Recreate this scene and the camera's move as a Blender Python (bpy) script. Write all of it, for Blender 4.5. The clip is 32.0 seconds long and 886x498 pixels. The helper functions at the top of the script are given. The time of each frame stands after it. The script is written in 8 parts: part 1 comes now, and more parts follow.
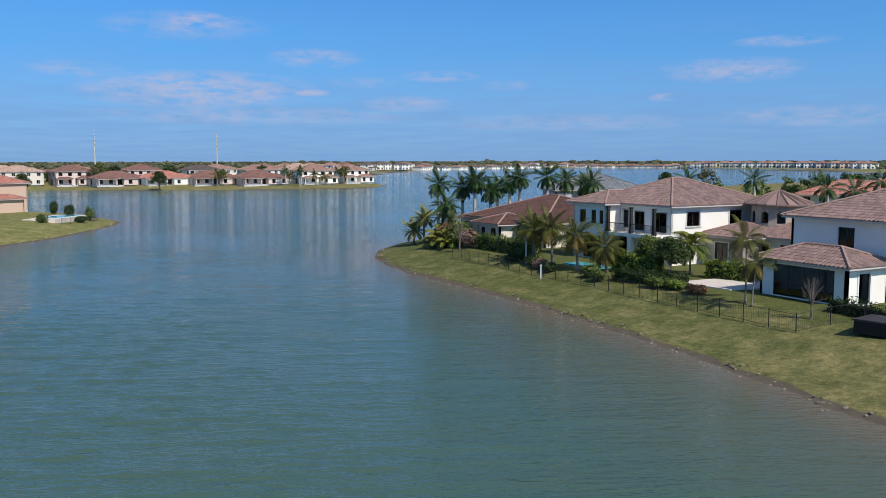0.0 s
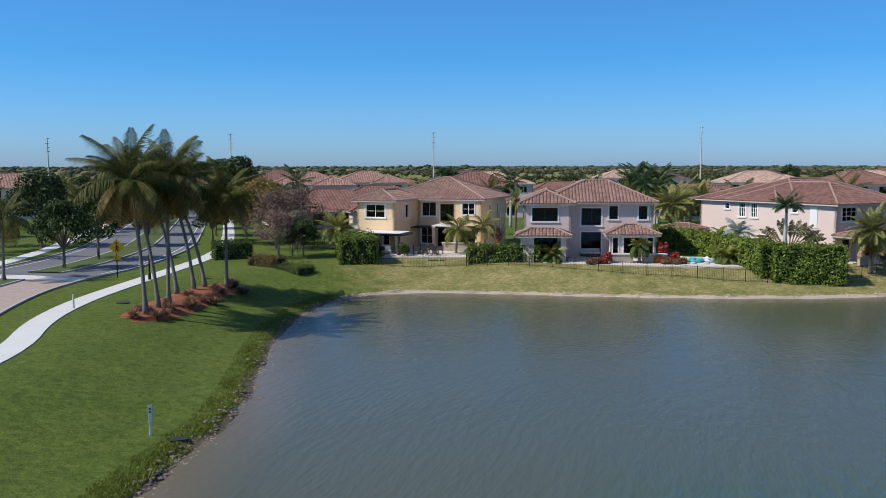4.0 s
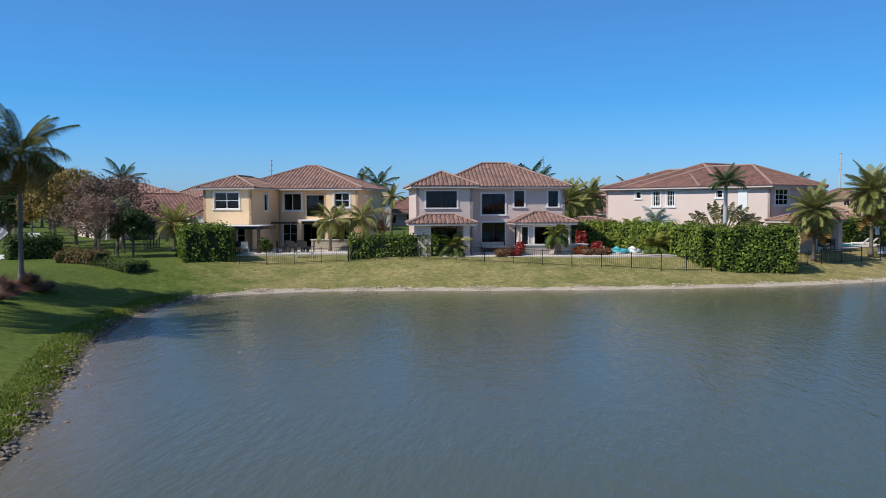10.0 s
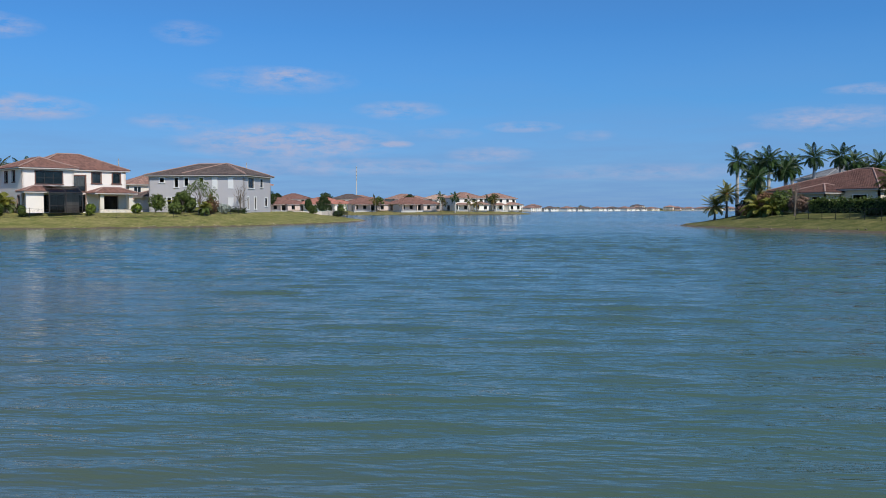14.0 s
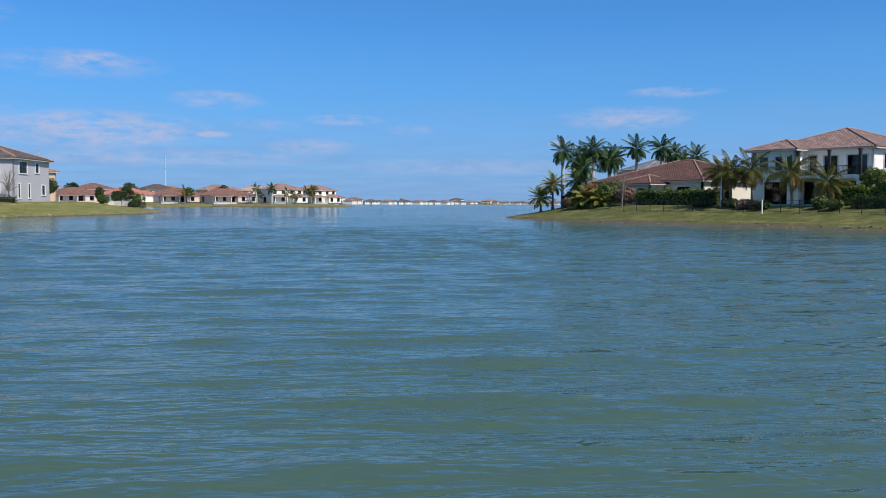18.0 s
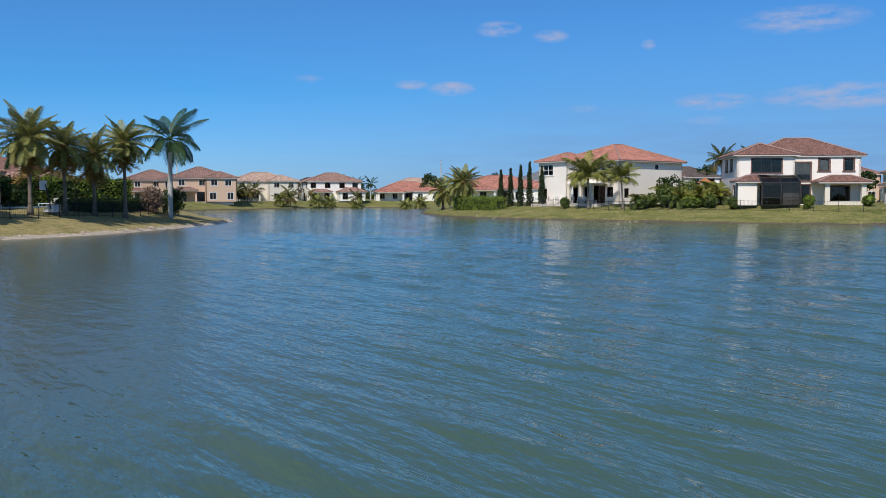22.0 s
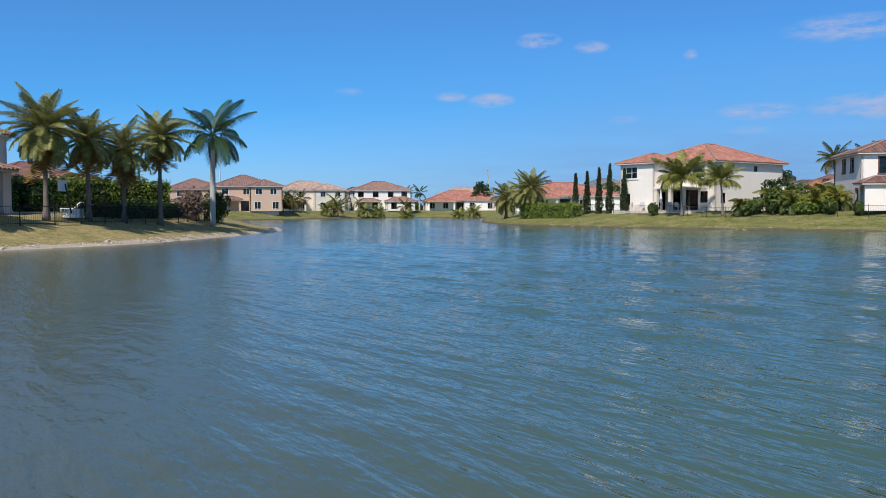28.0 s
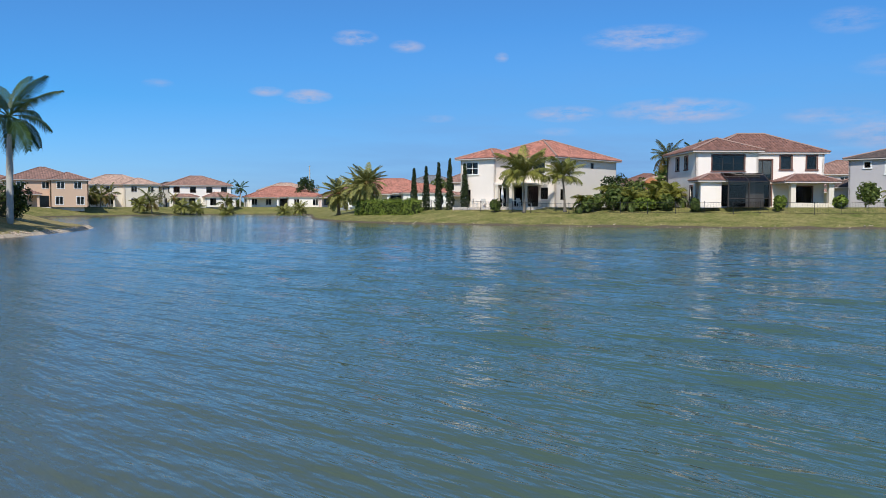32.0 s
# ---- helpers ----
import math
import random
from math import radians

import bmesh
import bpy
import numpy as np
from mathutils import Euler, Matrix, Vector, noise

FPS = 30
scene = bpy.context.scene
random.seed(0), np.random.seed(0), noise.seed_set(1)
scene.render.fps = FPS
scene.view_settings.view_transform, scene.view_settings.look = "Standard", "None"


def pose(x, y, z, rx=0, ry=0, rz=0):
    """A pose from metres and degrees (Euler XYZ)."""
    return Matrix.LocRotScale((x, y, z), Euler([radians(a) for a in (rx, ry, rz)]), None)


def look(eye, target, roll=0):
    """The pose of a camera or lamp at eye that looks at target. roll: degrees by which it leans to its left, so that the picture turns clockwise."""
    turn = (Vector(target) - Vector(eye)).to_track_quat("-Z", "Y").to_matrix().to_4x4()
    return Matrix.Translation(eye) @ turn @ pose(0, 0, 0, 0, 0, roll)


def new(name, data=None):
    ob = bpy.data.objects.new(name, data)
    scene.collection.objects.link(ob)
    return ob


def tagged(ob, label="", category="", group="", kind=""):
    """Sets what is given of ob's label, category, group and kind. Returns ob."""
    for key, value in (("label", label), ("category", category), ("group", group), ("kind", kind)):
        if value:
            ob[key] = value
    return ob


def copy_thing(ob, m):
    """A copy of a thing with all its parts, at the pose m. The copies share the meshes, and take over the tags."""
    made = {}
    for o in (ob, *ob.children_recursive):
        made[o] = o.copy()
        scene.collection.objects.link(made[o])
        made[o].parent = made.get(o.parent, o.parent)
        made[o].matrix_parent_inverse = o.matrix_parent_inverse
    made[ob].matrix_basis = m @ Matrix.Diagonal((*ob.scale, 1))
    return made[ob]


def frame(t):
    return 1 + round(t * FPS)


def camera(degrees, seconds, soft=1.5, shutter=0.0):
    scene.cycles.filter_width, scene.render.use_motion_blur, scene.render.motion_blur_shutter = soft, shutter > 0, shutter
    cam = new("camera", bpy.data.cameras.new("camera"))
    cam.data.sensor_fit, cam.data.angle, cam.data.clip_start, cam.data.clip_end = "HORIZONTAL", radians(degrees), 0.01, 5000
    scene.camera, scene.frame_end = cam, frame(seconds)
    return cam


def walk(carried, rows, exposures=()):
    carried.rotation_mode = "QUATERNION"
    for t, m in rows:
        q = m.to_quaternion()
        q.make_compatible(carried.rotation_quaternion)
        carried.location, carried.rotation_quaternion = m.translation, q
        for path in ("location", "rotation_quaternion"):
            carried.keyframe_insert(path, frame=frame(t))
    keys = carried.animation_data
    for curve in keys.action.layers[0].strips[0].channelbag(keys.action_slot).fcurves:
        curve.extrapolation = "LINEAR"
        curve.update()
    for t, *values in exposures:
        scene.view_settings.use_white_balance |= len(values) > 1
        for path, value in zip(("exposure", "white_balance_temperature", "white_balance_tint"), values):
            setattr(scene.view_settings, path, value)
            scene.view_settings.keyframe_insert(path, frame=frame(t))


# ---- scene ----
cam = camera(54.35, 32.0, soft=0.7)

# the flight: seconds, eye, heading, pitch and lean in degrees
FLIGHT = [
    (0, -19.33, -12.17, 11.96, 118.13, -5.91, -0.10),
    (0.3, -18.86, -12.19, 12.11, 99.91, -5.91, -0.05),
    (0.5, -18.58, -12.20, 12.12, 85.86, -5.97, -0.02),
    (1, -17.98, -12.23, 11.92, 50.46, -5.94, 0.06),
    (1.5, -17.34, -12.20, 11.79, 21.64, -5.81, -0.08),
    (2, -16.55, -11.85, 11.81, 12.17, -5.64, -0.05),
    (2.5, -15.88, -11.13, 11.84, 11.11, -5.63, -0.05),
    (3, -15.46, -10.12, 11.77, 10.83, -5.61, -0.10),
    (3.5, -15.22, -8.95, 11.61, 10.99, -5.61, -0.09),
    (5.5, -15.36, -3.07, 9.92, 11.88, -5.46, -0.09),
    (6, -15.30, -1.80, 9.54, 12.25, -5.55, -0.08),
    (6.5, -15.24, -0.53, 9.14, 12.61, -5.67, -0.03),
    (7, -15.25, 0.86, 8.66, 12.19, -4.49, -0.11),
    (7.5, -15.28, 2.24, 8.32, 12.12, -2.56, -0.10),
    (8, -15.29, 3.59, 7.97, 13.07, -2.61, -0.10),
    (8.5, -15.25, 4.96, 7.52, 17.57, -2.61, -0.09),
    (9, -15.21, 6.34, 6.93, 21.92, -2.64, -0.13),
    (9.5, -15.24, 7.62, 6.38, 19.45, -2.77, -0.21),
    (10, -15.25, 8.98, 5.91, 22.22, -2.90, -0.19),
    (10.5, -15.15, 10.42, 5.31, 30.00, -2.92, -0.24),
    (11, -14.98, 11.78, 4.83, 38.44, -3.04, -0.19),
    (11.5, -14.67, 13.06, 4.39, 45.92, -3.11, 0.07),
    (12, -14.40, 14.24, 4.21, 47.33, -3.09, 0.04),
    (12.5, -13.99, 15.26, 4.13, 56.15, -3.08, 0.19),
    (13, -13.44, 16.04, 3.63, 75.84, -2.92, 0.22),
    (13.5, -12.53, 16.55, 3.00, 94.09, -2.70, 0.25),
    (14, -11.53, 16.89, 2.30, 112.68, -2.62, -0.02),
    (14.5, -10.60, 17.15, 2.06, 125.24, -2.70, 0.01),
    (16.5, -6.56, 14.91, 1.99, 125.66, -3.01, 0.30),
    (17, -5.44, 13.94, 2.00, 125.30, -3.04, 0.35),
    (17.5, -4.33, 12.95, 1.99, 124.91, -3.05, 0.30),
    (18, -3.23, 11.93, 1.95, 124.50, -3.04, 0.28),
    (18.5, -2.10, 10.95, 1.90, 124.09, -3.04, 0.27),
    (19, -0.92, 10.00, 1.95, 122.30, -3.07, 0.19),
    (19.5, 0.12, 9.14, 2.02, 117.34, -3.13, 0.13),
    (20, 1.14, 8.51, 2.04, 112.09, -3.16, 0.06),
    (20.5, 2.07, 8.06, 2.14, 103.54, -3.15, 0.08),
    (21, 2.99, 7.66, 2.34, 92.82, -3.21, 0.07),
    (21.5, 3.78, 7.37, 2.62, 78.66, -3.35, 0.03),
    (22, 4.52, 7.08, 2.67, 61.96, -3.37, 0.00),
    (22.5, 5.25, 7.00, 2.66, 50.43, -3.34, 0.01),
    (23, 6.27, 7.38, 2.49, 48.59, -3.12, 0.07),
    (23.5, 7.31, 8.03, 2.47, 48.57, -3.06, 0.11),
    (24, 8.30, 8.91, 2.44, 48.80, -2.92, 0.18),
    (24.5, 9.23, 9.89, 2.45, 49.11, -2.86, 0.14),
    (26.5, 12.11, 13.99, 1.96, 54.80, -2.56, -0.04),
    (27, 12.32, 14.56, 2.01, 55.86, -2.53, -0.11),
    (27.5, 12.61, 15.12, 2.05, 57.22, -2.56, -0.13),
    (28, 13.08, 15.70, 2.06, 59.31, -2.59, -0.13),
    (28.5, 13.66, 16.40, 2.04, 62.95, -2.56, -0.18),
    (29, 14.16, 17.02, 2.04, 65.92, -2.59, -0.23),
    (29.5, 14.60, 17.64, 1.96, 70.03, -2.58, -0.13),
    (30, 14.93, 18.20, 1.89, 71.88, -2.59, -0.07),
    (30.5, 15.19, 18.64, 1.86, 71.26, -2.62, -0.03),
    (31, 15.56, 19.08, 1.90, 71.13, -2.71, -0.01),
    (31.5, 16.07, 19.49, 1.91, 71.21, -2.72, -0.00),
    (32, 16.68, 19.93, 1.94, 71.35, -2.79, 0.02),
]


def heading_pose(x, y, z, yaw, pitch, lean):
    a, b = radians(yaw), radians(pitch)
    way = Vector((math.sin(a) * math.cos(b), math.cos(a) * math.cos(b), math.sin(b)))
    eye = Vector((x, y, z))
    return look(eye, eye + way * 20, lean)


walk(cam, [(r[0], heading_pose(*r[1:])) for r in FLIGHT],
     exposures=[(0.0, 0.27), (1.0, 0.13), (1.5, 0.17), (2.0, 0.24), (11.0, 0.26), (13.5, 0.14), (15.0, 0.18), (18.0, 0.33), (20.5, 0.26), (22.0, 0.14), (24.0, 0.28), (27.0, 0.27), (32.0, 0.27)])

# ---- sky, sun ----
SUN_EL, SUN_HEADING = 46.0, -98.0      # degrees; heading from +y towards +x
sun_way = Vector((math.sin(radians(SUN_HEADING)) * math.cos(radians(SUN_EL)),
                  math.cos(radians(SUN_HEADING)) * math.cos(radians(SUN_EL)), math.sin(radians(SUN_EL))))
sun = new("sun", bpy.data.lights.new("sun", "SUN"))
sun.data.energy, sun.data.angle, sun.data.color = 3.6, radians(0.6), (1.0, 0.95, 0.87)
sun.rotation_mode = "QUATERNION"
sun.rotation_quaternion = sun_way.to_track_quat("Z", "Y")

world = bpy.data.worlds.new("sky")
scene.world = world
world.use_nodes = True
wn, wl = world.node_tree.nodes, world.node_tree.links
wn.clear()
w_out = wn.new("ShaderNodeOutputWorld")
w_bg = wn.new("ShaderNodeBackground")
w_bg.inputs["Strength"].default_value = 0.10
sky = wn.new("ShaderNodeTexSky")
sky.sky_type = "NISHITA"
sky.sun_disc = False
sky.sun_elevation, sky.sun_rotation = radians(SUN_EL), radians(SUN_HEADING)
sky.air_density, sky.dust_density, sky.ozone_density = 1.0, 0.4, 3.0
w_tc = wn.new("ShaderNodeTexCoord")


def wmath(op, a, b=None):
    n = wn.new("ShaderNodeMath")
    n.operation = op
    for i, v in enumerate((a, b)):
        if v is None:
            continue
        if isinstance(v, (int, float)):
            n.inputs[i].default_value = v
        else:
            wl.new(v, n.inputs[i])
    return n.outputs[0]


def wramp(fac, stops):
    n = wn.new("ShaderNodeValToRGB")
    el = n.color_ramp.elements
    while len(el) < len(stops):
        el.new(0.5)
    for e, (p, c) in zip(el, stops):
        e.position, e.color = p, (c, c, c, 1)
    wl.new(fac, n.inputs[0])
    return n.outputs[0]


# small fair-weather clouds: the sky's direction laid out on a flat cloud deck
w_sep = wn.new("ShaderNodeSeparateXYZ")
wl.new(w_tc.outputs["Generated"], w_sep.inputs[0])
el_z = wmath("MAXIMUM", w_sep.outputs[2], 0.0)
deck = wmath("ADD", el_z, 0.05)
cl_x = wmath("DIVIDE", w_sep.outputs[0], deck)
cl_y = wmath("DIVIDE", w_sep.outputs[1], deck)
w_com = wn.new("ShaderNodeCombineXYZ")
wl.new(cl_x, w_com.inputs[0])
wl.new(cl_y, w_com.inputs[1])
w_n1 = wn.new("ShaderNodeTexNoise")
w_n1.inputs["Scale"].default_value = 1.05
w_n1.inputs["Detail"].default_value = 7
w_n1.inputs["Roughness"].default_value = 0.58
wl.new(w_com.outputs[0], w_n1.inputs["Vector"])
# each cloud: bearing and height over the horizon in degrees, half its breadth and height, thickness
CLOUDS_SOUTH = [(101.8, 8.3, 4.9, 0.85, 0.32), (95.9, 5.4, 2.3, 0.5, 0.3), (109.9, 6.5, 3.0, 0.6, 0.42), (112.8, 5.0, 2.3, 0.35, 0.28), (102.5, 4.4, 6.8, 1.15, 0.75),
                (109.4, 4.3, 1.3, 0.25, 0.7), (115.8, 3.6, 2.8, 0.55, 0.45), (118.0, 5.4, 2.4, 0.36, 0.5), (136.5, 5.5, 4.2, 0.75, 0.52), (139.4, 7.1, 2.9, 0.36, 0.42),
                (132.3, 3.9, 0.9, 0.27, 0.5), (122.4, 4.8, 1.6, 0.36, 0.24), (105.9, 2.8, 10.5, 0.6, 0.36), (126.1, 2.4, 8.5, 0.55, 0.3), (141.5, 2.6, 6.0, 0.65, 0.36)]
CLOUDS_EAST = [(96.3, 11.0, 2.0, 0.75, 0.26), (102.6, 8.6, 2.3, 0.58, 0.62), (65.6, 10.9, 1.4, 0.5, 0.66), (69.0, 10.4, 1.1, 0.4, 0.46), (84.3, 10.7, 3.5, 0.78, 0.52),
               (75.2, 9.7, 0.45, 0.34, 0.4), (59.9, 7.4, 1.1, 0.32, 0.46), (62.5, 7.15, 1.5, 0.45, 0.66), (79.3, 6.05, 2.3, 0.5, 0.6), (86.5, 6.1, 4.1, 0.78, 0.64),
               (95.1, 5.5, 2.3, 0.5, 0.35), (71.0, 5.8, 1.1, 0.26, 0.2), (78.8, 4.9, 1.4, 0.28, 0.22), (53.2, 7.7, 0.9, 0.28, 0.2), (97.6, 4.3, 2.4, 0.75, 0.38)]
bearing = wmath("MULTIPLY", wmath("ARCTAN2", w_sep.outputs[0], w_sep.outputs[1]), 57.296)
climb = wmath("MULTIPLY", wmath("ARCSINE", w_sep.outputs[2]), 57.296)
w_sky = wn.new("ShaderNodeCombineXYZ")
wl.new(bearing, w_sky.inputs[0])
wl.new(climb, w_sky.inputs[1])
w_wisp = wn.new("ShaderNodeTexNoise")
w_wisp.inputs["Scale"].default_value = 1.0
w_wisp.inputs["Detail"].default_value = 6
w_wisp.inputs["Roughness"].default_value = 0.62
w_str = wn.new("ShaderNodeVectorMath")
w_str.operation = "MULTIPLY"
wl.new(w_sky.outputs[0], w_str.inputs[0])
w_str.inputs[1].default_value = (0.55, 1.7, 1.0)
wl.new(w_str.outputs[0], w_wisp.inputs["Vector"])
puffs = None
for az_, el_, hw, hh, thick_ in CLOUDS_SOUTH + CLOUDS_EAST:
    o_ = wn.new("ShaderNodeVectorMath")
    o_.operation = "MULTIPLY_ADD"
    wl.new(w_sky.outputs[0], o_.inputs[0])
    o_.inputs[1].default_value = (1 / hw, 1 / hh, 0)
    o_.inputs[2].default_value = (-az_ / hw, -el_ / hh, 0)
    d_ = wn.new("ShaderNodeVectorMath")
    d_.operation = "DOT_PRODUCT"
    wl.new(o_.outputs[0], d_.inputs[0])
    wl.new(o_.outputs[0], d_.inputs[1])
    e_ = wmath("MULTIPLY_ADD", d_.outputs["Value"], -0.75 * thick_)
    e_.node.inputs[2].default_value = thick_
    puffs = e_ if puffs is None else wmath("MAXIMUM", puffs, e_)
puffs = wmath("MAXIMUM", puffs, 0.0)
# ragged edges: the wisps eat into each cloud
torn = wramp(w_wisp.outputs["Fac"], [(0.36, 0.0), (0.66, 1.3)])
cl_fac = wmath("MINIMUM", wmath("MULTIPLY", wmath("MULTIPLY", puffs, torn), 1.3), 0.78)
east = wramp(wmath("ADD", wmath("MULTIPLY", w_sep.outputs[0], 0.75), wmath("MULTIPLY", w_sep.outputs[1], -0.65)), [(0.10, 0), (0.55, 1)])
# a flat bank of far cloud lies along the eastern horizon
bank = wmath("MULTIPLY", wramp(el_z, [(0.0, 0.85), (0.05, 0.8), (0.12, 0.4), (0.2, 0.0)]), wmath("MULTIPLY", east, wramp(w_n1.outputs["Fac"], [(0.35, 0.75), (0.62, 1.0)])))
w_mix = wn.new("ShaderNodeMix")
w_mix.data_type = "RGBA"
wl.new(cl_fac, w_mix.inputs["Factor"])
w_mix.inputs[7].default_value = (3.6, 4.0, 5.7, 1)
# clean, dry winter air: bluer than the standard atmosphere, most of all low down
w_tint = wn.new("ShaderNodeValToRGB")
for e, (p, c) in zip([w_tint.color_ramp.elements[0], w_tint.color_ramp.elements[1], w_tint.color_ramp.elements.new(0.12)],
                     [(0.0, (0.47, 0.75, 1.36)), (0.45, (0.27, 0.85, 1.42)), (0.12, (0.25, 0.72, 1.22))]):
    e.position, e.color = p, (*c, 1)
wl.new(el_z, w_tint.inputs[0])
w_mul = wn.new("ShaderNodeMix")
w_mul.data_type, w_mul.blend_type = "RGBA", "MULTIPLY"
w_mul.inputs["Factor"].default_value = 1.0
# deeper blue away from the sun
w_deep = wn.new("ShaderNodeMix")
w_deep.data_type, w_deep.blend_type = "RGBA", "MULTIPLY"
w_deep.inputs["Factor"].default_value = 1.0
wl.new(sky.outputs[0], w_deep.inputs[6])
wl.new(wramp(wmath("ADD", wmath("MULTIPLY", w_sep.outputs[0], 0.5), 0.5), [(0.5, 1.0), (0.95, 0.86)]), w_deep.inputs[7])
wl.new(w_deep.outputs[2], w_mul.inputs[6])
wl.new(w_tint.outputs[0], w_mul.inputs[7])
w_bank = wn.new("ShaderNodeMix")
w_bank.data_type = "RGBA"
wl.new(bank, w_bank.inputs["Factor"])
wl.new(w_mul.outputs[2], w_bank.inputs[6])
w_bank.inputs[7].default_value = (1.5, 2.95, 5.6, 1)
wl.new(w_bank.outputs[2], w_mix.inputs[6])
wl.new(w_mix.outputs[2], w_bg.inputs["Color"])
wl.new(w_bg.outputs[0], w_out.inputs[0])


# ---- materials ----
def mat(name, rough=0.8, metal=0.0, spec=0.4):
    m = bpy.data.materials.new(name)
    m.use_nodes = True
    b = m.node_tree.nodes["Principled BSDF"]
    b.inputs["Roughness"].default_value = rough
    b.inputs["Metallic"].default_value = metal
    b.inputs["Specular IOR Level"].default_value = spec
    return m, m.node_tree.nodes, m.node_tree.links, b


def node_noise(n, l, scale, detail=4, rough=0.55, coord="Object", vec=None):
    t = n.new("ShaderNodeTexNoise")
    t.inputs["Scale"].default_value = scale
    t.inputs["Detail"].default_value = detail
    t.inputs["Roughness"].default_value = rough
    if vec is None:
        c = n.new("ShaderNodeTexCoord")
        vec = c.outputs[coord]
    l.new(vec, t.inputs["Vector"])
    return t.outputs["Fac"]


def ramp(n, l, fac, stops):
    r = n.new("ShaderNodeValToRGB")
    el = r.color_ramp.elements
    while len(el) < len(stops):
        el.new(0.5)
    for e, (p, c) in zip(el, stops):
        e.position, e.color = p, (*c, 1)
    l.new(fac, r.inputs[0])
    return r.outputs[0]


def mix(n, l, fac, a, b, mode="MIX"):
    m = n.new("ShaderNodeMix")
    m.data_type, m.blend_type = "RGBA", mode
    for i, v in ((0, fac), (6, a), (7, b)):
        if isinstance(v, (int, float)):
            m.inputs[i].default_value = v
        elif isinstance(v, tuple):
            m.inputs[i].default_value = (*v, 1)
        else:
            l.new(v, m.inputs[i])
    return m.outputs[2]


def bump(n, l, b, height, strength=0.3, dist=0.02):
    k = n.new("ShaderNodeBump")
    k.inputs["Strength"].default_value = strength
    k.inputs["Distance"].default_value = dist
    l.new(height, k.inputs["Height"])
    l.new(k.outputs[0], b.inputs["Normal"])


def shade(c, f):
    return tuple(min(1, v * f) for v in c)


def mottled(name, col, var=0.12, scale=1.5, rough=0.85, grain=40, bstr=0.15, random_by=None, metal=0.0, spec=0.3):
    """A surface of one colour with stains at two scales and a fine relief."""
    m, n, l, b = mat(name, rough, metal, spec)
    a = node_noise(n, l, scale, 5)
    c1 = ramp(n, l, a, [(0.3, shade(col, 1 - var)), (0.7, shade(col, 1 + var))])
    f = node_noise(n, l, grain, 2)
    c2 = mix(n, l, 0.35, c1, ramp(n, l, f, [(0.3, shade(col, 1 - var * 1.6)), (0.7, shade(col, 1 + var * 1.4))]))
    if random_by == "island":
        g = n.new("ShaderNodeNewGeometry")
        c2 = mix(n, l, 1.0, c2, ramp(n, l, g.outputs["Random Per Island"], [(0.0, (0.72, 0.72, 0.72)), (1.0, (1.22, 1.18, 1.15))]), "MULTIPLY")
    if random_by == "object":
        g = n.new("ShaderNodeObjectInfo")
        c2 = mix(n, l, 1.0, c2, ramp(n, l, g.outputs["Random"], [(0.0, (0.78, 0.8, 0.75)), (1.0, (1.2, 1.18, 1.1))]), "MULTIPLY")
    l.new(c2, b.inputs["Base Color"])
    bump(n, l, b, f, bstr, 0.02)
    return m


def leafy(name, dark, light, rough=0.55, trans=0.25, scale=0.7):
    """Leaves: colour changes leaf by leaf and over the crown, and some light goes through."""
    m, n, l, b = mat(name, rough, 0, 0.24)
    g = n.new("ShaderNodeNewGeometry")
    c = ramp(n, l, g.outputs["Random Per Island"], [(0.0, dark), (1.0, light)])
    o = n.new("ShaderNodeObjectInfo")
    c = mix(n, l, 1.0, c, ramp(n, l, o.outputs["Random"], [(0.0, (0.8, 0.82, 0.75)), (1.0, (1.2, 1.15, 1.05))]), "MULTIPLY")
    a = node_noise(n, l, scale, 3)
    c = mix(n, l, 1.0, c, ramp(n, l, a, [(0.3, (0.75, 0.78, 0.7)), (0.7, (1.2, 1.15, 1.1))]), "MULTIPLY")
    l.new(c, b.inputs["Base Color"])
    tr = n.new("ShaderNodeBsdfTranslucent")
    l.new(c, tr.inputs["Color"])
    ms = n.new("ShaderNodeMixShader")
    ms.inputs[0].default_value = trans
    l.new(b.outputs[0], ms.inputs[1])
    l.new(tr.outputs[0], ms.inputs[2])
    l.new(ms.outputs[0], n["Material Output"].inputs["Surface"])
    return m


def glass_material(name, tint):
    m = bpy.data.materials.new(name)
    m.use_nodes = True
    n, l = m.node_tree.nodes, m.node_tree.links
    n.clear()
    out = n.new("ShaderNodeOutputMaterial")
    t, g, f, x = n.new("ShaderNodeBsdfTransparent"), n.new("ShaderNodeBsdfGlossy"), n.new("ShaderNodeFresnel"), n.new("ShaderNodeMixShader")
    t.inputs[0].default_value = (*tint, 1)
    g.inputs["Roughness"].default_value = 0.03
    f.inputs[0].default_value = 1.52
    l.new(f.outputs[0], x.inputs[0])
    l.new(t.outputs[0], x.inputs[1])
    l.new(g.outputs[0], x.inputs[2])
    l.new(x.outputs[0], out.inputs[0])
    return m


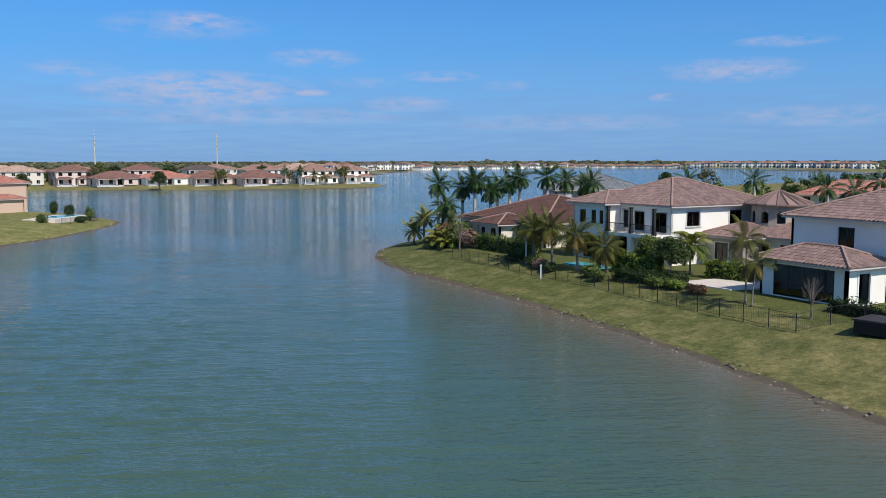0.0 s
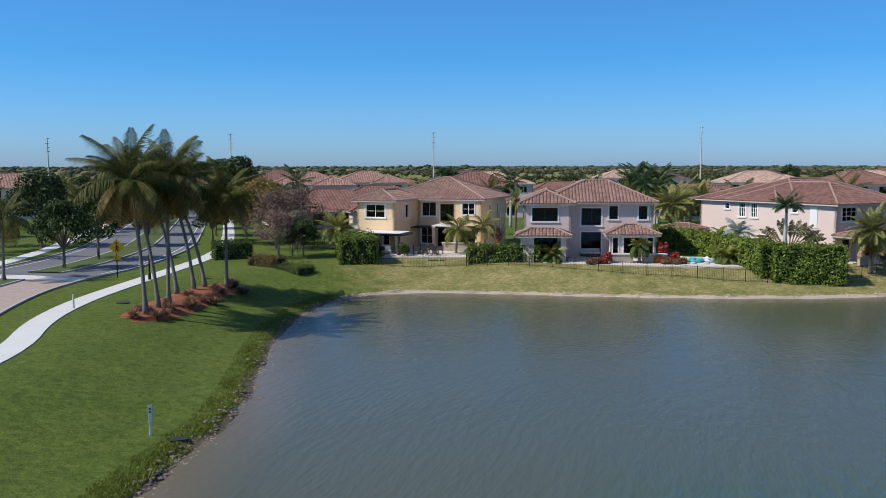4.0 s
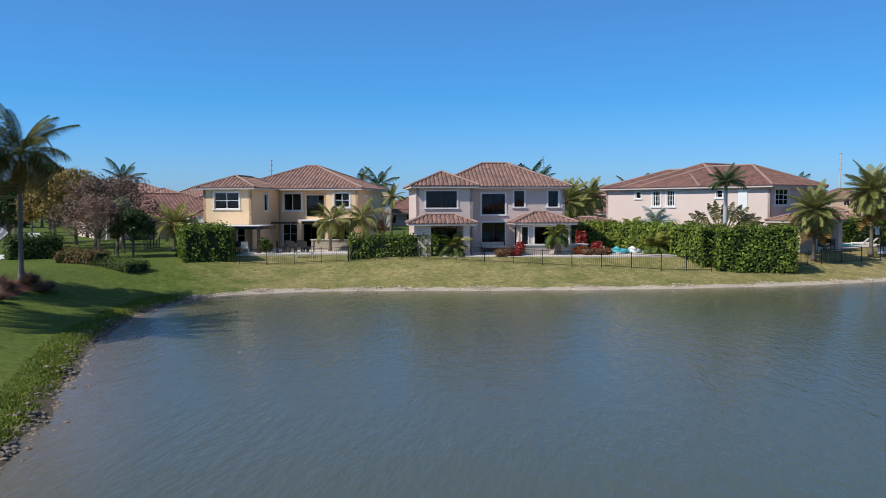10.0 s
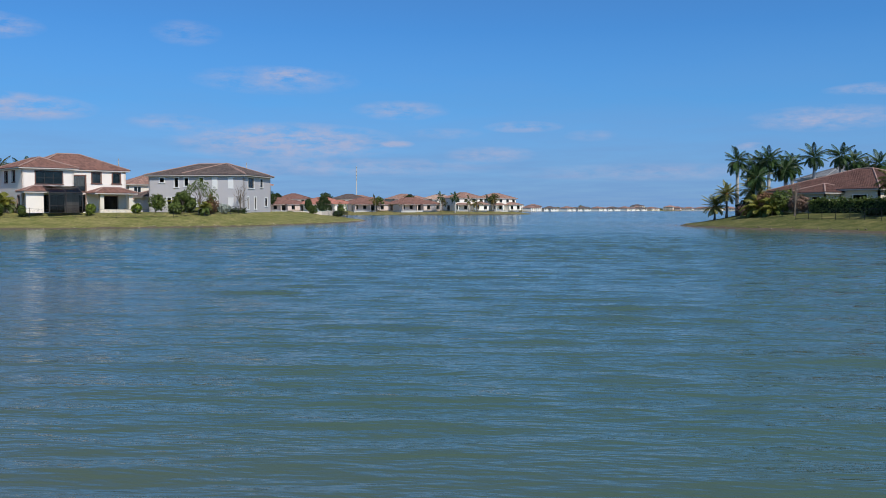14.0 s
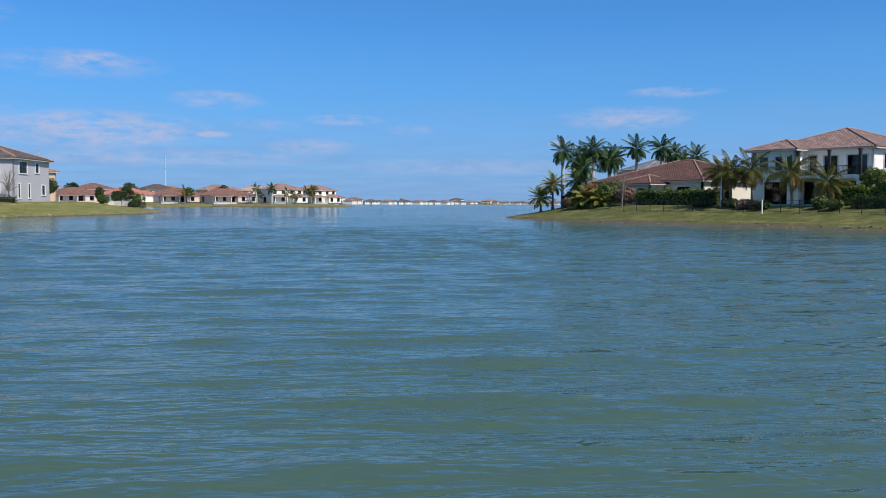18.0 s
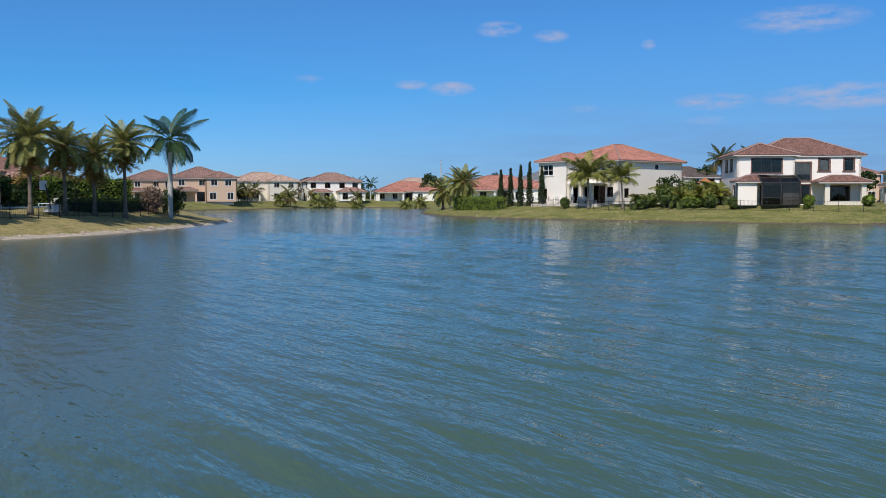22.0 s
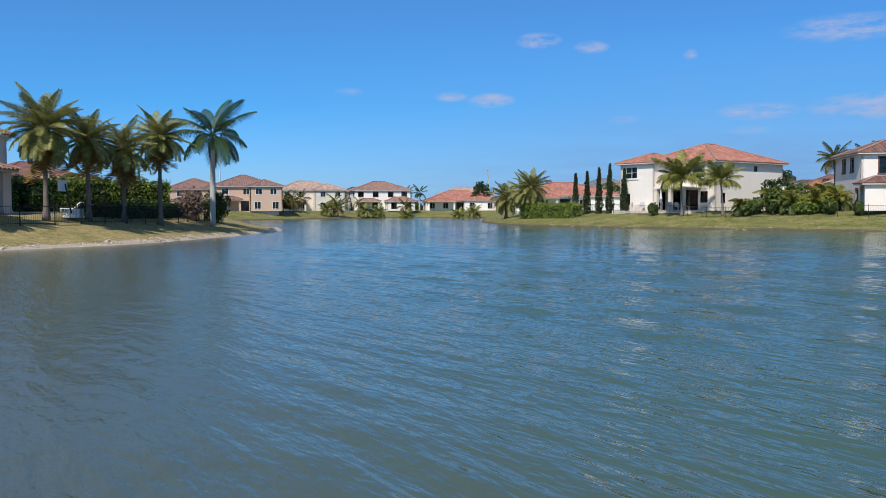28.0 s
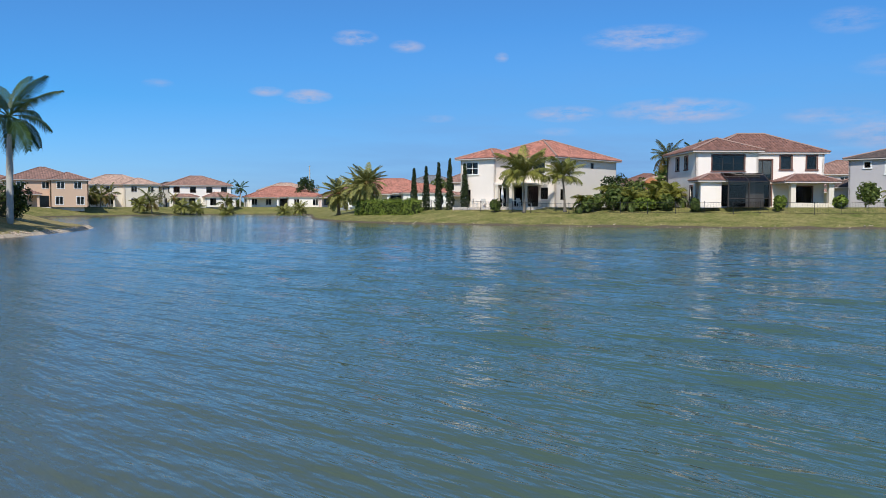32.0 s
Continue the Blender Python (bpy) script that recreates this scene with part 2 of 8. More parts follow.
M_GLASS = glass_material("tinted_glass", (0.30, 0.33, 0.35))
M_SCREEN = glass_material("insect_screen", (0.25, 0.25, 0.26))
M_WHITE = mottled("white_paint", (0.78, 0.77, 0.74), 0.05, 1.0, 0.6)
M_DARKMETAL = mottled("black_metal", (0.02, 0.02, 0.022), 0.2, 3, 0.45)
M_BRONZE = mottled("bronze_frame", (0.045, 0.038, 0.034), 0.2, 3, 0.45)
M_SOFFIT = mottled("fascia_paint", (0.56, 0.50, 0.455), 0.06, 1.0, 0.65)
M_ROOM = mottled("room_plaster", (0.35, 0.32, 0.28), 0.1, 1.0, 0.9)
M_CONC = mottled("concrete", (0.55, 0.53, 0.49), 0.1, 0.8, 0.9)
M_PAVER = mottled("patio_pavers", (0.64, 0.56, 0.485), 0.15, 1.2, 0.9)
M_TRUNK = mottled("palm_trunk", (0.20, 0.175, 0.145), 0.25, 2.0, 0.95, 14, 0.5)
M_BARK = mottled("bark", (0.17, 0.14, 0.11), 0.3, 3.0, 0.95, 20, 0.5)


# ---- geometry helpers ----
def link(name, mesh, material=None, parent=None, label=""):
    ob = new(name, mesh)
    if material is not None and not mesh.materials:
        mesh.materials.append(material)
    if parent is not None:
        ob.parent = parent
    if label:
        ob["label"] = label
    return ob


def pydata(name, verts, faces, material, smooth=False):
    me = bpy.data.meshes.new(name)
    me.from_pydata([tuple(v) for v in verts], [], faces)
    me.materials.append(material)
    if smooth:
        me.polygons.foreach_set("use_smooth", [True] * len(me.polygons))
    me.update()
    return me


class Geo:
    """Gathers boxes, bars and sheets into one mesh."""

    def __init__(self):
        self.v, self.f = [], []

    def add(self, verts, faces):
        k = len(self.v)
        self.v.extend(verts)
        self.f.extend([tuple(i + k for i in q) for q in faces])
        return self

    def box(self, x0, x1, y0, y1, z0, z1):
        v = [(x, y, z) for z in (z0, z1) for x, y in ((x0, y0), (x1, y0), (x1, y1), (x0, y1))]
        return self.add(v, [(3, 2, 1, 0), (4, 5, 6, 7), (0, 1, 5, 4), (1, 2, 6, 5), (2, 3, 7, 6), (3, 0, 4, 7)])

    def bar(self, a, b, r, sides=6, r2=None):
        a, b = Vector(a), Vector(b)
        r2 = r if r2 is None else r2
        q = (b - a).to_track_quat("Z", "Y")
        v = []
        for p, rr in ((a, r), (b, r2)):
            v += [tuple(p + q @ Vector((rr * math.cos(2 * math.pi * i / sides), rr * math.sin(2 * math.pi * i / sides), 0))) for i in range(sides)]
        f = [(i, (i + 1) % sides, sides + (i + 1) % sides, sides + i) for i in range(sides)]
        f += [tuple(range(sides - 1, -1, -1)), tuple(range(sides, 2 * sides))]
        return self.add(v, f)

    def tube(self, pts, radii, sides=7):
        pts = [Vector(p) for p in pts]
        v, f = [], []
        for i, p in enumerate(pts):
            d = pts[min(i + 1, len(pts) - 1)] - pts[max(i - 1, 0)]
            q = d.to_track_quat("Z", "Y")
            v += [tuple(p + q @ Vector((radii[i] * math.cos(2 * math.pi * k / sides), radii[i] * math.sin(2 * math.pi * k / sides), 0))) for k in range(sides)]
        for i in range(len(pts) - 1):
            for k in range(sides):
                a, b = i * sides + k, i * sides + (k + 1) % sides
                f.append((a, b, b + sides, a + sides))
        f.append(tuple(range((len(pts) - 1) * sides, len(pts) * sides)))
        f.append(tuple(range(sides - 1, -1, -1)))
        return self.add(v, f)

    def mesh(self, name, material, smooth=False):
        return pydata(name, self.v, self.f, material, smooth)


def part(name, geo, material, parent, label="", smooth=False):
    return link(name, geo.mesh(name, material, smooth), None, parent, label)


def root(name, x, y, z, turn, label, category, group="", kind=""):
    e = new(name)
    e.matrix_basis = pose(x, y, z, 0, 0, turn)
    e.empty_display_size = 0.2
    return tagged(e, label, category, group, kind)


# ---- the lake and the ground ----
LAKE = [(-40, -35), (-36, -20), (-28.6, -5), (-24.0, 8), (-20.7, 19.5), (-19.5, 24), (-17.1, 30.7), (-16.1, 40.4), (-15.4, 48.9),
        (-12.6, 59.8), (-9.5, 65.2), (-4.1, 67.1), (3.5, 64.8), (10.7, 61.7), (17.9, 59.1), (25.5, 57.3), (33, 56.2), (40, 56.4),
        (47, 56.9), (56.5, 60.8), (66.5, 65.4), (76.5, 71.6), (79.5, 74.4), (77, 78), (72, 88), (76, 104), (95, 122), (120, 135), (154, 140),
        (183, 141), (206, 136), (210, 126), (195, 112), (168, 98), (145, 86), (128, 77), (109.4, 61.8), (100.6, 47.4), (98.2, 35),
        (95.9, 22), (96.2, 13.5), (99.5, 3), (103.5, -5), (113, -13), (124, -22), (138, -29), (149, -34), (160, -36), (172, -32),
        (190, -14), (230, 10), (300, 15), (360, -5), (350, -50), (330, -85), (318, -120), (318, -150), (326, -168), (345, -178)]
LAKE += [(400, -190), (520, -210), (700, -330), (930, -515), (1000, -700), (960, -830), (600, -800), (400, -640), (260, -430),
         (255, -300), (200, -195), (135, -130), (108, -95), (97, -72), (89, -62), (80, -55.2), (70, -52.5), (60, -51.4), (45, -51.8),
         (28, -50.8), (16, -49.4), (5, -47.2), (-10, -45.5), (-25, -44)]


def rounded(poly, times=2):
    p = np.array(poly, float)
    for _ in range(times):
        q = np.roll(p, -1, 0)
        p = np.stack([0.75 * p + 0.25 * q, 0.25 * p + 0.75 * q], 1).reshape(-1, 2)
    return p


SHORE = rounded(LAKE)


def inland(pts):
    """Signed distance to the shore in metres, positive on land."""
    pts = np.asarray(pts, float).reshape(-1, 2)
    a, b = SHORE, np.roll(SHORE, -1, 0)
    out = np.empty(len(pts))
    for s in range(0, len(pts), 4000):
        p = pts[s:s + 4000, None, :]
        d = b - a
        t = np.clip(((p - a) * d).sum(2) / (d * d).sum(1), 0, 1)
        dist = np.sqrt((((a + t[..., None] * d) - p) ** 2).sum(2)).min(1)
        y0, y1 = a[:, 1], b[:, 1]
        py, px = p[..., 1], p[..., 0]
        cross = ((y0 <= py) & (y1 > py)) | ((y1 <= py) & (y0 > py))
        xs = a[:, 0] + (py - y0) / np.where(y1 == y0, 1e-9, y1 - y0) * d[:, 0]
        inside = ((cross & (px < xs)).sum(1) % 2) == 1
        out[s:s + 4000] = np.where(inside, -dist, dist)
    return out


def wobble(x, y):
    return 0.35 * np.sin(x * 0.9 + 1.3 * np.sin(y * 0.37)) * np.sin(y * 0.8 + x * 0.23) + 0.22 * np.sin(x * 2.3 + y * 1.7)


LEVEL = 0.10     # of the water


def height(d):
    land = 0.10 + 0.16 * np.clip(d / 0.5, 0, 1) + 1.55 * (lambda s: s * s * (3 - 2 * s))(np.clip(d / 11.0, 0, 1))
    return LEVEL + np.where(d > 0, np.minimum(land, d * 0.52), np.maximum(d * 0.22, -2.0))


def rise(x, y, d):
    """The lawn climbs a little more towards the road in the west; the north bank is steeper."""
    s1 = np.clip((-9 - x) / 9, 0, 1)
    s2 = np.clip((d - 1.5) / 12, 0, 1)
    s3 = np.clip(x / 6, 0, 1) * np.clip((y - 40) / 6, 0, 1) * np.clip((85 - x) / 10, 0, 1)
    s4, s5 = np.clip(d / 8.0, 0, 1), np.clip(d / 11.0, 0, 1)
    return 0.10 * s1 * s2 * s2 * (3 - 2 * s2) + 1.55 * s3 * (s4 * s4 * (3 - 2 * s4) - s5 * s5 * (3 - 2 * s5))


def ground_z(x, y):
    x, y = np.array([x], float), np.array([y], float)
    d = inland(np.stack([x, y], 1))
    return float((height(d + wobble(x, y) * 0.5) + rise(x, y, d))[0])


def steps(lo, hi, fine, far, grow=1.22):
    core = list(np.arange(lo, hi + 1e-6, fine))
    left, right, s = [], [], fine
    while lo - (sum(left) if left else 0) > -far:
        s *= grow
        left.append(s)
    s = fine
    while hi + (sum(right) if right else 0) < far:
        s *= grow
        right.append(s)
    return np.array([lo - v for v in np.cumsum(left)[::-1]] + core + [hi + v for v in np.cumsum(right)])


gx, gy = steps(-60, 220, 1.0, 4200), steps(-130, 190, 1.0, 4200)
GX, GY = np.meshgrid(gx, gy)
D = inland(np.stack([GX.ravel(), GY.ravel()], 1))
near = np.clip(1 - np.abs(D) / 12, 0, 1)
DW = D + wobble(GX.ravel(), GY.ravel()) * 0.5
GZ = height(DW) + rise(GX.ravel(), GY.ravel(), D)
nx, ny = len(gx), len(gy)
idx = np.arange(nx * ny).reshape(ny, nx)
quads = np.stack([idx[:-1, :-1], idx[:-1, 1:], idx[1:, 1:], idx[1:, :-1]], 2).reshape(-1, 4)


def grid_mesh(name, co, q):
    me = bpy.data.meshes.new(name)
    me.vertices.add(len(co))
    me.vertices.foreach_set("co", co.astype(np.float32).ravel())
    me.loops.add(q.size)
    me.loops.foreach_set("vertex_index", q.astype(np.int32).ravel())
    me.polygons.add(len(q))
    me.polygons.foreach_set("loop_start", np.arange(0, q.size, 4, dtype=np.int32))
    me.polygons.foreach_set("loop_total", np.full(len(q), 4, np.int32))
    me.polygons.foreach_set("use_smooth", np.ones(len(q), bool))
    me.update(calc_edges=True)
    me.validate()
    return me


ground_me = grid_mesh("ground", np.stack([GX.ravel(), GY.ravel(), GZ], 1), quads)
# dryness of the turf: the north bank and the strips by the water are sun-bleached, the lawn by the road is watered
xx, yy = GX.ravel(), GY.ravel()
dry = 0.72 * np.clip((xx + 14) / 10, 0, 1) * np.clip((yy - 20) / 10, 0, 1) * np.clip((90 - xx) / 12, 0, 1) * np.clip((16 - D) / 5, 0, 1) * (1 + 0.4 * np.clip((xx - 32) / 12, 0, 1))
dry = np.maximum(dry, 0.62 * np.clip((xx - 88) / 6, 0, 1))
dry = np.maximum(dry, (0.36 + 0.16 * np.clip((34 - xx) / 24, 0, 1)) * np.clip((-30 - yy) / 6, 0, 1) * np.clip((12 - D) / 4, 0, 1))
dry = np.maximum(dry, 0.55 * np.clip((D - 160) / 120, 0, 1))
at = ground_me.attributes.new("dry", "FLOAT", "POINT")
at.data.foreach_set("value", dry.astype(np.float32))
at = ground_me.attributes.new("stony", "FLOAT", "POINT")
at.data.foreach_set("value", (np.clip((xx + 9) / 4, 0, 1) * np.clip((yy - 40) / 8, 0, 1) * np.clip((84 - xx) / 4, 0, 1)).astype(np.float32))
at = ground_me.attributes.new("olive", "FLOAT", "POINT")
at.data.foreach_set("value", (0.85 * np.clip((-30 - yy) / 6, 0, 1)).astype(np.float32))
at = ground_me.attributes.new("bank", "FLOAT", "POINT")
at.data.foreach_set("value", DW.astype(np.float32))

m, n, l, b = mat("turf", 0.95, 0, 0.15)
pos = n.new("ShaderNodeNewGeometry").outputs["Position"]
n_big = node_noise(n, l, 0.09, 4, 0.6, vec=pos)
n_mid = node_noise(n, l, 0.55, 7, 0.7, vec=pos)
n_fine = node_noise(n, l, 9.0, 4, 0.7, vec=pos)
green = mix(n, l, n_mid, (0.042, 0.080, 0.013), (0.128, 0.168, 0.029))
green = mix(n, l, ramp(n, l, n_big, [(0.4, (0, 0, 0)), (0.65, (0.5, 0.5, 0.5))]), green, (0.125, 0.15, 0.032))
a_olive = n.new("ShaderNodeAttribute")
a_olive.attribute_name = "olive"
green = mix(n, l, a_olive.outputs["Fac"], green, mix(n, l, n_mid, (0.062, 0.070, 0.022), (0.138, 0.142, 0.048)))
straw = mix(n, l, n_mid, (0.235, 0.190, 0.079), (0.405, 0.328, 0.157))
a_dry = n.new("ShaderNodeAttribute")
a_dry.attribute_name = "dry"
dfac = n.new("ShaderNodeMath")
dfac.operation = "MULTIPLY_ADD"
dfac.use_clamp = True
l.new(n_mid, dfac.inputs[0])
dfac.inputs[1].default_value = 1.7
dsub = n.new("ShaderNodeMath")
dsub.operation = "MULTIPLY_ADD"
l.new(a_dry.outputs["Fac"], dsub.inputs[0])
dsub.inputs[1].default_value = 1.35
dsub.inputs[2].default_value = -1.25
l.new(dsub.outputs[0], dfac.inputs[2])
turf = mix(n, l, dfac.outputs[0], green, straw)
n_tuft = node_noise(n, l, 2.6, 4, 0.65, vec=pos)
turf = mix(n, l, 1.0, turf, ramp(n, l, n_tuft, [(0.3, (0.66, 0.70, 0.66)), (0.7, (1.32, 1.28, 1.28))]), "MULTIPLY")
turf = mix(n, l, 1.0, turf, ramp(n, l, n_fine, [(0.3, (0.6, 0.62, 0.6)), (0.7, (1.38, 1.34, 1.3))]), "MULTIPLY")
a_bank = n.new("ShaderNodeAttribute")
a_bank.attribute_name = "bank"
a_stony = n.new("ShaderNodeAttribute")
a_stony.attribute_name = "stony"
soil = mix(n, l, a_stony.outputs["Fac"], mix(n, l, n_tuft, (0.055, 0.042, 0.028), (0.17, 0.14, 0.10)), mix(n, l, n_fine, (0.30, 0.25, 0.18), (0.58, 0.50, 0.40)))
b_edge = n.new("ShaderNodeMath")
b_edge.operation = "MULTIPLY_ADD"
l.new(n_tuft, b_edge.inputs[0])
b_edge.inputs[1].default_value = -0.5
l.new(a_bank.outputs["Fac"], b_edge.inputs[2])
bfac = ramp(n, l, b_edge.outputs[0], [(0.0, (1, 1, 1)), (0.05, (1, 1, 1)), (0.16, (0, 0, 0))])
l.new(mix(n, l, bfac, turf, soil), b.inputs["Base Color"])
bump(n, l, b, n_fine, 0.7, 0.06)
ground_me.materials.append(m)
tagged(link("ground", ground_me), "green and sun-bleached lawn sloping to the lake shore", "ground", kind="structure")

# water: one sheet with the shallows over mud tinted by its own depth
wx, wy = steps(-60, 220, 4.0, 4200), steps(-130, 190, 4.0, 4200)
wx = np.r_[wx[wx < -14], np.arange(-14, 56, 0.2), np.arange(56, 112, 0.5), wx[wx > 112.2]]
wy = np.r_[wy[wy < -52], np.arange(-52, -26, 0.5), np.arange(-26, 48, 0.2), np.arange(48, 74, 0.5), wy[wy > 74.2]]
WX, WY = np.meshgrid(wx, wy)
wi = np.arange(WX.size).reshape(WX.shape)
wq = np.stack([wi[:-1, :-1], wi[:-1, 1:], wi[1:, 1:], wi[1:, :-1]], 2).reshape(-1, 4)
WD = inland(np.stack([WX.ravel(), WY.ravel()], 1))
lee = -0.68 * (WX.ravel() + 8) + 0.73 * (WY.ravel() - 20)
shelter = np.clip((lee + 23 - 14 * np.clip((14 - WX.ravel()) / 16, 0, 1)) / 9, 0, 1) * np.clip((120 - WX.ravel()) / 40, 0, 1)
shelter = shelter * shelter * (3 - 2 * shelter)
# wind waves running west-north-west, calm under the lee shore and at the banks
r_w = np.random.default_rng(12)
fine_ = ((WX.ravel() < 56) & (WY.ravel() > -26) & (WY.ravel() < 48)).astype(float)
chop = np.zeros(WX.size)
# count, shortest and longest wave in metres, spread of bearing, slope
for k_w, lo_w, hi_w, sp_w, sl_w in ((9, 3.2, 6.5, 8, 0.005), (14, 1.3, 2.3, 8, 0.017), (30, 0.62, 1.2, 14, 0.024)):
    for _ in range(k_w):
        lam = lo_w * (hi_w / lo_w) ** r_w.random()
        a_w = math.radians(-28 + r_w.normal(0, sp_w))
        wave_ = sl_w * lam / 6.283 * np.sin(6.283 / lam * (WX.ravel() * math.cos(a_w) + WY.ravel() * math.sin(a_w)) + r_w.uniform(0, 6.28))
        chop += wave_ * (fine_ if hi_w < 1.25 else 1.0)
chop += 5.0 * chop ** 2     # crests sharper than troughs
inner = np.clip((WX.ravel() + 14) / 8, 0, 1) * np.clip((112 - WX.ravel()) / 25, 0, 1) * np.clip((WY.ravel() + 52) / 15, 0, 1) * np.clip((74 - WY.ravel()) / 6, 0, 1)
chop *= inner * (1 - 0.88 * shelter) * np.clip(-WD / 6, 0.15, 1) * (1 - 0.5 * np.clip((WX.ravel() - 38) / 25, 0, 1))
water_me = grid_mesh("water", np.stack([WX.ravel(), WY.ravel(), LEVEL + chop], 1), wq)
at = water_me.attributes.new("depth", "FLOAT", "POINT")
at.data.foreach_set("value", np.clip(-WD / 20, 0, 1).astype(np.float32))
at = water_me.attributes.new("shelter", "FLOAT", "POINT")
at.data.foreach_set("value", shelter.astype(np.float32))
m, n, l, b = mat("lake_water", 0.09, 0, 0.5)
b.inputs["IOR"].default_value = 1.33
pos = n.new("ShaderNodeNewGeometry").outputs["Position"]
a_dep = n.new("ShaderNodeAttribute")
a_dep.attribute_name = "depth"
body = ramp(n, l, a_dep.outputs["Fac"], [(0.0, (0.15, 0.12, 0.075)), (0.2, (0.088, 0.102, 0.064)), (0.7, (0.058, 0.103, 0.072))])
a_sh = n.new("ShaderNodeAttribute")
a_sh.attribute_name = "shelter"
n_mud = node_noise(n, l, 0.035, 3, 0.5, vec=pos)
silt = mix(n, l, n_mud, (0.098, 0.098, 0.062), (0.084, 0.094, 0.062))
silt = mix(n, l, ramp(n, l, a_dep.outputs["Fac"], [(0.0, (1, 1, 1)), (0.17, (0, 0, 0))]), silt, (0.175, 0.14, 0.10))
l.new(mix(n, l, ramp(n, l, a_sh.outputs["Fac"], [(0.0, (0, 0, 0)), (1.0, (0.82, 0.82, 0.82))]), body, silt), b.inputs["Base Color"])


def stretched(turn, sx, sy):
    mp = n.new("ShaderNodeMapping")
    mp.vector_type = "TEXTURE"
    mp.inputs["Rotation"].default_value = (0, 0, radians(turn))
    mp.inputs["Scale"].default_value = (1 / sx, 1 / sy, 1)
    l.new(pos, mp.inputs["Vector"])
    return mp.outputs[0]


w1 = node_noise(n, l, 1.0, 3, 0.55, vec=stretched(63, 0.75, 2.7))
w2 = node_noise(n, l, 1.0, 2, 0.5, vec=stretched(58, 2.4, 8.0))
w3 = node_noise(n, l, 1.0, 2, 0.5, vec=stretched(66, 0.10, 0.42))


def vmath(op, a, c):
    k = n.new("ShaderNodeMath")
    k.operation = op
    for i, v in enumerate((a, c)):
        if isinstance(v, (int, float)):
            k.inputs[i].default_value = v
        else:
            l.new(v, k.inputs[i])
    return k.outputs[0]


gust = ramp(n, l, node_noise(n, l, 0.03, 3, 0.5, vec=pos), [(0.36, (0.55, 0.55, 0.55)), (0.62, (1.2, 1.2, 1.2))])
wind = vmath("MULTIPLY", vmath("SUBTRACT", 1.0, vmath("MULTIPLY", a_sh.outputs["Fac"], 0.76)), gust)
ripple = vmath("ADD", vmath("MULTIPLY", w1, 0.11), vmath("MULTIPLY", w2, 0.028))
ripple = vmath("MULTIPLY", ripple, vmath("MULTIPLY", gust, vmath("SUBTRACT", 1.0, vmath("MULTIPLY", a_sh.outputs["Fac"], 0.45))))
wave = vmath("ADD", ripple, vmath("MULTIPLY", vmath("MULTIPLY", w3, 0.05), wind))
l.new(ramp(n, l, a_sh.outputs["Fac"], [(0.0, (0.09, 0.09, 0.09)), (1.0, (0.2, 0.2, 0.2))]), b.inputs["Roughness"])
bump(n, l, b, wave, 1.0, 1.0)
water_me.materials.append(m)
tagged(link("water", water_me), "grey-green lake water with small wind waves", "lake", kind="structure")


# ---- houses ----
def tile_material(name, col):
    return mottled(name, col, 0.16, 0.5, 0.85, 30, 0.3, "island", spec=0.2)


T_PINK = tile_material("pink_brown_tiles", (0.335, 0.205, 0.162))
T_BROWN = tile_material("brown_tiles", (0.27, 0.165, 0.135))
T_RED = tile_material("terracotta_tiles", (0.43, 0.195, 0.145))
T_MAROON = tile_material("maroon_tiles", (0.23, 0.125, 0.10))
T_DARKRED = tile_material("dark_maroon_tiles", (0.115, 0.062, 0.052))
T_GREY = tile_material("grey_brown_tiles", (0.125, 0.098, 0.090))
T_SLATE = tile_material("slate_grey_tiles", (0.20, 0.21, 0.22))
T_DUSK = tile_material("dusky_rose_tiles", (0.255, 0.172, 0.15))
T_SAND = tile_material("sand_tiles", (0.46, 0.32, 0.25))
M_CAP = mottled("ridge_mortar", (0.335, 0.22, 0.18), 0.15, 1.0, 0.9)


def wall_paint(name, col):
    return mottled(name, col, 0.06, 0.35, 0.9, 60, 0.2)


P_YELLOW = wall_paint("yellow_stucco", (0.84, 0.60, 0.365))
P_PINK = wall_paint("pink_beige_stucco", (0.70, 0.56, 0.49))
P_WHITE = wall_paint("white_stucco", (0.87, 0.82, 0.73))
P_IVORY = wall_paint("ivory_stucco", (0.86, 0.775, 0.68))
P_CREAM = wall_paint("cream_stucco", (0.72, 0.65, 0.54))
P_GREY = wall_paint("pale_grey_stucco", (0.50, 0.475, 0.475))
P_TAN = wall_paint("salmon_stucco", (0.62, 0.435, 0.31))
P_PEACH = wall_paint("peach_stucco", (0.62, 0.44, 0.32))
P_STONE = mottled("beige_stone", (0.42, 0.36, 0.29), 0.2, 2.0, 0.9, 12, 0.6)


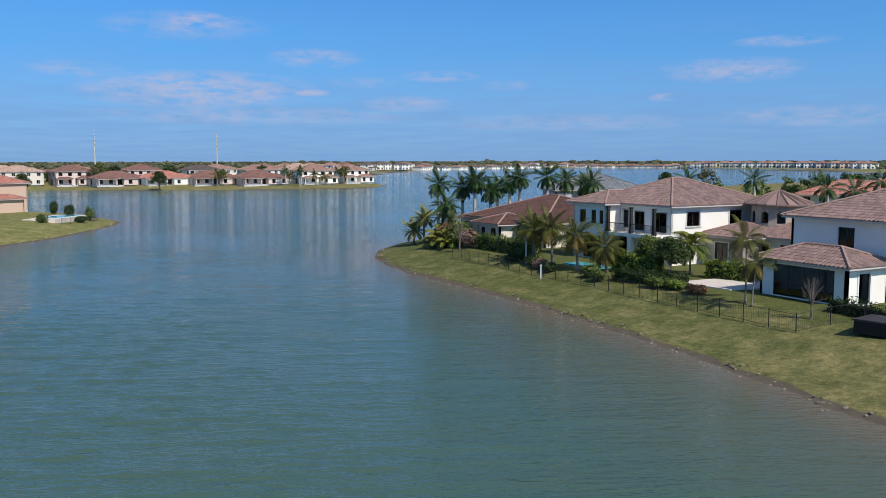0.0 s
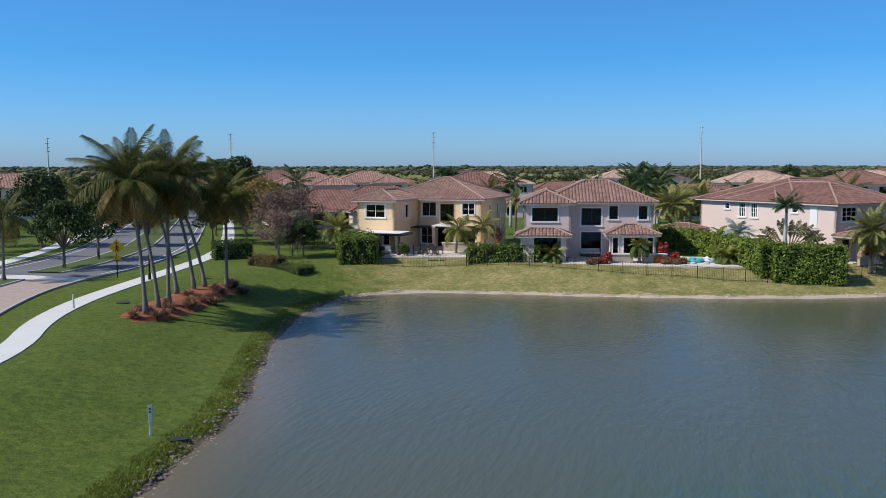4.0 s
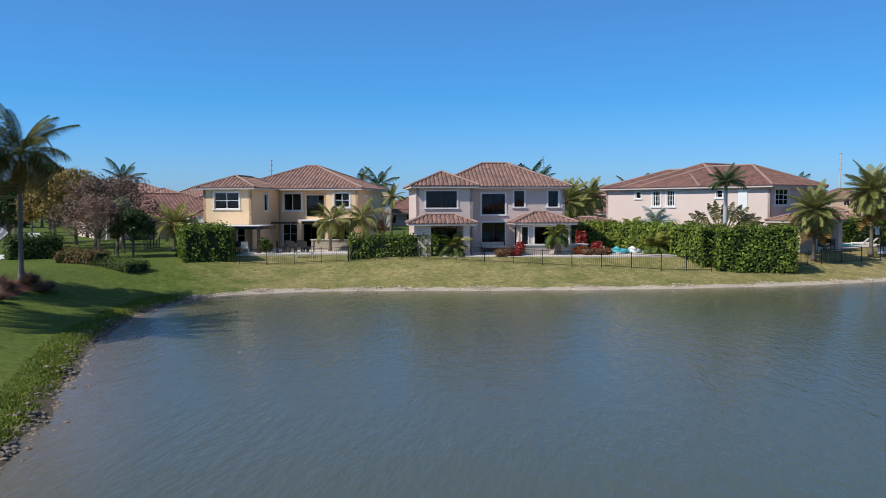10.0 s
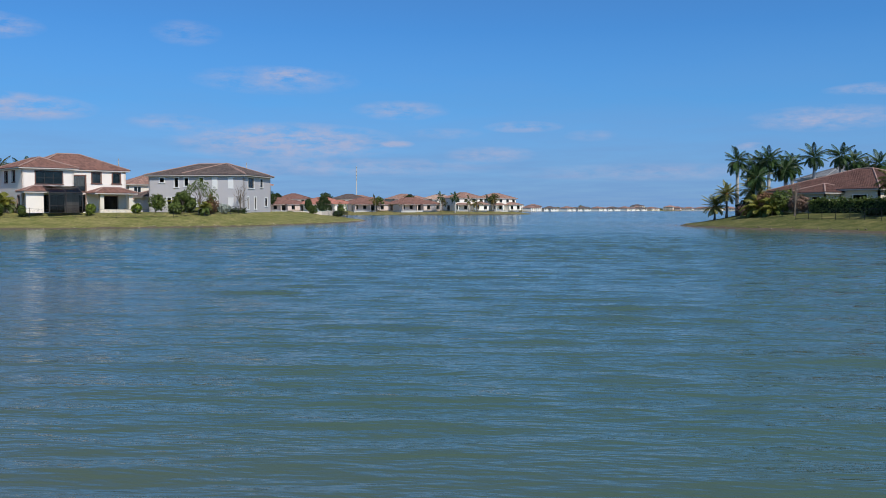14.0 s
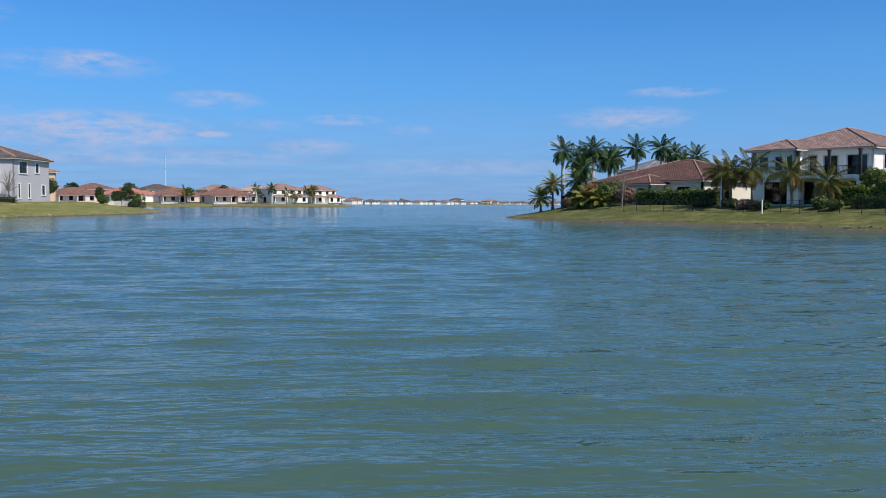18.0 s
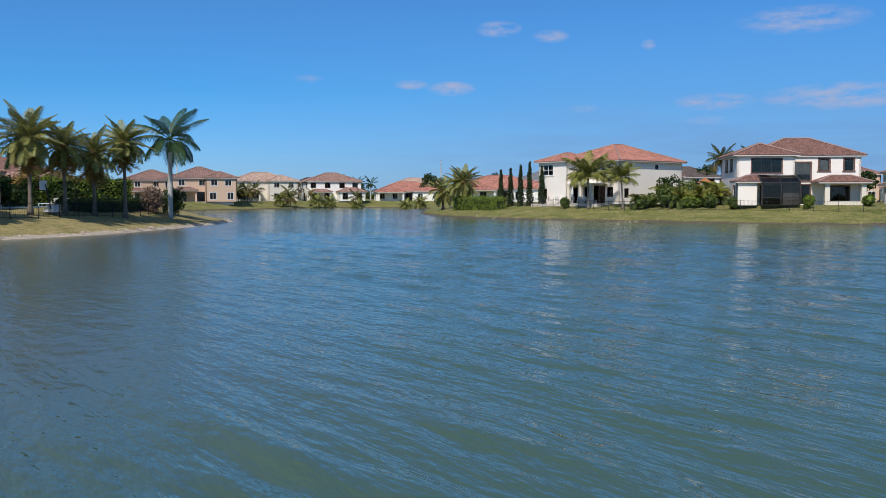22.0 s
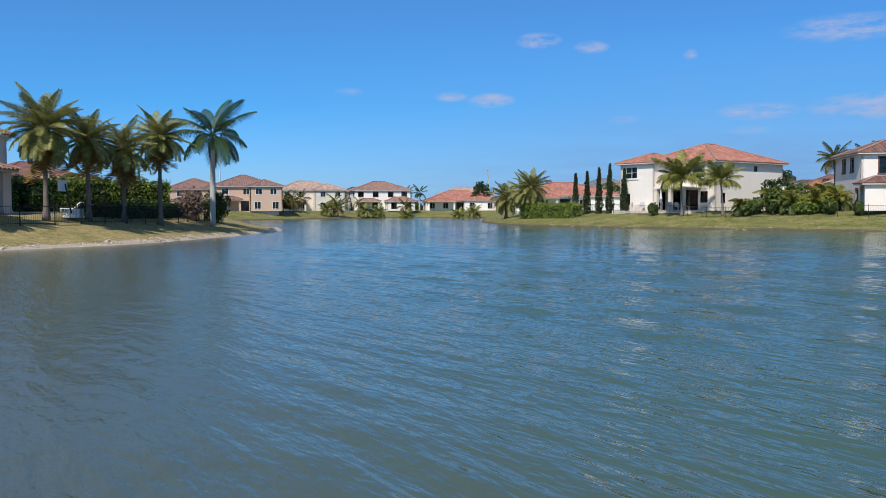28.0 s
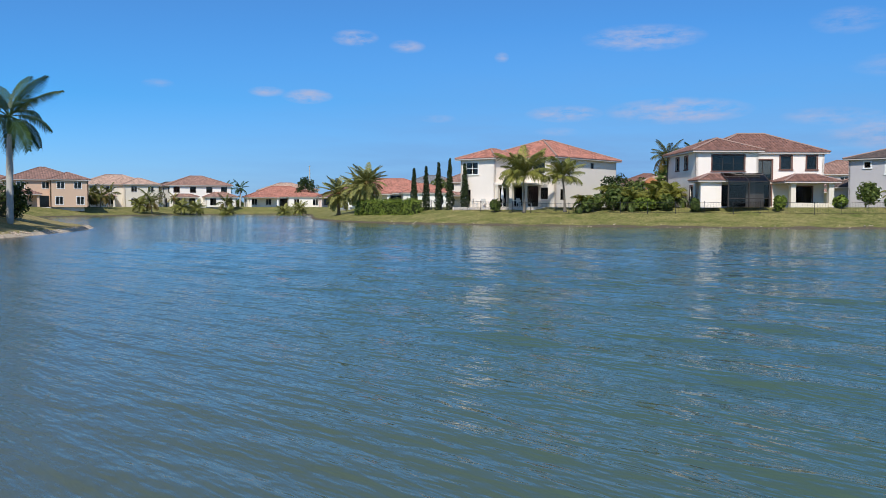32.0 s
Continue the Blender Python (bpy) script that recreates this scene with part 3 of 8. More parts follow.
def wall_mesh(name, a, b, z0, z1, holes, thick, material):
    """An upright wall from a to b, solid on its left side's back, with openings cut right through it."""
    a, b = Vector((*a, 0)), Vector((*b, 0))
    ln = (b - a).length
    ex = (b - a) / ln
    inn = Vector((-ex.y, ex.x, 0)) * thick
    us = sorted({0.0, ln, *[h[0] for h in holes], *[h[1] for h in holes]})
    zs = sorted({z0, z1, *[h[2] for h in holes], *[h[3] for h in holes]})
    g = Geo()

    def P(u, z, back=0):
        p = a + ex * u + inn * back
        return (p.x, p.y, z)

    def solid(i, j):
        if i < 0 or j < 0 or i >= len(us) - 1 or j >= len(zs) - 1:
            return False
        u, z = (us[i] + us[i + 1]) / 2, (zs[j] + zs[j + 1]) / 2
        return not any(h[0] < u < h[1] and h[2] < z < h[3] for h in holes)

    for i in range(len(us) - 1):
        for j in range(len(zs) - 1):
            if not solid(i, j):
                continue
            u0, u1, v0, v1 = us[i], us[i + 1], zs[j], zs[j + 1]
            g.add([P(u0, v0), P(u1, v0), P(u1, v1), P(u0, v1)], [(0, 1, 2, 3)])
            g.add([P(u0, v0, 1), P(u1, v0, 1), P(u1, v1, 1), P(u0, v1, 1)], [(3, 2, 1, 0)])
            for (di, dj, e) in ((-1, 0, (u0, v0, u0, v1)), (1, 0, (u1, v1, u1, v0)), (0, -1, (u1, v0, u0, v0)), (0, 1, (u0, v1, u1, v1))):
                if not solid(i + di, j + dj):
                    g.add([P(e[0], e[1]), P(e[2], e[3]), P(e[2], e[3], 1), P(e[0], e[1], 1)], [(0, 1, 2, 3)])
    return g.mesh(name, material)


def window(parent, a, b, hole, trim, style):
    """Frame, panes and surround in an opening of the wall from a to b. style: mullion columns, rows, frame material, surround, door."""
    cols, rows, frame_m, surround, is_door = style
    u0, u1, z0, z1 = hole
    a, b = Vector((*a, 0)), Vector((*b, 0))
    ex = (b - a).normalized()
    turn = math.degrees(math.atan2(ex.y, ex.x))
    base = a + ex * u0
    w, h = u1 - u0, z1 - z0
    g = Geo()
    t = 0.06
    g.box(0, w, 0.05, 0.13, 0, t).box(0, w, 0.05, 0.13, h - t, h)
    g.box(0, t, 0.05, 0.13, t, h - t).box(w - t, w, 0.05, 0.13, t, h - t)
    name = "glass_door" if is_door else "window"
    ob = part(name, g, frame_m, parent)
    ob.matrix_basis = pose(base.x, base.y, z0, 0, 0, turn)
    k = Geo()
    for i in range(1, cols):
        k.box(w * i / cols - 0.03, w * i / cols + 0.03, 0.06, 0.12, t, h - t)
    for j in range(1, rows):
        k.box(t, w - t, 0.065, 0.115, h * j / rows - 0.025, h * j / rows + 0.025)
    if k.v:
        part("mullion", k, frame_m, ob)
    p = part("pane", Geo().box(t, w - t, 0.085, 0.093, t, h - t), M_GLASS, ob)
    p.visible_shadow = False
    if surround > 0:
        s = surround
        q = Geo().box(-s, w + s, -0.05, -0.003, h, h + s)
        q.box(-s, 0, -0.05, -0.003, 0, h).box(w, w + s, -0.05, -0.003, 0, h)
        if not is_door:
            q.box(-s - 0.06, w + s + 0.06, -0.10, -0.003, -s, 0)
        part("surround", q, trim, ob)
    return ob


def roof_tiles(x0, x1, y0, y1, z, pitch, tw, course):
    """A hip roof over a rectangle: rows of barrel tiles on each slope. Returns tile geometry and cap geometry."""
    L, W = x1 - x0, y1 - y0
    half = min(L, W) / 2
    faces = [((x0, y0), (1, 0), (0, 1), L), ((x1, y0), (0, 1), (-1, 0), W), ((x1, y1), (-1, 0), (0, -1), L), ((x0, y1), (0, -1), (1, 0), W)]
    g = Geo()
    for (ox, oy), (ux, uy), (vx, vy), ln in faces:
        n_col = max(2, round(ln / tw))
        w = ln / n_col
        for i in range(n_col):
            ua, ub = i * w, (i + 1) * w
            top_a, top_b = min(ua, ln - ua, half), min(ub, ln - ub, half)
            top = max(top_a, top_b)
            n_row = max(1, math.ceil(top / course))
            for r in range(n_row):
                va, vb = r * course, min((r + 1) * course, top)
                prof = ((0.0, 0.0), (0.22, 0.075), (0.62, 0.075), (0.84, 0.0))
                lo, hi = [], []
                for s, hgt in prof:
                    u = ua + s * w
                    cap = min(u, ln - u, half) + 0.02
                    for v, lift, dst in ((min(va, cap), 0.035, lo), (min(vb, cap), 0.0, hi)):
                        dst.append((ox + ux * u + vx * v, oy + uy * u + vy * v, z + v * pitch + hgt + lift))
                fl = [(0, 1, 5, 4), (1, 2, 6, 5), (2, 3, 7, 6), (3, 2, 1, 0)]
                g.add(lo + hi, fl)
    # solid deck under the tiles
    rx0, rx1, ry0, ry1 = (x0 + half, x1 - half, y0 + half, y1 - half)
    top = z + half * pitch
    deck = [(x0, y0, z), (x1, y0, z), (x1, y1, z), (x0, y1, z), (rx0, ry0, top), (rx1, ry0 if W <= L else ry1, top)]
    if L >= W:
        deck[4], deck[5] = (rx0, (y0 + y1) / 2, top), (rx1, (y0 + y1) / 2, top)
        fd = [(0, 1, 5, 4), (1, 2, 5), (2, 3, 4, 5), (3, 0, 4)]
    else:
        deck[4], deck[5] = ((x0 + x1) / 2, ry0, top), ((x0 + x1) / 2, ry1, top)
        fd = [(0, 1, 4), (1, 2, 5, 4), (2, 3, 5), (3, 0, 4, 5)]
    g.add(deck, fd)
    c = Geo()
    lift = Vector((0, 0, 0.09))
    R = [Vector(p) for p in deck]
    pairs = [(0, 4), (1, 5), (2, 5), (3, 4), (4, 5)] if L >= W else [(0, 4), (1, 4), (2, 5), (3, 5), (4, 5)]
    for i, j in pairs:
        if (R[i] - R[j]).length > 0.05:
            c.bar(R[i] + lift, R[j] + lift, 0.11, 6)
    return g, c


def hip_roof(parent, rect, z, tile, pitch=0.42, over=0.5, fine=True, trim=None):
    x0, x1, y0, y1 = rect
    x0, x1, y0, y1 = x0 - over, x1 + over, y0 - over, y1 + over
    g, c = roof_tiles(x0, x1, y0, y1, z + 0.06, pitch, 0.34 if fine else 0.6, 0.42 if fine else 9.0)
    r = part("roof", g, tile, parent)
    part("ridge_cap", c, M_CAP, r)
    part("fascia", Geo().box(x0 + 0.04, x1 - 0.04, y0 + 0.04, y1 - 0.04, z - 0.10, z + 0.055), trim or M_SOFFIT, parent)
    return r


W2 = (2, 1, M_WHITE, 0.14, False)       # two lights, pale surround
W22 = (2, 2, M_WHITE, 0.12, False)
WD2 = (2, 1, M_BRONZE, 0.14, False)
WD1 = (1, 1, M_BRONZE, 0.14, False)
W1 = (1, 2, M_WHITE, 0.12, False)
GRID = (3, 3, M_WHITE, 0.16, False)
DOOR = (2, 1, M_BRONZE, 0.10, True)
DOOR3 = (3, 1, M_BRONZE, 0.0, True)
BARE = (2, 1, M_BRONZE, 0.0, False)


def walls(parent, rect, z1, paint, holes=None, trim=M_WHITE, z0=0.0, skip=""):
    """Four walls round a rectangle. holes: side letter (f, r, b, l) to a list of (u0, u1, z0, z1, style)."""
    x0, x1, y0, y1 = rect
    sides = {"f": ((x0, y0), (x1, y0)), "r": ((x1, y0), (x1, y1)), "b": ((x1, y1), (x0, y1)), "l": ((x0, y1), (x0, y0))}
    for key, (a, b) in sides.items():
        if key in skip:
            continue
        hs = (holes or {}).get(key, [])
        link("wall", wall_mesh("wall", a, b, z0, z1, [h[:4] for h in hs], 0.22, paint), None, parent)
        for h in hs:
            if h[4] is not None:
                window(parent, a, b, h[:4], trim, h[4])
    part("plinth", Geo().box(x0 + 0.02, x1 - 0.02, y0 + 0.02, y1 - 0.02, -1.0, -0.004), M_CONC, parent)
    part("floor_slab", Geo().box(x0 + 0.25, x1 - 0.25, y0 + 0.25, y1 - 0.25, 0.0, 0.06), M_ROOM, parent)
    if z1 > 5:
        part("floor_slab", Geo().box(x0 + 0.25, x1 - 0.25, y0 + 0.25, y1 - 0.25, 2.95, 3.2), M_ROOM, parent)


def column(parent, x, y, z0, z1, w, paint):
    g = Geo().box(x - w / 2, x + w / 2, y - w / 2, y + w / 2, z0, z1)
    g.box(x - w / 2 - 0.05, x + w / 2 + 0.05, y - w / 2 - 0.05, y + w / 2 + 0.05, z0, z0 + 0.25)
    g.box(x - w / 2 - 0.05, x + w / 2 + 0.05, y - w / 2 - 0.05, y + w / 2 + 0.05, z1 - 0.18, z1)
    return part("column", g, paint, parent)


GZ0 = 1.90      # level of the building plots
STOREY = 0.92    # low ceilings


def house_b():
    h = root("house", 8.12, 74.08, GZ0, -17, "two-storey pink-beige stucco house with a brown tile hip roof", "house")
    h.scale = (1, 1, STOREY)
    lf = (0.9, 5.5, 0.7, 12.3)
    rt = (4.0, 13.9, 4, 12.5)
    walls(h, lf, 6.0, P_PINK, {"f": [(0.8, 3.3, 4.15, 5.6, (2, 1, M_BRONZE, 0.13, False)), (0.9, 3.3, 0.1, 2.4, DOOR3)], "r": [(0.9, 2.1, 0.1, 2.4, DOOR)]})
    walls(h, rt, 6.0, P_PINK, {"f": [(2.7, 4.7, 3.5, 5.4, WD2), (2.7, 4.7, 0.1, 2.75, DOOR), (5.5, 6.35, 4.2, 5.65, WD1), (8.45, 9.3, 4.2, 5.65, WD1), (6.4, 7.6, 0.1, 2.2, DOOR)],
                               "r": [(3, 4.2, 4.2, 5.5, WD1)]}, skip="")
    hip_roof(h, (3.0, 13.9, 3.9, 12.6), 6.0, T_BROWN, 0.48)
    hip_roof(h, (0.9, 5.5, 0.7, 11.6), 6.0, T_BROWN, 0.46)
    # covered terrace before the left wing
    hip_roof(h, (0.4, 5.2, -1.9, 0.62), 2.75, T_BROWN, 0.42, 0.35)
    part("wall", Geo().box(0.6, 1.9, -1.8, -1.5, 0, 2.7), P_PINK, h)
    column(h, 4.7, -1.6, 0, 2.62, 0.5, P_PINK)
    column(h, 4.7, 0.2, 0, 2.62, 0.4, P_PINK)
    # glazed sun room
    sr = (9.4, 13.8, 1.2, 3.98)
    walls(h, sr, 2.7, P_PINK, {"f": [(0.25, 0.75, 0.7, 2.4, (1, 1, M_BRONZE, 0.1, False)), (1.3, 3.1, 0.7, 2.4, (2, 1, M_BRONZE, 0.14, False)), (3.6, 4.15, 0.7, 2.4, (1, 1, M_BRONZE, 0.1, False))],
                               "l": [(0.6, 1.9, 0.7, 2.4, WD1)], "r": [(0.6, 1.9, 0.7, 2.4, WD1)]})
    hip_roof(h, (9.3, 13.9, 1.1, 4.6), 2.7, T_BROWN, 0.42, 0.4)
    return h


def house_a():
    h = root("house", -6.2, 85.7, GZ0, -30, "two-storey yellow stucco house with a pinkish tile roof", "house")
    h.scale = (1, 1, STOREY)
    lf, md, rt = (0, 4.3, 0, 8), (4.3, 9.2, 7.2, 16), (9.0, 12.2, 6.0, 16.5)
    walls(h, lf, 6.0, P_YELLOW, {"f": [(1.0, 3.2, 4.1, 5.6, W22), (0.3, 1.0, 0.9, 2.3, W1), (3.0, 3.7, 0.9, 2.3, W1)], "r": [(3.2, 4.2, 3.9, 5.5, (1, 1, M_WHITE, 0.12, False))]})
    walls(h, md, 6.0, P_YELLOW, {"f": [(0.5, 2.2, 3.9, 5.6, W2), (2.7, 4.7, 3.3, 5.4, DOOR), (0.4, 1.8, 0.5, 2.5, W22), (2.4, 4.6, 0.1, 2.5, DOOR3)]})
    walls(h, rt, 6.0, P_YELLOW, {"f": [(1.0, 2.4, 4.2, 5.6, W22), (0.7, 2.5, 0.1, 2.4, DOOR)], "r": [(3.0, 3.7, 4.4, 5.3, W1), (6.5, 7.3, 4.0, 5.4, W1)]})
    hip_roof(h, (0.5, 12.2, 6.2, 17.0), 6.0, T_PINK, 0.42)
    hip_roof(h, lf, 6.0, T_PINK, 0.42)
    # balcony slab with lean-to
    part("canopy", Geo().box(7.0, 10.0, 4.2, 7.2, 2.87, 2.99), M_WHITE, h)
    column(h, 7.2, 4.4, 0, 2.85, 0.3, P_YELLOW)
    column(h, 9.7, 4.4, 0, 2.85, 0.3, P_YELLOW)
    # louvred pergola
    pg = (1.3, 6.2, -3.2, -0.1)
    part("pergola_roof", Geo().box(pg[0], pg[1], pg[2], pg[3], 2.55, 2.61), M_WHITE, h)
    for i in range(9):
        y = pg[2] + 0.15 + i * 0.34
        part("pergola_beam", Geo().box(pg[0] - 0.3, pg[1] + 0.3, y, y + 0.09, 2.28, 2.548), M_BRONZE, h)
    for x in (1.6, 3.9, 6.0):
        column(h, x, -3.0, 0, 2.4, 0.22, M_BRONZE)
    for i in range(12):
        part("trellis_beam", Geo().box(4.5 + i * 0.4, 4.62 + i * 0.4, 4.4, 7.1, 2.6, 2.75), M_BRONZE, h)
    # satellite dish
    d = Geo()
    for k in range(12):
        a0, a1 = k * math.pi / 6, (k + 1) * math.pi / 6
        d.add([(0, 0.1, 0), (0.4 * math.cos(a0), 0, 0.4 * math.sin(a0)), (0.4 * math.cos(a1), 0, 0.4 * math.sin(a1))], [(0, 1, 2)])
    d.bar((0, 0.1, 0), (0.1, 0.4, -0.3), 0.03)
    s = part("satellite_dish", d, M_CONC, h)
    s.matrix_basis = pose(-0.1, -0.35, 3.1, 20, 0, -20)
    return h


def house_c():
    h = root("house", 37.2, 65.3, GZ0, 17, "two-storey pink-beige stucco house with a reddish-brown tile roof", "house")
    h.scale = (1, 1, STOREY)
    m1, m2 = (0, 8.4, 0, 17.5), (8.2, 15.5, 4.8, 15)
    walls(h, m1, 6.0, P_PINK, {"f": [(0.8, 2.9, 4.3, 5.75, GRID), (3.2, 5.4, 0.1, 2.4, DOOR), (1.0, 2.0, 0.8, 2.4, BARE), (5.9, 7.0, 4.4, 5.7, W22)],
                               "l": [(5.6, 6.4, 4.2, 5.75, GRID), (7.2, 8.0, 4.2, 5.75, GRID), (3.6, 4.2, 5.0, 5.7, W1), (8.2, 9.4, 0.9, 2.2, GRID),
                                     (12.4, 13.0, 5.0, 5.7, W1)]})
    walls(h, m2, 6.0, P_PINK, {"f": [(2.2, 3.6, 4.3, 5.7, W22), (4.4, 6.2, 0.1, 2.4, DOOR)], "r": [(3, 4.4, 4.3, 5.6, W22)]})
    panel_ = part("storm_panel", Geo().box(-0.06, -0.004, 2.1, 2.95, 3.6, 5.7), M_WHITE, h, "closed white storm panel")
    part("rail", Geo().box(-0.09, -0.004, 2.05, 3.0, 5.7, 5.76).box(-0.09, -0.004, 2.05, 3.0, 3.54, 3.6), M_WHITE, panel_)
    hip_roof(h, (0, 8.4, 7.0, 17.5), 6.0, T_MAROON, 0.40)
    hip_roof(h, (0.02, 15.5, 4.8, 15), 6.0, T_MAROON, 0.44)
    hip_roof(h, (0.01, 8.4, 0, 13), 6.0, T_MAROON, 0.44)
    hip_roof(h, (0.2, 7.0, -2.6, -0.05), 2.8, T_PINK, 0.34, 0.4)
    column(h, 3.0, -2.4, 0, 2.65, 0.45, M_WHITE)
    column(h, 6.6, -2.4, 0, 2.65, 0.7, P_PINK)
    column(h, 0.5, -2.4, 0.95, 2.65, 0.35, P_PINK)
    part("low_wall", Geo().box(0.2, 2.2, -2.55, -2.25, 0, 0.94), P_STONE, h)
    hip_roof(h, (-2.6, -0.3, 16.5, 20.5), 2.4, T_MAROON, 0.34, 0.4)
    walls(h, (-2.4, -0.4, 16.7, 20.3), 2.4, P_PINK)
    return h


def house_e():
    h = root("house", 112.8, 50.2, GZ0, -113, "two-storey ivory stucco house with a terracotta tile roof", "house")
    h.scale = (1, 1, STOREY)
    m1 = (0, 11.2, 3.0, 16.0)
    m0 = (0, 5.0, 0, 6)
    walls(h, m0, 6.0, P_IVORY, {"f": [(0.8, 2.6, 4.1, 5.6, W22), (0.8, 1.5, 0.8, 2.2, BARE)], "r": [(0.8, 2.2, 0.1, 2.4, DOOR)]})
    walls(h, m1, 6.0, P_IVORY, {"f": [(5.4, 8.9, 0.1, 2.6, DOOR3), (8.2, 9.8, 4.1, 5.6, WD2), (5.2, 6.6, 3.9, 5.5, WD1), (9.2, 10.2, 1.0, 2.4, BARE)],
                                "r": [(1.0, 1.9, 0.9, 2.2, BARE), (7.2, 7.9, 4.9, 5.6, BARE), (10.5, 11.2, 1.0, 2.0, BARE)]})
    hip_roof(h, m1, 6.0, T_RED, 0.42)
    hip_roof(h, m0, 6.0, T_RED, 0.42)
    part("canopy", Geo().box(4.8, 9.4, 0.0, 3.0, 2.75, 2.95), P_IVORY, h)
    for x in (5.2, 7.2, 9.0):
        column(h, x, 0.3, 0, 2.75, 0.4, P_CREAM)
    return h


M_RUST = mottled("red_brown_trim", (0.17, 0.085, 0.065), 0.15, 3, 0.8)


def house_f():
    h = root("house", 105.4, 23.6, GZ0, -70, "two-storey ivory stucco house with dark-framed windows and a brown tile roof", "house")
    h.scale = (1, 1, STOREY)
    lf, rt = (0, 6.2, 0, 9.6), (5.5, 13.9, 2.4, 14)
    walls(h, lf, 6.0, P_IVORY, {"f": [(1.6, 4.8, 3.9, 5.6, (3, 2, M_BRONZE, 0.1, False)), (2.5, 5.0, 0.1, 2.4, DOOR3)], "l": [(3, 4, 4.2, 5.6, WD1), (6, 7, 4.2, 5.6, WD1), (7.9, 8.6, 0.9, 2.3, WD1)], "r": []}, trim=M_RUST)
    walls(h, rt, 6.0, P_IVORY, {"f": [(1.2, 3.0, 3.0, 5.2, WD2), (3.9, 5.0, 4.2, 5.65, WD1), (6.6, 7.6, 4.2, 5.65, WD1), (1.2, 3.0, 0.1, 2.5, DOOR), (5.2, 7.2, 0.1, 2.3, DOOR)]}, trim=M_RUST)
    hip_roof(h, (2.2, 13.9, 2.6, 11.5), 6.0, T_MAROON, 0.48)
    hip_roof(h, (0, 6.2, 0, 9.6), 6.0, T_MAROON, 0.42)
    hip_roof(h, (-0.4, 4.0, -2.6, -0.05), 2.75, T_MAROON, 0.42, 0.3)
    part("wall", Geo().box(-0.3, 1.7, -2.5, -2.2, 0, 2.7), P_IVORY, h)
    # screened pool cage
    g = Geo()
    cx0, cx1, cy0, cy1 = 2.0, 5.9, -3.6, -0.1
    cage = part("screen_cage", Geo().box(cx0, cx1, cy0, cy0 + 0.08, 2.65, 2.73), M_BRONZE, h, "dark bronze screen cage")
    part("cage_rail", Geo().box(cx0, cx1, cy0, cy0 + 0.08, 0.9, 0.98), M_BRONZE, cage)
    part("cage_rail", Geo().box(cx1 - 0.05, cx1 + 0.05, cy0, cy1, 2.62, 2.7), M_BRONZE, cage)
    for x in (cx0, (cx0 + cx1) / 2, cx1):
        part("cage_post", Geo().box(x - 0.05, x + 0.05, cy0, cy0 + 0.1, 0, 2.7), M_BRONZE, cage)
        part("cage_rafter", Geo().tube([(x, cy0 + 0.05, 2.7), (x, (cy0 + cy1) / 2, 3.6), (x, cy1, 3.6)], [0.05] * 3, 4), M_BRONZE, cage)
    ym = (cy0 + cy1) / 2
    s = Geo().add([(cx0, cy0 + 0.04, 0), (cx1, cy0 + 0.04, 0), (cx1, cy0 + 0.04, 2.7), (cx0, cy0 + 0.04, 2.7), (cx0, ym, 3.6), (cx1, ym, 3.6), (cx0, cy1, 3.6), (cx1, cy1, 3.6), (cx1, cy1, 0)],
                  [(0, 1, 2, 3), (3, 2, 5, 4), (4, 5, 7, 6), (1, 8, 7, 5, 2)])
    part("screen", s, M_SCREEN, cage)
    hip_roof(h, (8.9, 13.8, -0.4, 2.35), 2.7, T_MAROON, 0.42, 0.4)
    column(h, 9.6, -0.1, 0, 2.6, 0.5, P_CREAM)
    column(h, 13.4, -0.1, 0, 2.6, 0.5, P_CREAM)
    part("low_wall", Geo().box(9.8, 13.2, -0.25, 0.0, 0, 0.5), P_CREAM, h)
    return h


def house_g():
    h = root("house", 126.6, 7.5, GZ0, -122, "two-storey pale grey stucco house with a grey-brown tile roof", "house")
    h.scale = (1, 1, STOREY)
    m1 = (0, 15.2, 0, 11)
    walls(h, m1, 6.0, P_GREY, {"f": [(1.8, 2.5, 4.9, 5.6, WD1), (4.2, 4.8, 4.1, 5.6, WD1), (5.8, 6.4, 4.3, 5.6, WD1), (8.2, 8.8, 4.9, 5.6, WD1),
                                     (3.0, 3.6, 1.1, 2.4, WD1), (6.0, 7.6, 0.9, 2.4, WD2)],
                               "r": [(1.6, 3.9, 4.0, 5.6, WD2), (6.5, 7.6, 4.2, 5.6, WD1), (1.2, 1.8, 0.5, 2.5, WD1), (4.2, 4.8, 0.5, 2.5, WD1), (8.5, 9.5, 1.0, 2.4, WD1)]})
    # closed white storm panels over the tall windows
    for x in (10.2, 12.7):
        for z0, z1 in ((3.9, 5.6), (0.6, 2.4)):
            panel_ = part("storm_panel", Geo().box(x, x + 0.85, -0.05, -0.004, z0, z1), M_WHITE, h, "closed white storm panel")
            part("rail", Geo().box(x - 0.05, x + 0.9, -0.08, -0.004, z1, z1 + 0.06).box(x - 0.05, x + 0.9, -0.08, -0.004, z0 - 0.06, z0), M_WHITE, panel_)
    hip_roof(h, m1, 6.0, T_GREY, 0.34)
    hip_roof(h, (5.5, 15.0, 0.4, 10.6), 6.25, T_GREY, 0.37, 0.2)
    hip_roof(h, (-4.5, -0.4, 3, 8), 2.6, T_GREY, 0.4, 0.4)
    walls(h, (-4.2, -0.5, 3.3, 7.7), 2.6, P_GREY)
    return h


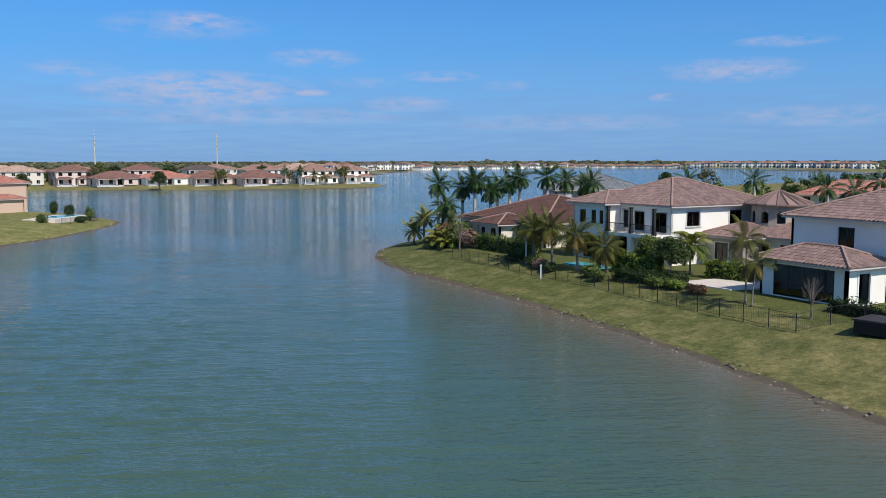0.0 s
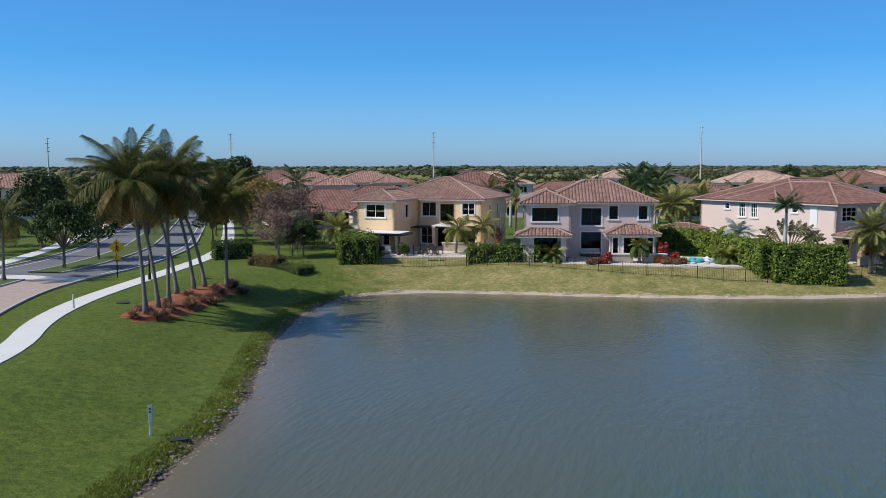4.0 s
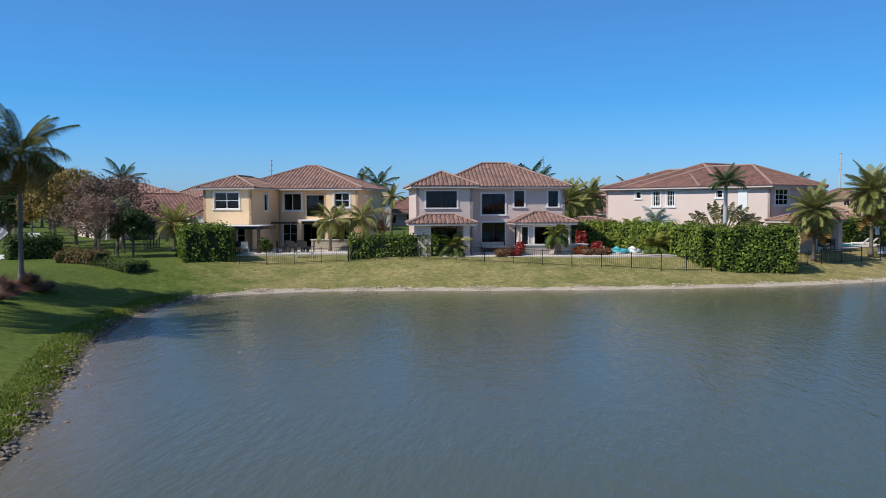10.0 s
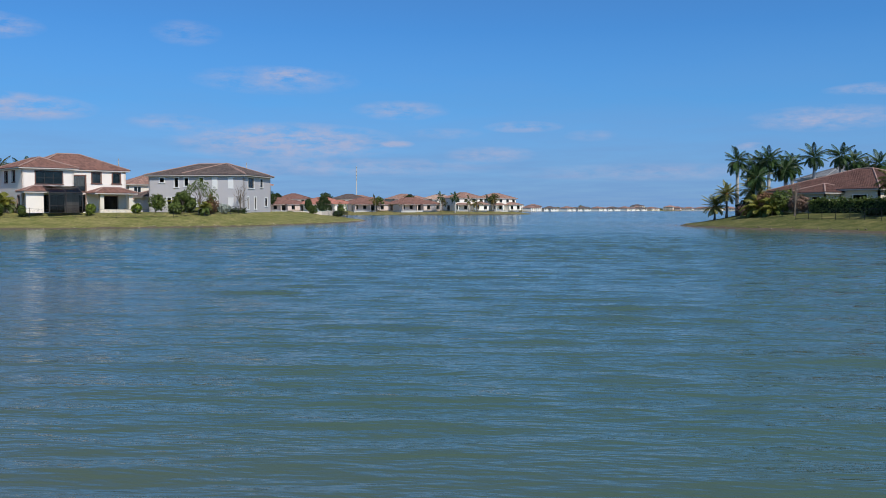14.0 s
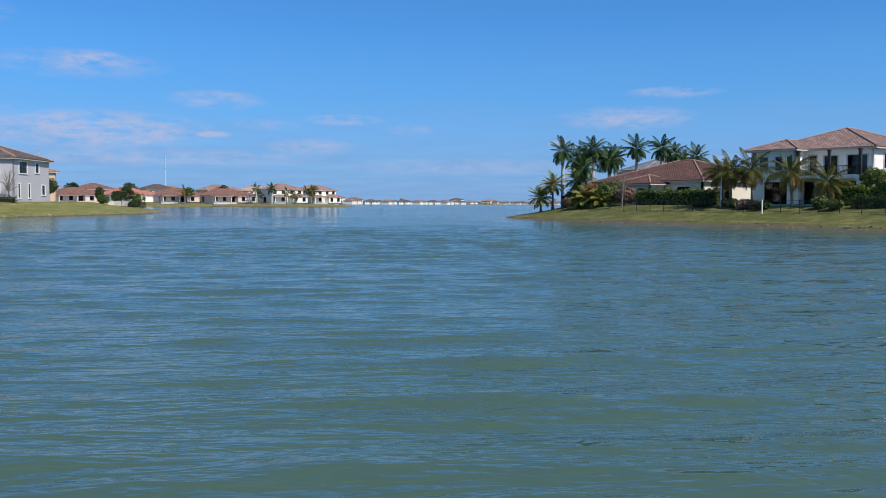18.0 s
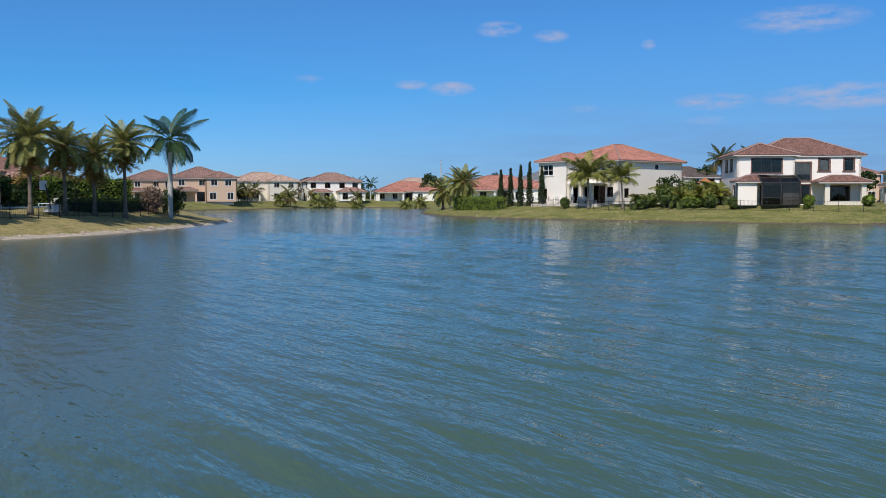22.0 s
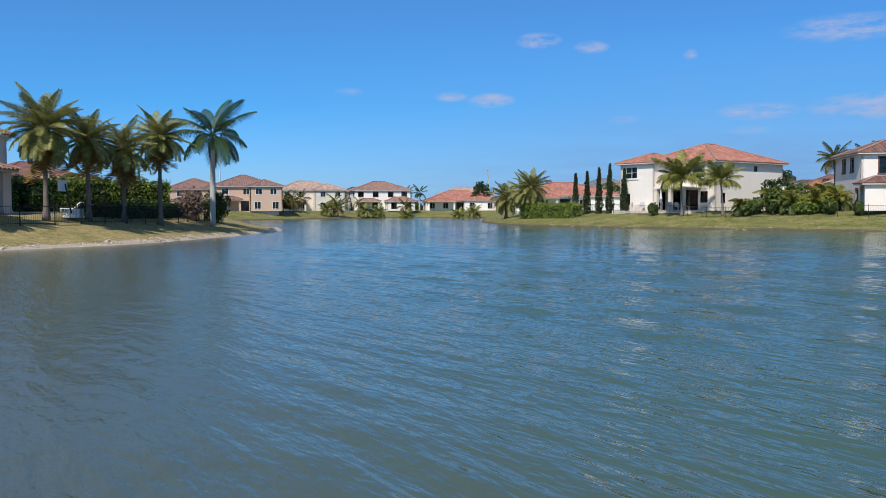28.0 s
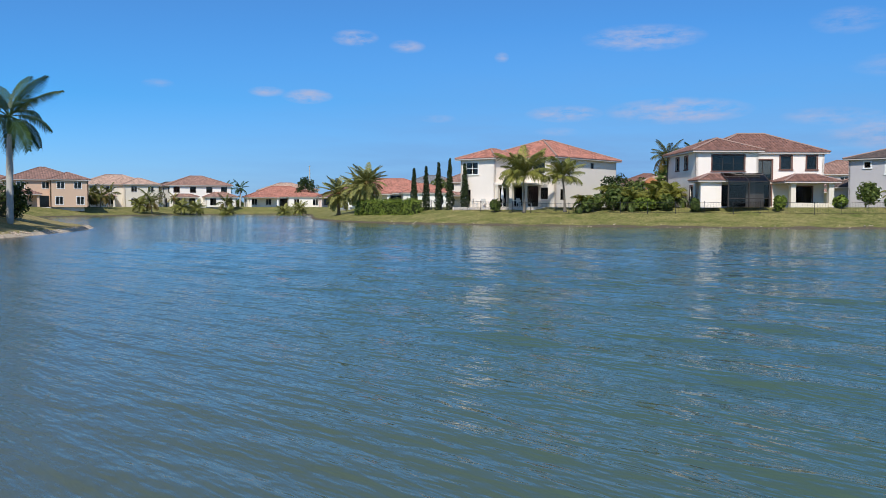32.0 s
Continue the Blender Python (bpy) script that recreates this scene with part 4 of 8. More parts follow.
def house_o():
    h = root("house", 178.5, -3.5, GZ0, -150, "two-storey peach stucco house with a terracotta roof and terrace", "house")
    h.scale = (1, 1, STOREY)
    m1 = (0, 13, 0, 12)
    walls(h, m1, 6.0, P_PEACH, {"f": [(1.5, 3, 4.2, 5.6, W22), (8, 9.2, 4.2, 5.6, W22), (3, 6, 0.1, 2.4, DOOR3)], "r": [(3, 4, 4.2, 5.6, W22), (6, 8, 0.1, 2.4, DOOR)]})
    hip_roof(h, m1, 6.0, T_RED, 0.42)
    hip_roof(h, (1, 10, -3.4, -0.1), 2.8, T_RED, 0.38, 0.4)
    for x in (1.4, 5.4, 9.6):
        column(h, x, -3.0, 0, 2.7, 0.4, P_PEACH)
    hip_roof(h, (13.0, 17, 2, 9), 2.8, T_RED, 0.38, 0.4)
    walls(h, (13.02, 16.8, 2.2, 8.8), 2.8, P_PEACH, {"f": [(1, 3, 0.1, 2.4, DOOR)]})
    return h


def house_i():
    # faces the lake to the north: local x runs west
    h = root("house", 53.9, -66.7, GZ0, 182, "large white two-storey house with balcony and round stone turret", "house")
    h.scale = (1, 1, STOREY)
    m1 = (0, 12.0, 2.2, 15.5)
    walls(h, m1, 6.1, P_WHITE, {"f": [(1.0, 2.2, 3.9, 5.4, WD1), (3.4, 4.2, 3.6, 5.5, WD1), (5.4, 6.2, 3.6, 5.5, WD1), (7.0, 8.4, 3.35, 5.4, DOOR), (9.4, 11.4, 3.35, 5.4, DOOR), (1.0, 3.8, 0.1, 2.6, DOOR3), (4.6, 6.0, 0.1, 2.6, DOOR), (8.0, 11.2, 0.1, 2.6, DOOR3)],
                                "r": [(2.0, 3.7, 4.0, 5.5, WD2), (7.8, 9.6, 4.0, 5.5, WD2)]}, trim=M_CONC)
    hip_roof(h, m1, 6.1, T_DUSK, 0.40, 0.6)
    hip_roof(h, (0, 5.0, 0.2, 9.0), 6.1, T_DUSK, 0.40, 0.6)
    walls(h, (0, 5.0, 0.2, 2.1), 6.1, P_WHITE, {"f": [(1.0, 2.0, 3.9, 5.4, WD1), (2.8, 3.6, 3.9, 5.4, WD1), (4.1, 4.7, 3.9, 5.4, WD1), (1.6, 4.2, 0.1, 2.6, DOOR3)]}, skip="b")
    # balcony under the eaves
    part("balcony_slab", Geo().box(5.05, 12.0, 0.0, 2.15, 2.85, 3.2), P_WHITE, h)
    for x in (5.3, 8.6, 11.7):
        column(h, x, 0.3, 0, 2.85, 0.45, P_WHITE)
        column(h, x, 0.3, 3.2, 5.95, 0.25, M_BRONZE)
    g = Geo().box(5.1, 11.9, 0.1, 0.16, 4.15, 4.22).box(5.1, 11.9, 0.1, 0.16, 3.26, 3.31)
    for i in range(57):
        g.box(5.1 + i * 0.12, 5.12 + i * 0.12, 0.12, 0.14, 3.26, 4.2)
    for i in range(16):
        g.box(11.88, 11.9, 0.12 + i * 0.12, 0.14 + i * 0.12, 3.26, 4.2)
    part("balcony_rail", g, M_DARKMETAL, h)
    # west wing, one storey, and the round turret
    wing = (12.05, 21.5, 9.5, 20)
    walls(h, wing, 3.0, P_CREAM, {"f": [(1.0, 2.2, 0.1, 2.4, DOOR), (3.4, 5.2, 0.4, 2.4, WD2), (6.4, 8.0, 0.4, 2.4, WD2)]})
    hip_roof(h, wing, 3.0, T_DUSK, 0.42, 0.6)
    hip_roof(h, (12.05, 16.8, 6.5, 12), 3.0, T_DUSK, 0.42, 0.6)
    walls(h, (12.1, 16.6, 6.7, 9.4), 3.0, P_STONE, {"f": [(1.2, 2.8, 0.1, 2.4, DOOR)]})
    g, tr, wd = Geo(), Geo(), Geo()
    tx, ty, R, n_s = 15.2, 13.2, 2.5, 20
    for k in range(n_s):
        a0, a1 = 2 * math.pi * k / n_s, 2 * math.pi * (k + 1) / n_s
        p0, p1 = (tx + R * math.cos(a0), ty + R * math.sin(a0)), (tx + R * math.cos(a1), ty + R * math.sin(a1))
        q0, q1 = (tx + (R - 0.25) * math.cos(a0), ty + (R - 0.25) * math.sin(a0)), (tx + (R - 0.25) * math.cos(a1), ty + (R - 0.25) * math.sin(a1))
        bands = ((0, 4.3), (5.6, 6.3)) if k % 2 else ((0, 6.3),)
        for z0, z1 in bands:
            g.add([(*p0, z0), (*p1, z0), (*p1, z1), (*p0, z1), (*q0, z0), (*q1, z0), (*q1, z1), (*q0, z1)], [(0, 1, 2, 3), (7, 6, 5, 4), (3, 2, 6, 7), (4, 5, 1, 0), (0, 3, 7, 4), (1, 5, 6, 2)])
        if k % 2:
            m0 = [(q0[0] + p0[0]) / 2, (q0[1] + p0[1]) / 2]
            m1_ = [(q1[0] + p1[0]) / 2, (q1[1] + p1[1]) / 2]
            for j in range(6):
                f0, f1 = j / 6, (j + 1) / 6
                za = 5.1 + 0.45 * math.sqrt(1 - (f0 + f1 - 1) ** 2)
                c = [(a[0] + (b[0] - a[0]) * f, a[1] + (b[1] - a[1]) * f) for a, b in ((p0, p1), (q0, q1)) for f in (f0, f1)]
                g.add([(*c[0], za), (*c[1], za), (*c[1], 5.6), (*c[0], 5.6), (*c[2], za), (*c[3], za), (*c[3], 5.6), (*c[2], 5.6)], [(0, 1, 2, 3), (7, 6, 5, 4), (4, 5, 1, 0)])
            wd.add([(*m0, 4.3), (*m1_, 4.3), (*m1_, 5.6), (*m0, 5.6)], [(0, 1, 2, 3)])
        tr.add([(tx + 3.2 * math.cos(a0), ty + 3.2 * math.sin(a0), 6.3), (tx + 3.2 * math.cos(a1), ty + 3.2 * math.sin(a1), 6.3), (tx, ty, 7.7)], [(0, 1, 2)])
        tr.add([(tx + 3.2 * math.cos(a0), ty + 3.2 * math.sin(a0), 6.15), (tx + 3.2 * math.cos(a0), ty + 3.2 * math.sin(a0), 6.3), (tx + 3.2 * math.cos(a1), ty + 3.2 * math.sin(a1), 6.3), (tx + 3.2 * math.cos(a1), ty + 3.2 * math.sin(a1), 6.15)], [(0, 3, 2, 1)])
        tr.bar((tx + 3.2 * math.cos(a0), ty + 3.2 * math.sin(a0), 6.36), (tx, ty, 7.76), 0.07, 4)
    t = part("turret", g, P_STONE, h, "round stone turret with arched windows")
    part("turret_roof", tr, T_DUSK, t)
    p = part("pane", wd, M_GLASS, t)
    p.visible_shadow = False
    return h


def house_j():
    h = root("house", 26.3, -63.7, GZ0, 180, "white two-storey house with a tiled porch roof beside the lake", "house")
    h.scale = (1, 1, STOREY)
    m1 = (-1.0, 9.5, 4.4, 17)
    walls(h, m1, 6.1, P_WHITE, {"f": [(4.2, 5.6, 3.9, 5.5, (2, 1, M_BRONZE, 0.04, False))], "r": [(3.0, 4.6, 3.9, 5.4, WD2), (8, 9, 3.9, 5.4, WD1)]})
    hip_roof(h, m1, 6.1, T_DUSK, 0.42, 0.6)
    m0 = (0, 7.4, 0, 4.35)
    walls(h, m0, 2.9, P_WHITE, {"f": [(1.2, 6.4, 0.1, 2.6, (4, 1, M_BRONZE, 0.0, True))], "r": [(1.2, 2.4, 0.1, 2.4, WD1)]})
    hip_roof(h, m0, 2.9, T_DUSK, 0.42, 0.6)
    return h


def house_h():
    h = root("house", 84.5, -67.5, GZ0, 180, "low cream house with a wide brown tile roof behind palms", "house")
    h.scale = (1, 1, STOREY)
    m1, wing = (6.3, 23, 1, 15.5), (2.4, 9.0, 1.9, 10.5)
    walls(h, m1, 3.0, P_CREAM, {"f": [(4.2, 5.6, 0.7, 2.3, WD2), (8, 11, 0.1, 2.4, DOOR3), (13, 15, 0.5, 2.3, WD2)], "r": [(3, 5, 0.5, 2.3, WD2)]})
    hip_roof(h, m1, 3.0, T_DARKRED, 0.38, 0.6)
    walls(h, (2.4, 6.28, 1.9, 10.5), 2.5, P_CREAM, {"f": [(0.8, 2.2, 0.6, 2.1, WD2)], "l": [(2, 3.4, 0.7, 2.1, WD2)]})
    hip_roof(h, wing, 2.5, T_DARKRED, 0.38, 0.5)
    walls(h, (12.5, 17.5, -1.6, 0.98), 2.6, P_CREAM, {"f": [(0.8, 1.8, 0.8, 2.1, WD2), (3.0, 4.2, 0.8, 2.1, WD2)]})
    hip_roof(h, (12.3, 17.7, -1.8, 4.0), 2.6, T_DARKRED, 0.36, 0.5)
    return h


house_a()
house_b()
house_c()
house_e()
house_f()
house_g()
house_o()
house_h()
house_i()
house_j()


# ---- plants ----
L_COCO = leafy("coconut_fronds", (0.026, 0.036, 0.008), (0.140, 0.146, 0.032), 0.62, 0.2)
L_COCO_OLD = leafy("old_coconut_fronds", (0.06, 0.048, 0.012), (0.26, 0.19, 0.055), 0.6, 0.2)
L_PALE = leafy("light_coconut_fronds", (0.075, 0.095, 0.022), (0.26, 0.26, 0.07), 0.45, 0.14)
L_DATE = leafy("date_fronds", (0.105, 0.125, 0.044), (0.37, 0.365, 0.135), 0.6, 0.3)
L_ROYAL = leafy("royal_fronds", (0.018, 0.045, 0.016), (0.06, 0.11, 0.035), 0.4)
L_ARECA = leafy("yellow_fronds", (0.09, 0.12, 0.025), (0.30, 0.28, 0.06), 0.45)
L_DEAD = leafy("dry_fronds", (0.20, 0.12, 0.04), (0.36, 0.24, 0.09), 0.8)
L_HEDGE = leafy("hedge_leaves", (0.035, 0.072, 0.011), (0.27, 0.35, 0.06), 0.5)
L_DARK = leafy("dark_leaves", (0.016, 0.034, 0.010), (0.06, 0.095, 0.026), 0.5)
L_MID = leafy("green_leaves", (0.045, 0.080, 0.018), (0.16, 0.205, 0.055), 0.5)
L_GREYGREEN = leafy("grey_green_leaves", (0.085, 0.10, 0.065), (0.23, 0.25, 0.17), 0.6)
L_SAGE = leafy("silver_leaves", (0.32, 0.37, 0.38), (0.52, 0.58, 0.58), 0.6)
L_RED = leafy("red_leaves", (0.17, 0.022, 0.022), (0.50, 0.075, 0.065), 0.5)
L_ORANGE = leafy("orange_leaves", (0.36, 0.09, 0.03), (0.72, 0.24, 0.08), 0.5)
L_BROWN = leafy("brown_leaves", (0.14, 0.075, 0.04), (0.30, 0.17, 0.11), 0.7)
L_MOUND = leafy("brownish_hedge_leaves", (0.095, 0.062, 0.028), (0.25, 0.18, 0.075), 0.6)
L_AUTUMN = leafy("autumn_leaves", (0.13, 0.095, 0.03), (0.34, 0.25, 0.085), 0.6)
L_OLIVE = leafy("olive_leaves", (0.065, 0.070, 0.028), (0.16, 0.15, 0.065), 0.6)
L_MAUVE = leafy("mauve_leaves", (0.15, 0.095, 0.085), (0.32, 0.22, 0.19), 0.7)
L_CYP = leafy("cypress_leaves", (0.012, 0.028, 0.010), (0.045, 0.065, 0.022), 0.6)
M_SHEATH = mottled("palm_leaf_bases", (0.30, 0.16, 0.06), 0.3, 4.0, 0.9, 20, 0.6)
M_SHAFT = mottled("palm_crownshaft", (0.13, 0.20, 0.07), 0.2, 2.0, 0.5)
M_ROYALTRUNK = mottled("pale_palm_trunk", (0.44, 0.42, 0.38), 0.12, 1.5, 0.9, 12, 0.3)

rnd = random.Random(11)


def frond_mesh(name, length, droop, leaf, pairs, material, lift=0.5, width=0.06, fold=0.5, seed=1, hang=0.7):
    """A feather palm leaf along +x: an arching stalk with two rows of drooping leaflets."""
    r = random.Random(seed)
    g = Geo()
    pts = []
    for i in range(9):
        t = i / 8
        pts.append(Vector((length * (t - 0.16 * droop * t * t), 0, length * (lift * t - (0.34 * droop + lift * 0.55) * t * t))))
    g.tube(pts, [0.045 * (1 - 0.85 * i / 8) for i in range(9)], 4)
    for i in range(pairs):
        t = 0.14 + 0.86 * (i + 0.5) / pairs
        k = min(int(t * 8), 7)
        p = pts[k].lerp(pts[k + 1], t * 8 - k)
        d = (pts[k + 1] - pts[k]).normalized()
        up = Vector((-d.z, 0, d.x))
        ln = leaf * (0.35 + 1.2 * math.sin(math.pi * min(1, 0.12 + t * 0.86))) * r.uniform(0.85, 1.1)
        for s in (-1, 1):
            side = Vector((0, s, 0))
            out = (side * 0.8 + d * 0.55 + up * fold * r.uniform(0.4, 1.0)).normalized()
            mid = p + out * ln * 0.5
            tip = p + out * ln * 0.92 + Vector((0, 0, -ln * hang * r.uniform(0.5, 1.0)))
            w = d * width
            g.add([tuple(p - w * 0.5), tuple(p + w * 0.5), tuple(mid + w * 0.75), tuple(mid - w * 0.75), tuple(tip)], [(0, 1, 2, 3), (3, 2, 4)])
    return g.mesh(name, material)


FRONDS = {
    "pale": [frond_mesh("frond", 3.8, 0.45, 0.66, 40, L_PALE, 0.5, 0.05, 0.1, 21, 0.9), frond_mesh("frond", 3.7, 1.0, 0.70, 40, L_PALE, 0.5, 0.05, -0.2, 22, 1.3)],
    "coco": [frond_mesh("frond", 3.9, 0.30, 0.52, 44, L_COCO, 0.45, 0.040, 0.1, 1, 0.9), frond_mesh("frond", 4.0, 0.85, 0.60, 42, L_COCO, 0.5, 0.040, -0.2, 2, 1.3), frond_mesh("frond", 3.6, 1.2, 0.60, 38, L_COCO_OLD, 0.45, 0.038, -0.4, 12, 1.5)],
    "date": [frond_mesh("frond", 2.55, 0.12, 0.44, 58, L_DATE, 0.32, 0.027, 0.45, 3, 0.35), frond_mesh("frond", 2.5, 0.62, 0.44, 58, L_DATE, 0.42, 0.027, 0.3, 4, 0.5)],
    "royal": [frond_mesh("frond", 3.6, 0.25, 0.55, 48, L_ROYAL, 0.35, 0.042, 0.2, 5, 0.8), frond_mesh("frond", 3.4, 0.9, 0.58, 46, L_ROYAL, 0.5, 0.042, 0.0, 6, 1.0)],
    "areca": [frond_mesh("frond", 1.9, 0.9, 0.42, 20, L_ARECA, 0.75, 0.06, 0.3, 7), frond_mesh("frond", 1.8, 1.2, 0.42, 20, L_MID, 0.7, 0.06, 0.2, 8)],
    "dead": [frond_mesh("dry_frond", 3.2, 1.6, 0.5, 20, L_DEAD, 0.1, 0.06, -0.5, 9)],
}


def palm(x, y, kind, trunk_h, label, lean=(0, 0), size=1.0, n=18, z=None, dead=0, name="", low=-0.35, r0=0.2, group=""):
    """A palm: ringed trunk, crown of single fronds. lean: how far the top stands off the foot."""
    z = ground_z(x, y) if z is None else z
    names = {"coco": "coconut_palm", "pale": "coconut_palm", "date": "date_palm", "royal": "royal_palm", "areca": "areca_palm"}
    e = root(name or names[kind], x, y, z - 0.05, 0, label, "palm tree", group)
    g = Geo()
    m_ = 14 if trunk_h > 2 else 6
    pts, rad = [], []
    for i in range(m_ + 1):
        t = i / m_
        b_ = t ** 1.5
        pts.append((lean[0] * b_, lean[1] * b_, trunk_h * t))
        base = 1.7 - 4.5 * t if t < 0.16 else 1.0 - 0.3 * t
        if kind == "royal":
            base = 1.15 + 0.35 * math.sin(t * 2.6) - 0.55 * t
        rad.append(r0 * max(base, 0.4) * (1.05 if i % 2 else 0.95))
    g.tube(pts, rad, 9)
    part("trunk", g, M_ROYALTRUNK if kind == "royal" else M_BARK if kind == "date" else M_TRUNK, e, smooth=True)
    top = Vector(pts[-1])
    if kind == "royal":
        part("crownshaft", Geo().tube([top - Vector((0, 0, 0.1)), top + Vector((0, 0, 0.5)), top + Vector((0, 0, 1.2 * size))], [r0 * 0.75, r0 * 0.95, r0 * 0.4], 9), M_SHAFT, e, smooth=True)
        top = top + Vector((0, 0, 1.05 * size))
    elif kind == "date":
        part("crown_base", Geo().tube([top - Vector((0, 0, 0.7)), top, top + Vector((0, 0, 0.25))], [r0 * 0.9, r0 * 2.1, r0 * 0.9], 10), M_SHEATH, e)
    r = random.Random(int(x * 31 + y * 17) % 9973)
    for i in range(n + dead):
        ty = FRONDS[kind] if i < n else FRONDS["dead"]
        f = new("frond" if i < n else "dry_frond", ty[max(0, min(len(ty) - 1, int(len(ty) * i / n + r.uniform(-0.4, 0.3))))] if i < n else ty[0])
        az = i * 2.39996 + r.uniform(-0.25, 0.25)
        t = i / max(1, n - 1)
        el = 1.38 - (1.38 - low) * (t ** 0.85) + r.uniform(-0.12, 0.12) if i < n else r.uniform(-1.2, -0.7)
        s = size * r.uniform(0.78, 1.12)
        f.parent = e
        f.matrix_basis = Matrix.Translation(top) @ Matrix.Rotation(az, 4, "Z") @ Matrix.Rotation(-el + 0.42, 4, "Y") @ Matrix.Rotation(r.uniform(-0.3, 0.3), 4, "X") @ Matrix.Diagonal((s, s, s, 1))
    return e


def quad_mesh(name, centers, normals, sizes, material, seed=3, aspect=1.6):
    """Many small leaves, each a folded diamond, in one mesh."""
    r = np.random.default_rng(seed)
    k = len(centers)
    nrm = normals / np.linalg.norm(normals, axis=1, keepdims=True)
    ref = r.normal(size=(k, 3))
    u = np.cross(nrm, ref)
    u /= np.linalg.norm(u, axis=1, keepdims=True) + 1e-9
    v = np.cross(nrm, u)
    s = sizes[:, None]
    co = np.stack([centers - u * s * aspect * 0.5, centers + v * s * 0.5 - nrm * s * 0.08, centers + u * s * aspect * 0.5 - nrm * s * 0.2, centers - v * s * 0.5 - nrm * s * 0.08], 1).reshape(-1, 3)
    q = np.arange(k * 4).reshape(-1, 4)
    me = grid_mesh(name, co, q)
    me.polygons.foreach_set("use_smooth", np.zeros(k, bool))
    me.materials.append(material)
    return me


def leaf_cloud(name, blobs, per, size, material, seed=5):
    """Leaves on and in a set of blobs (x, y, z, rx, ry, rz)."""
    r = np.random.default_rng(seed)
    C, N, S = [], [], []
    for bx, by, bz, rx, ry, rz in blobs:
        d = r.normal(size=(per, 3))
        d /= np.linalg.norm(d, axis=1, keepdims=True)
        rad = r.uniform(0.72, 1.06, (per, 1))
        C.append(np.array([bx, by, bz]) + d * rad * np.array([rx, ry, rz]))
        N.append(d + r.normal(scale=0.55, size=(per, 3)) + np.array([0, 0, 0.3]))
        S.append(r.uniform(0.7, 1.3, per) * size)
    return quad_mesh(name, np.concatenate(C), np.concatenate(N), np.concatenate(S), material, seed)


def tree_template(seed, height_, spread, material, leaf=0.16, clumps=20, per=230, bare=False):
    """A broad-leaved tree at the origin: trunk with limbs, and clumps of leaves at the limb ends."""
    r = random.Random(seed)
    e = root("tree", 0, 0, -60, 0, "", "tree")
    g = Geo()
    h0 = height_ * 0.34
    g.tube([(0, 0, -0.1), (0.04, 0.02, h0 * 0.5), (0.0, 0.05, h0)], [height_ * 0.032, height_ * 0.024, height_ * 0.02], 7)
    blobs = []
    for i in range(clumps):
        az = i * 2.4 + r.uniform(-0.4, 0.4)
        t = (i + 0.5) / clumps
        rr = spread * math.sqrt(t) * r.uniform(0.65, 1.0)
        zz = h0 + (height_ - h0) * (0.2 + 0.75 * (1 - t ** 1.6)) * r.uniform(0.85, 1.05)
        tip = Vector((math.cos(az) * rr, math.sin(az) * rr, zz))
        mid = Vector((tip.x * 0.4, tip.y * 0.4, h0 + (tip.z - h0) * 0.55))
        g.tube([(0, 0.05, h0 * 0.92), mid, tip], [height_ * 0.013, height_ * 0.008, height_ * 0.003], 4)
        if bare:
            for _ in range(7):
                q = mid.lerp(tip, r.uniform(0.2, 1))
                g.bar(q, q + Vector((r.uniform(-0.5, 0.5), r.uniform(-0.5, 0.5), r.uniform(0.1, 0.8))) * height_ * 0.14, 0.014, 3, 0.005)
        s = spread * r.uniform(0.28, 0.42)
        blobs.append((tip.x, tip.y, tip.z, s, s, s * 0.75))
    part("trunk", g, M_BARK, e)
    if not bare:
        link("crown", leaf_cloud("crown", blobs, per, leaf, material, seed), None, e)
    return e


def shrub(x, y, w, d, h, material, label, name="shrub", leaf=0.16, per=200, seed=1, z=None, group="", turn=0):
    z = ground_z(x, y) if z is None else z
    r = random.Random(seed)
    e = root(name, x, y, z - 0.03, turn, label, "shrub", group)
    blobs = []
    for i in range(6):
        blobs.append((r.uniform(-0.3, 0.3) * w, r.uniform(-0.3, 0.3) * d, h * r.uniform(0.42, 0.62), w * r.uniform(0.26, 0.36), d * r.uniform(0.26, 0.36), h * r.uniform(0.36, 0.46)))
    g = Geo()
    for i in range(5):
        a = i * 1.26
        g.bar((0, 0, 0), (math.cos(a) * w * 0.22, math.sin(a) * d * 0.22, h * 0.6), 0.03, 4, 0.012)
    part("stem", g, M_BARK, e)
    link("foliage", leaf_cloud("foliage", blobs, per, leaf, material, seed + 7), None, e)
    return e


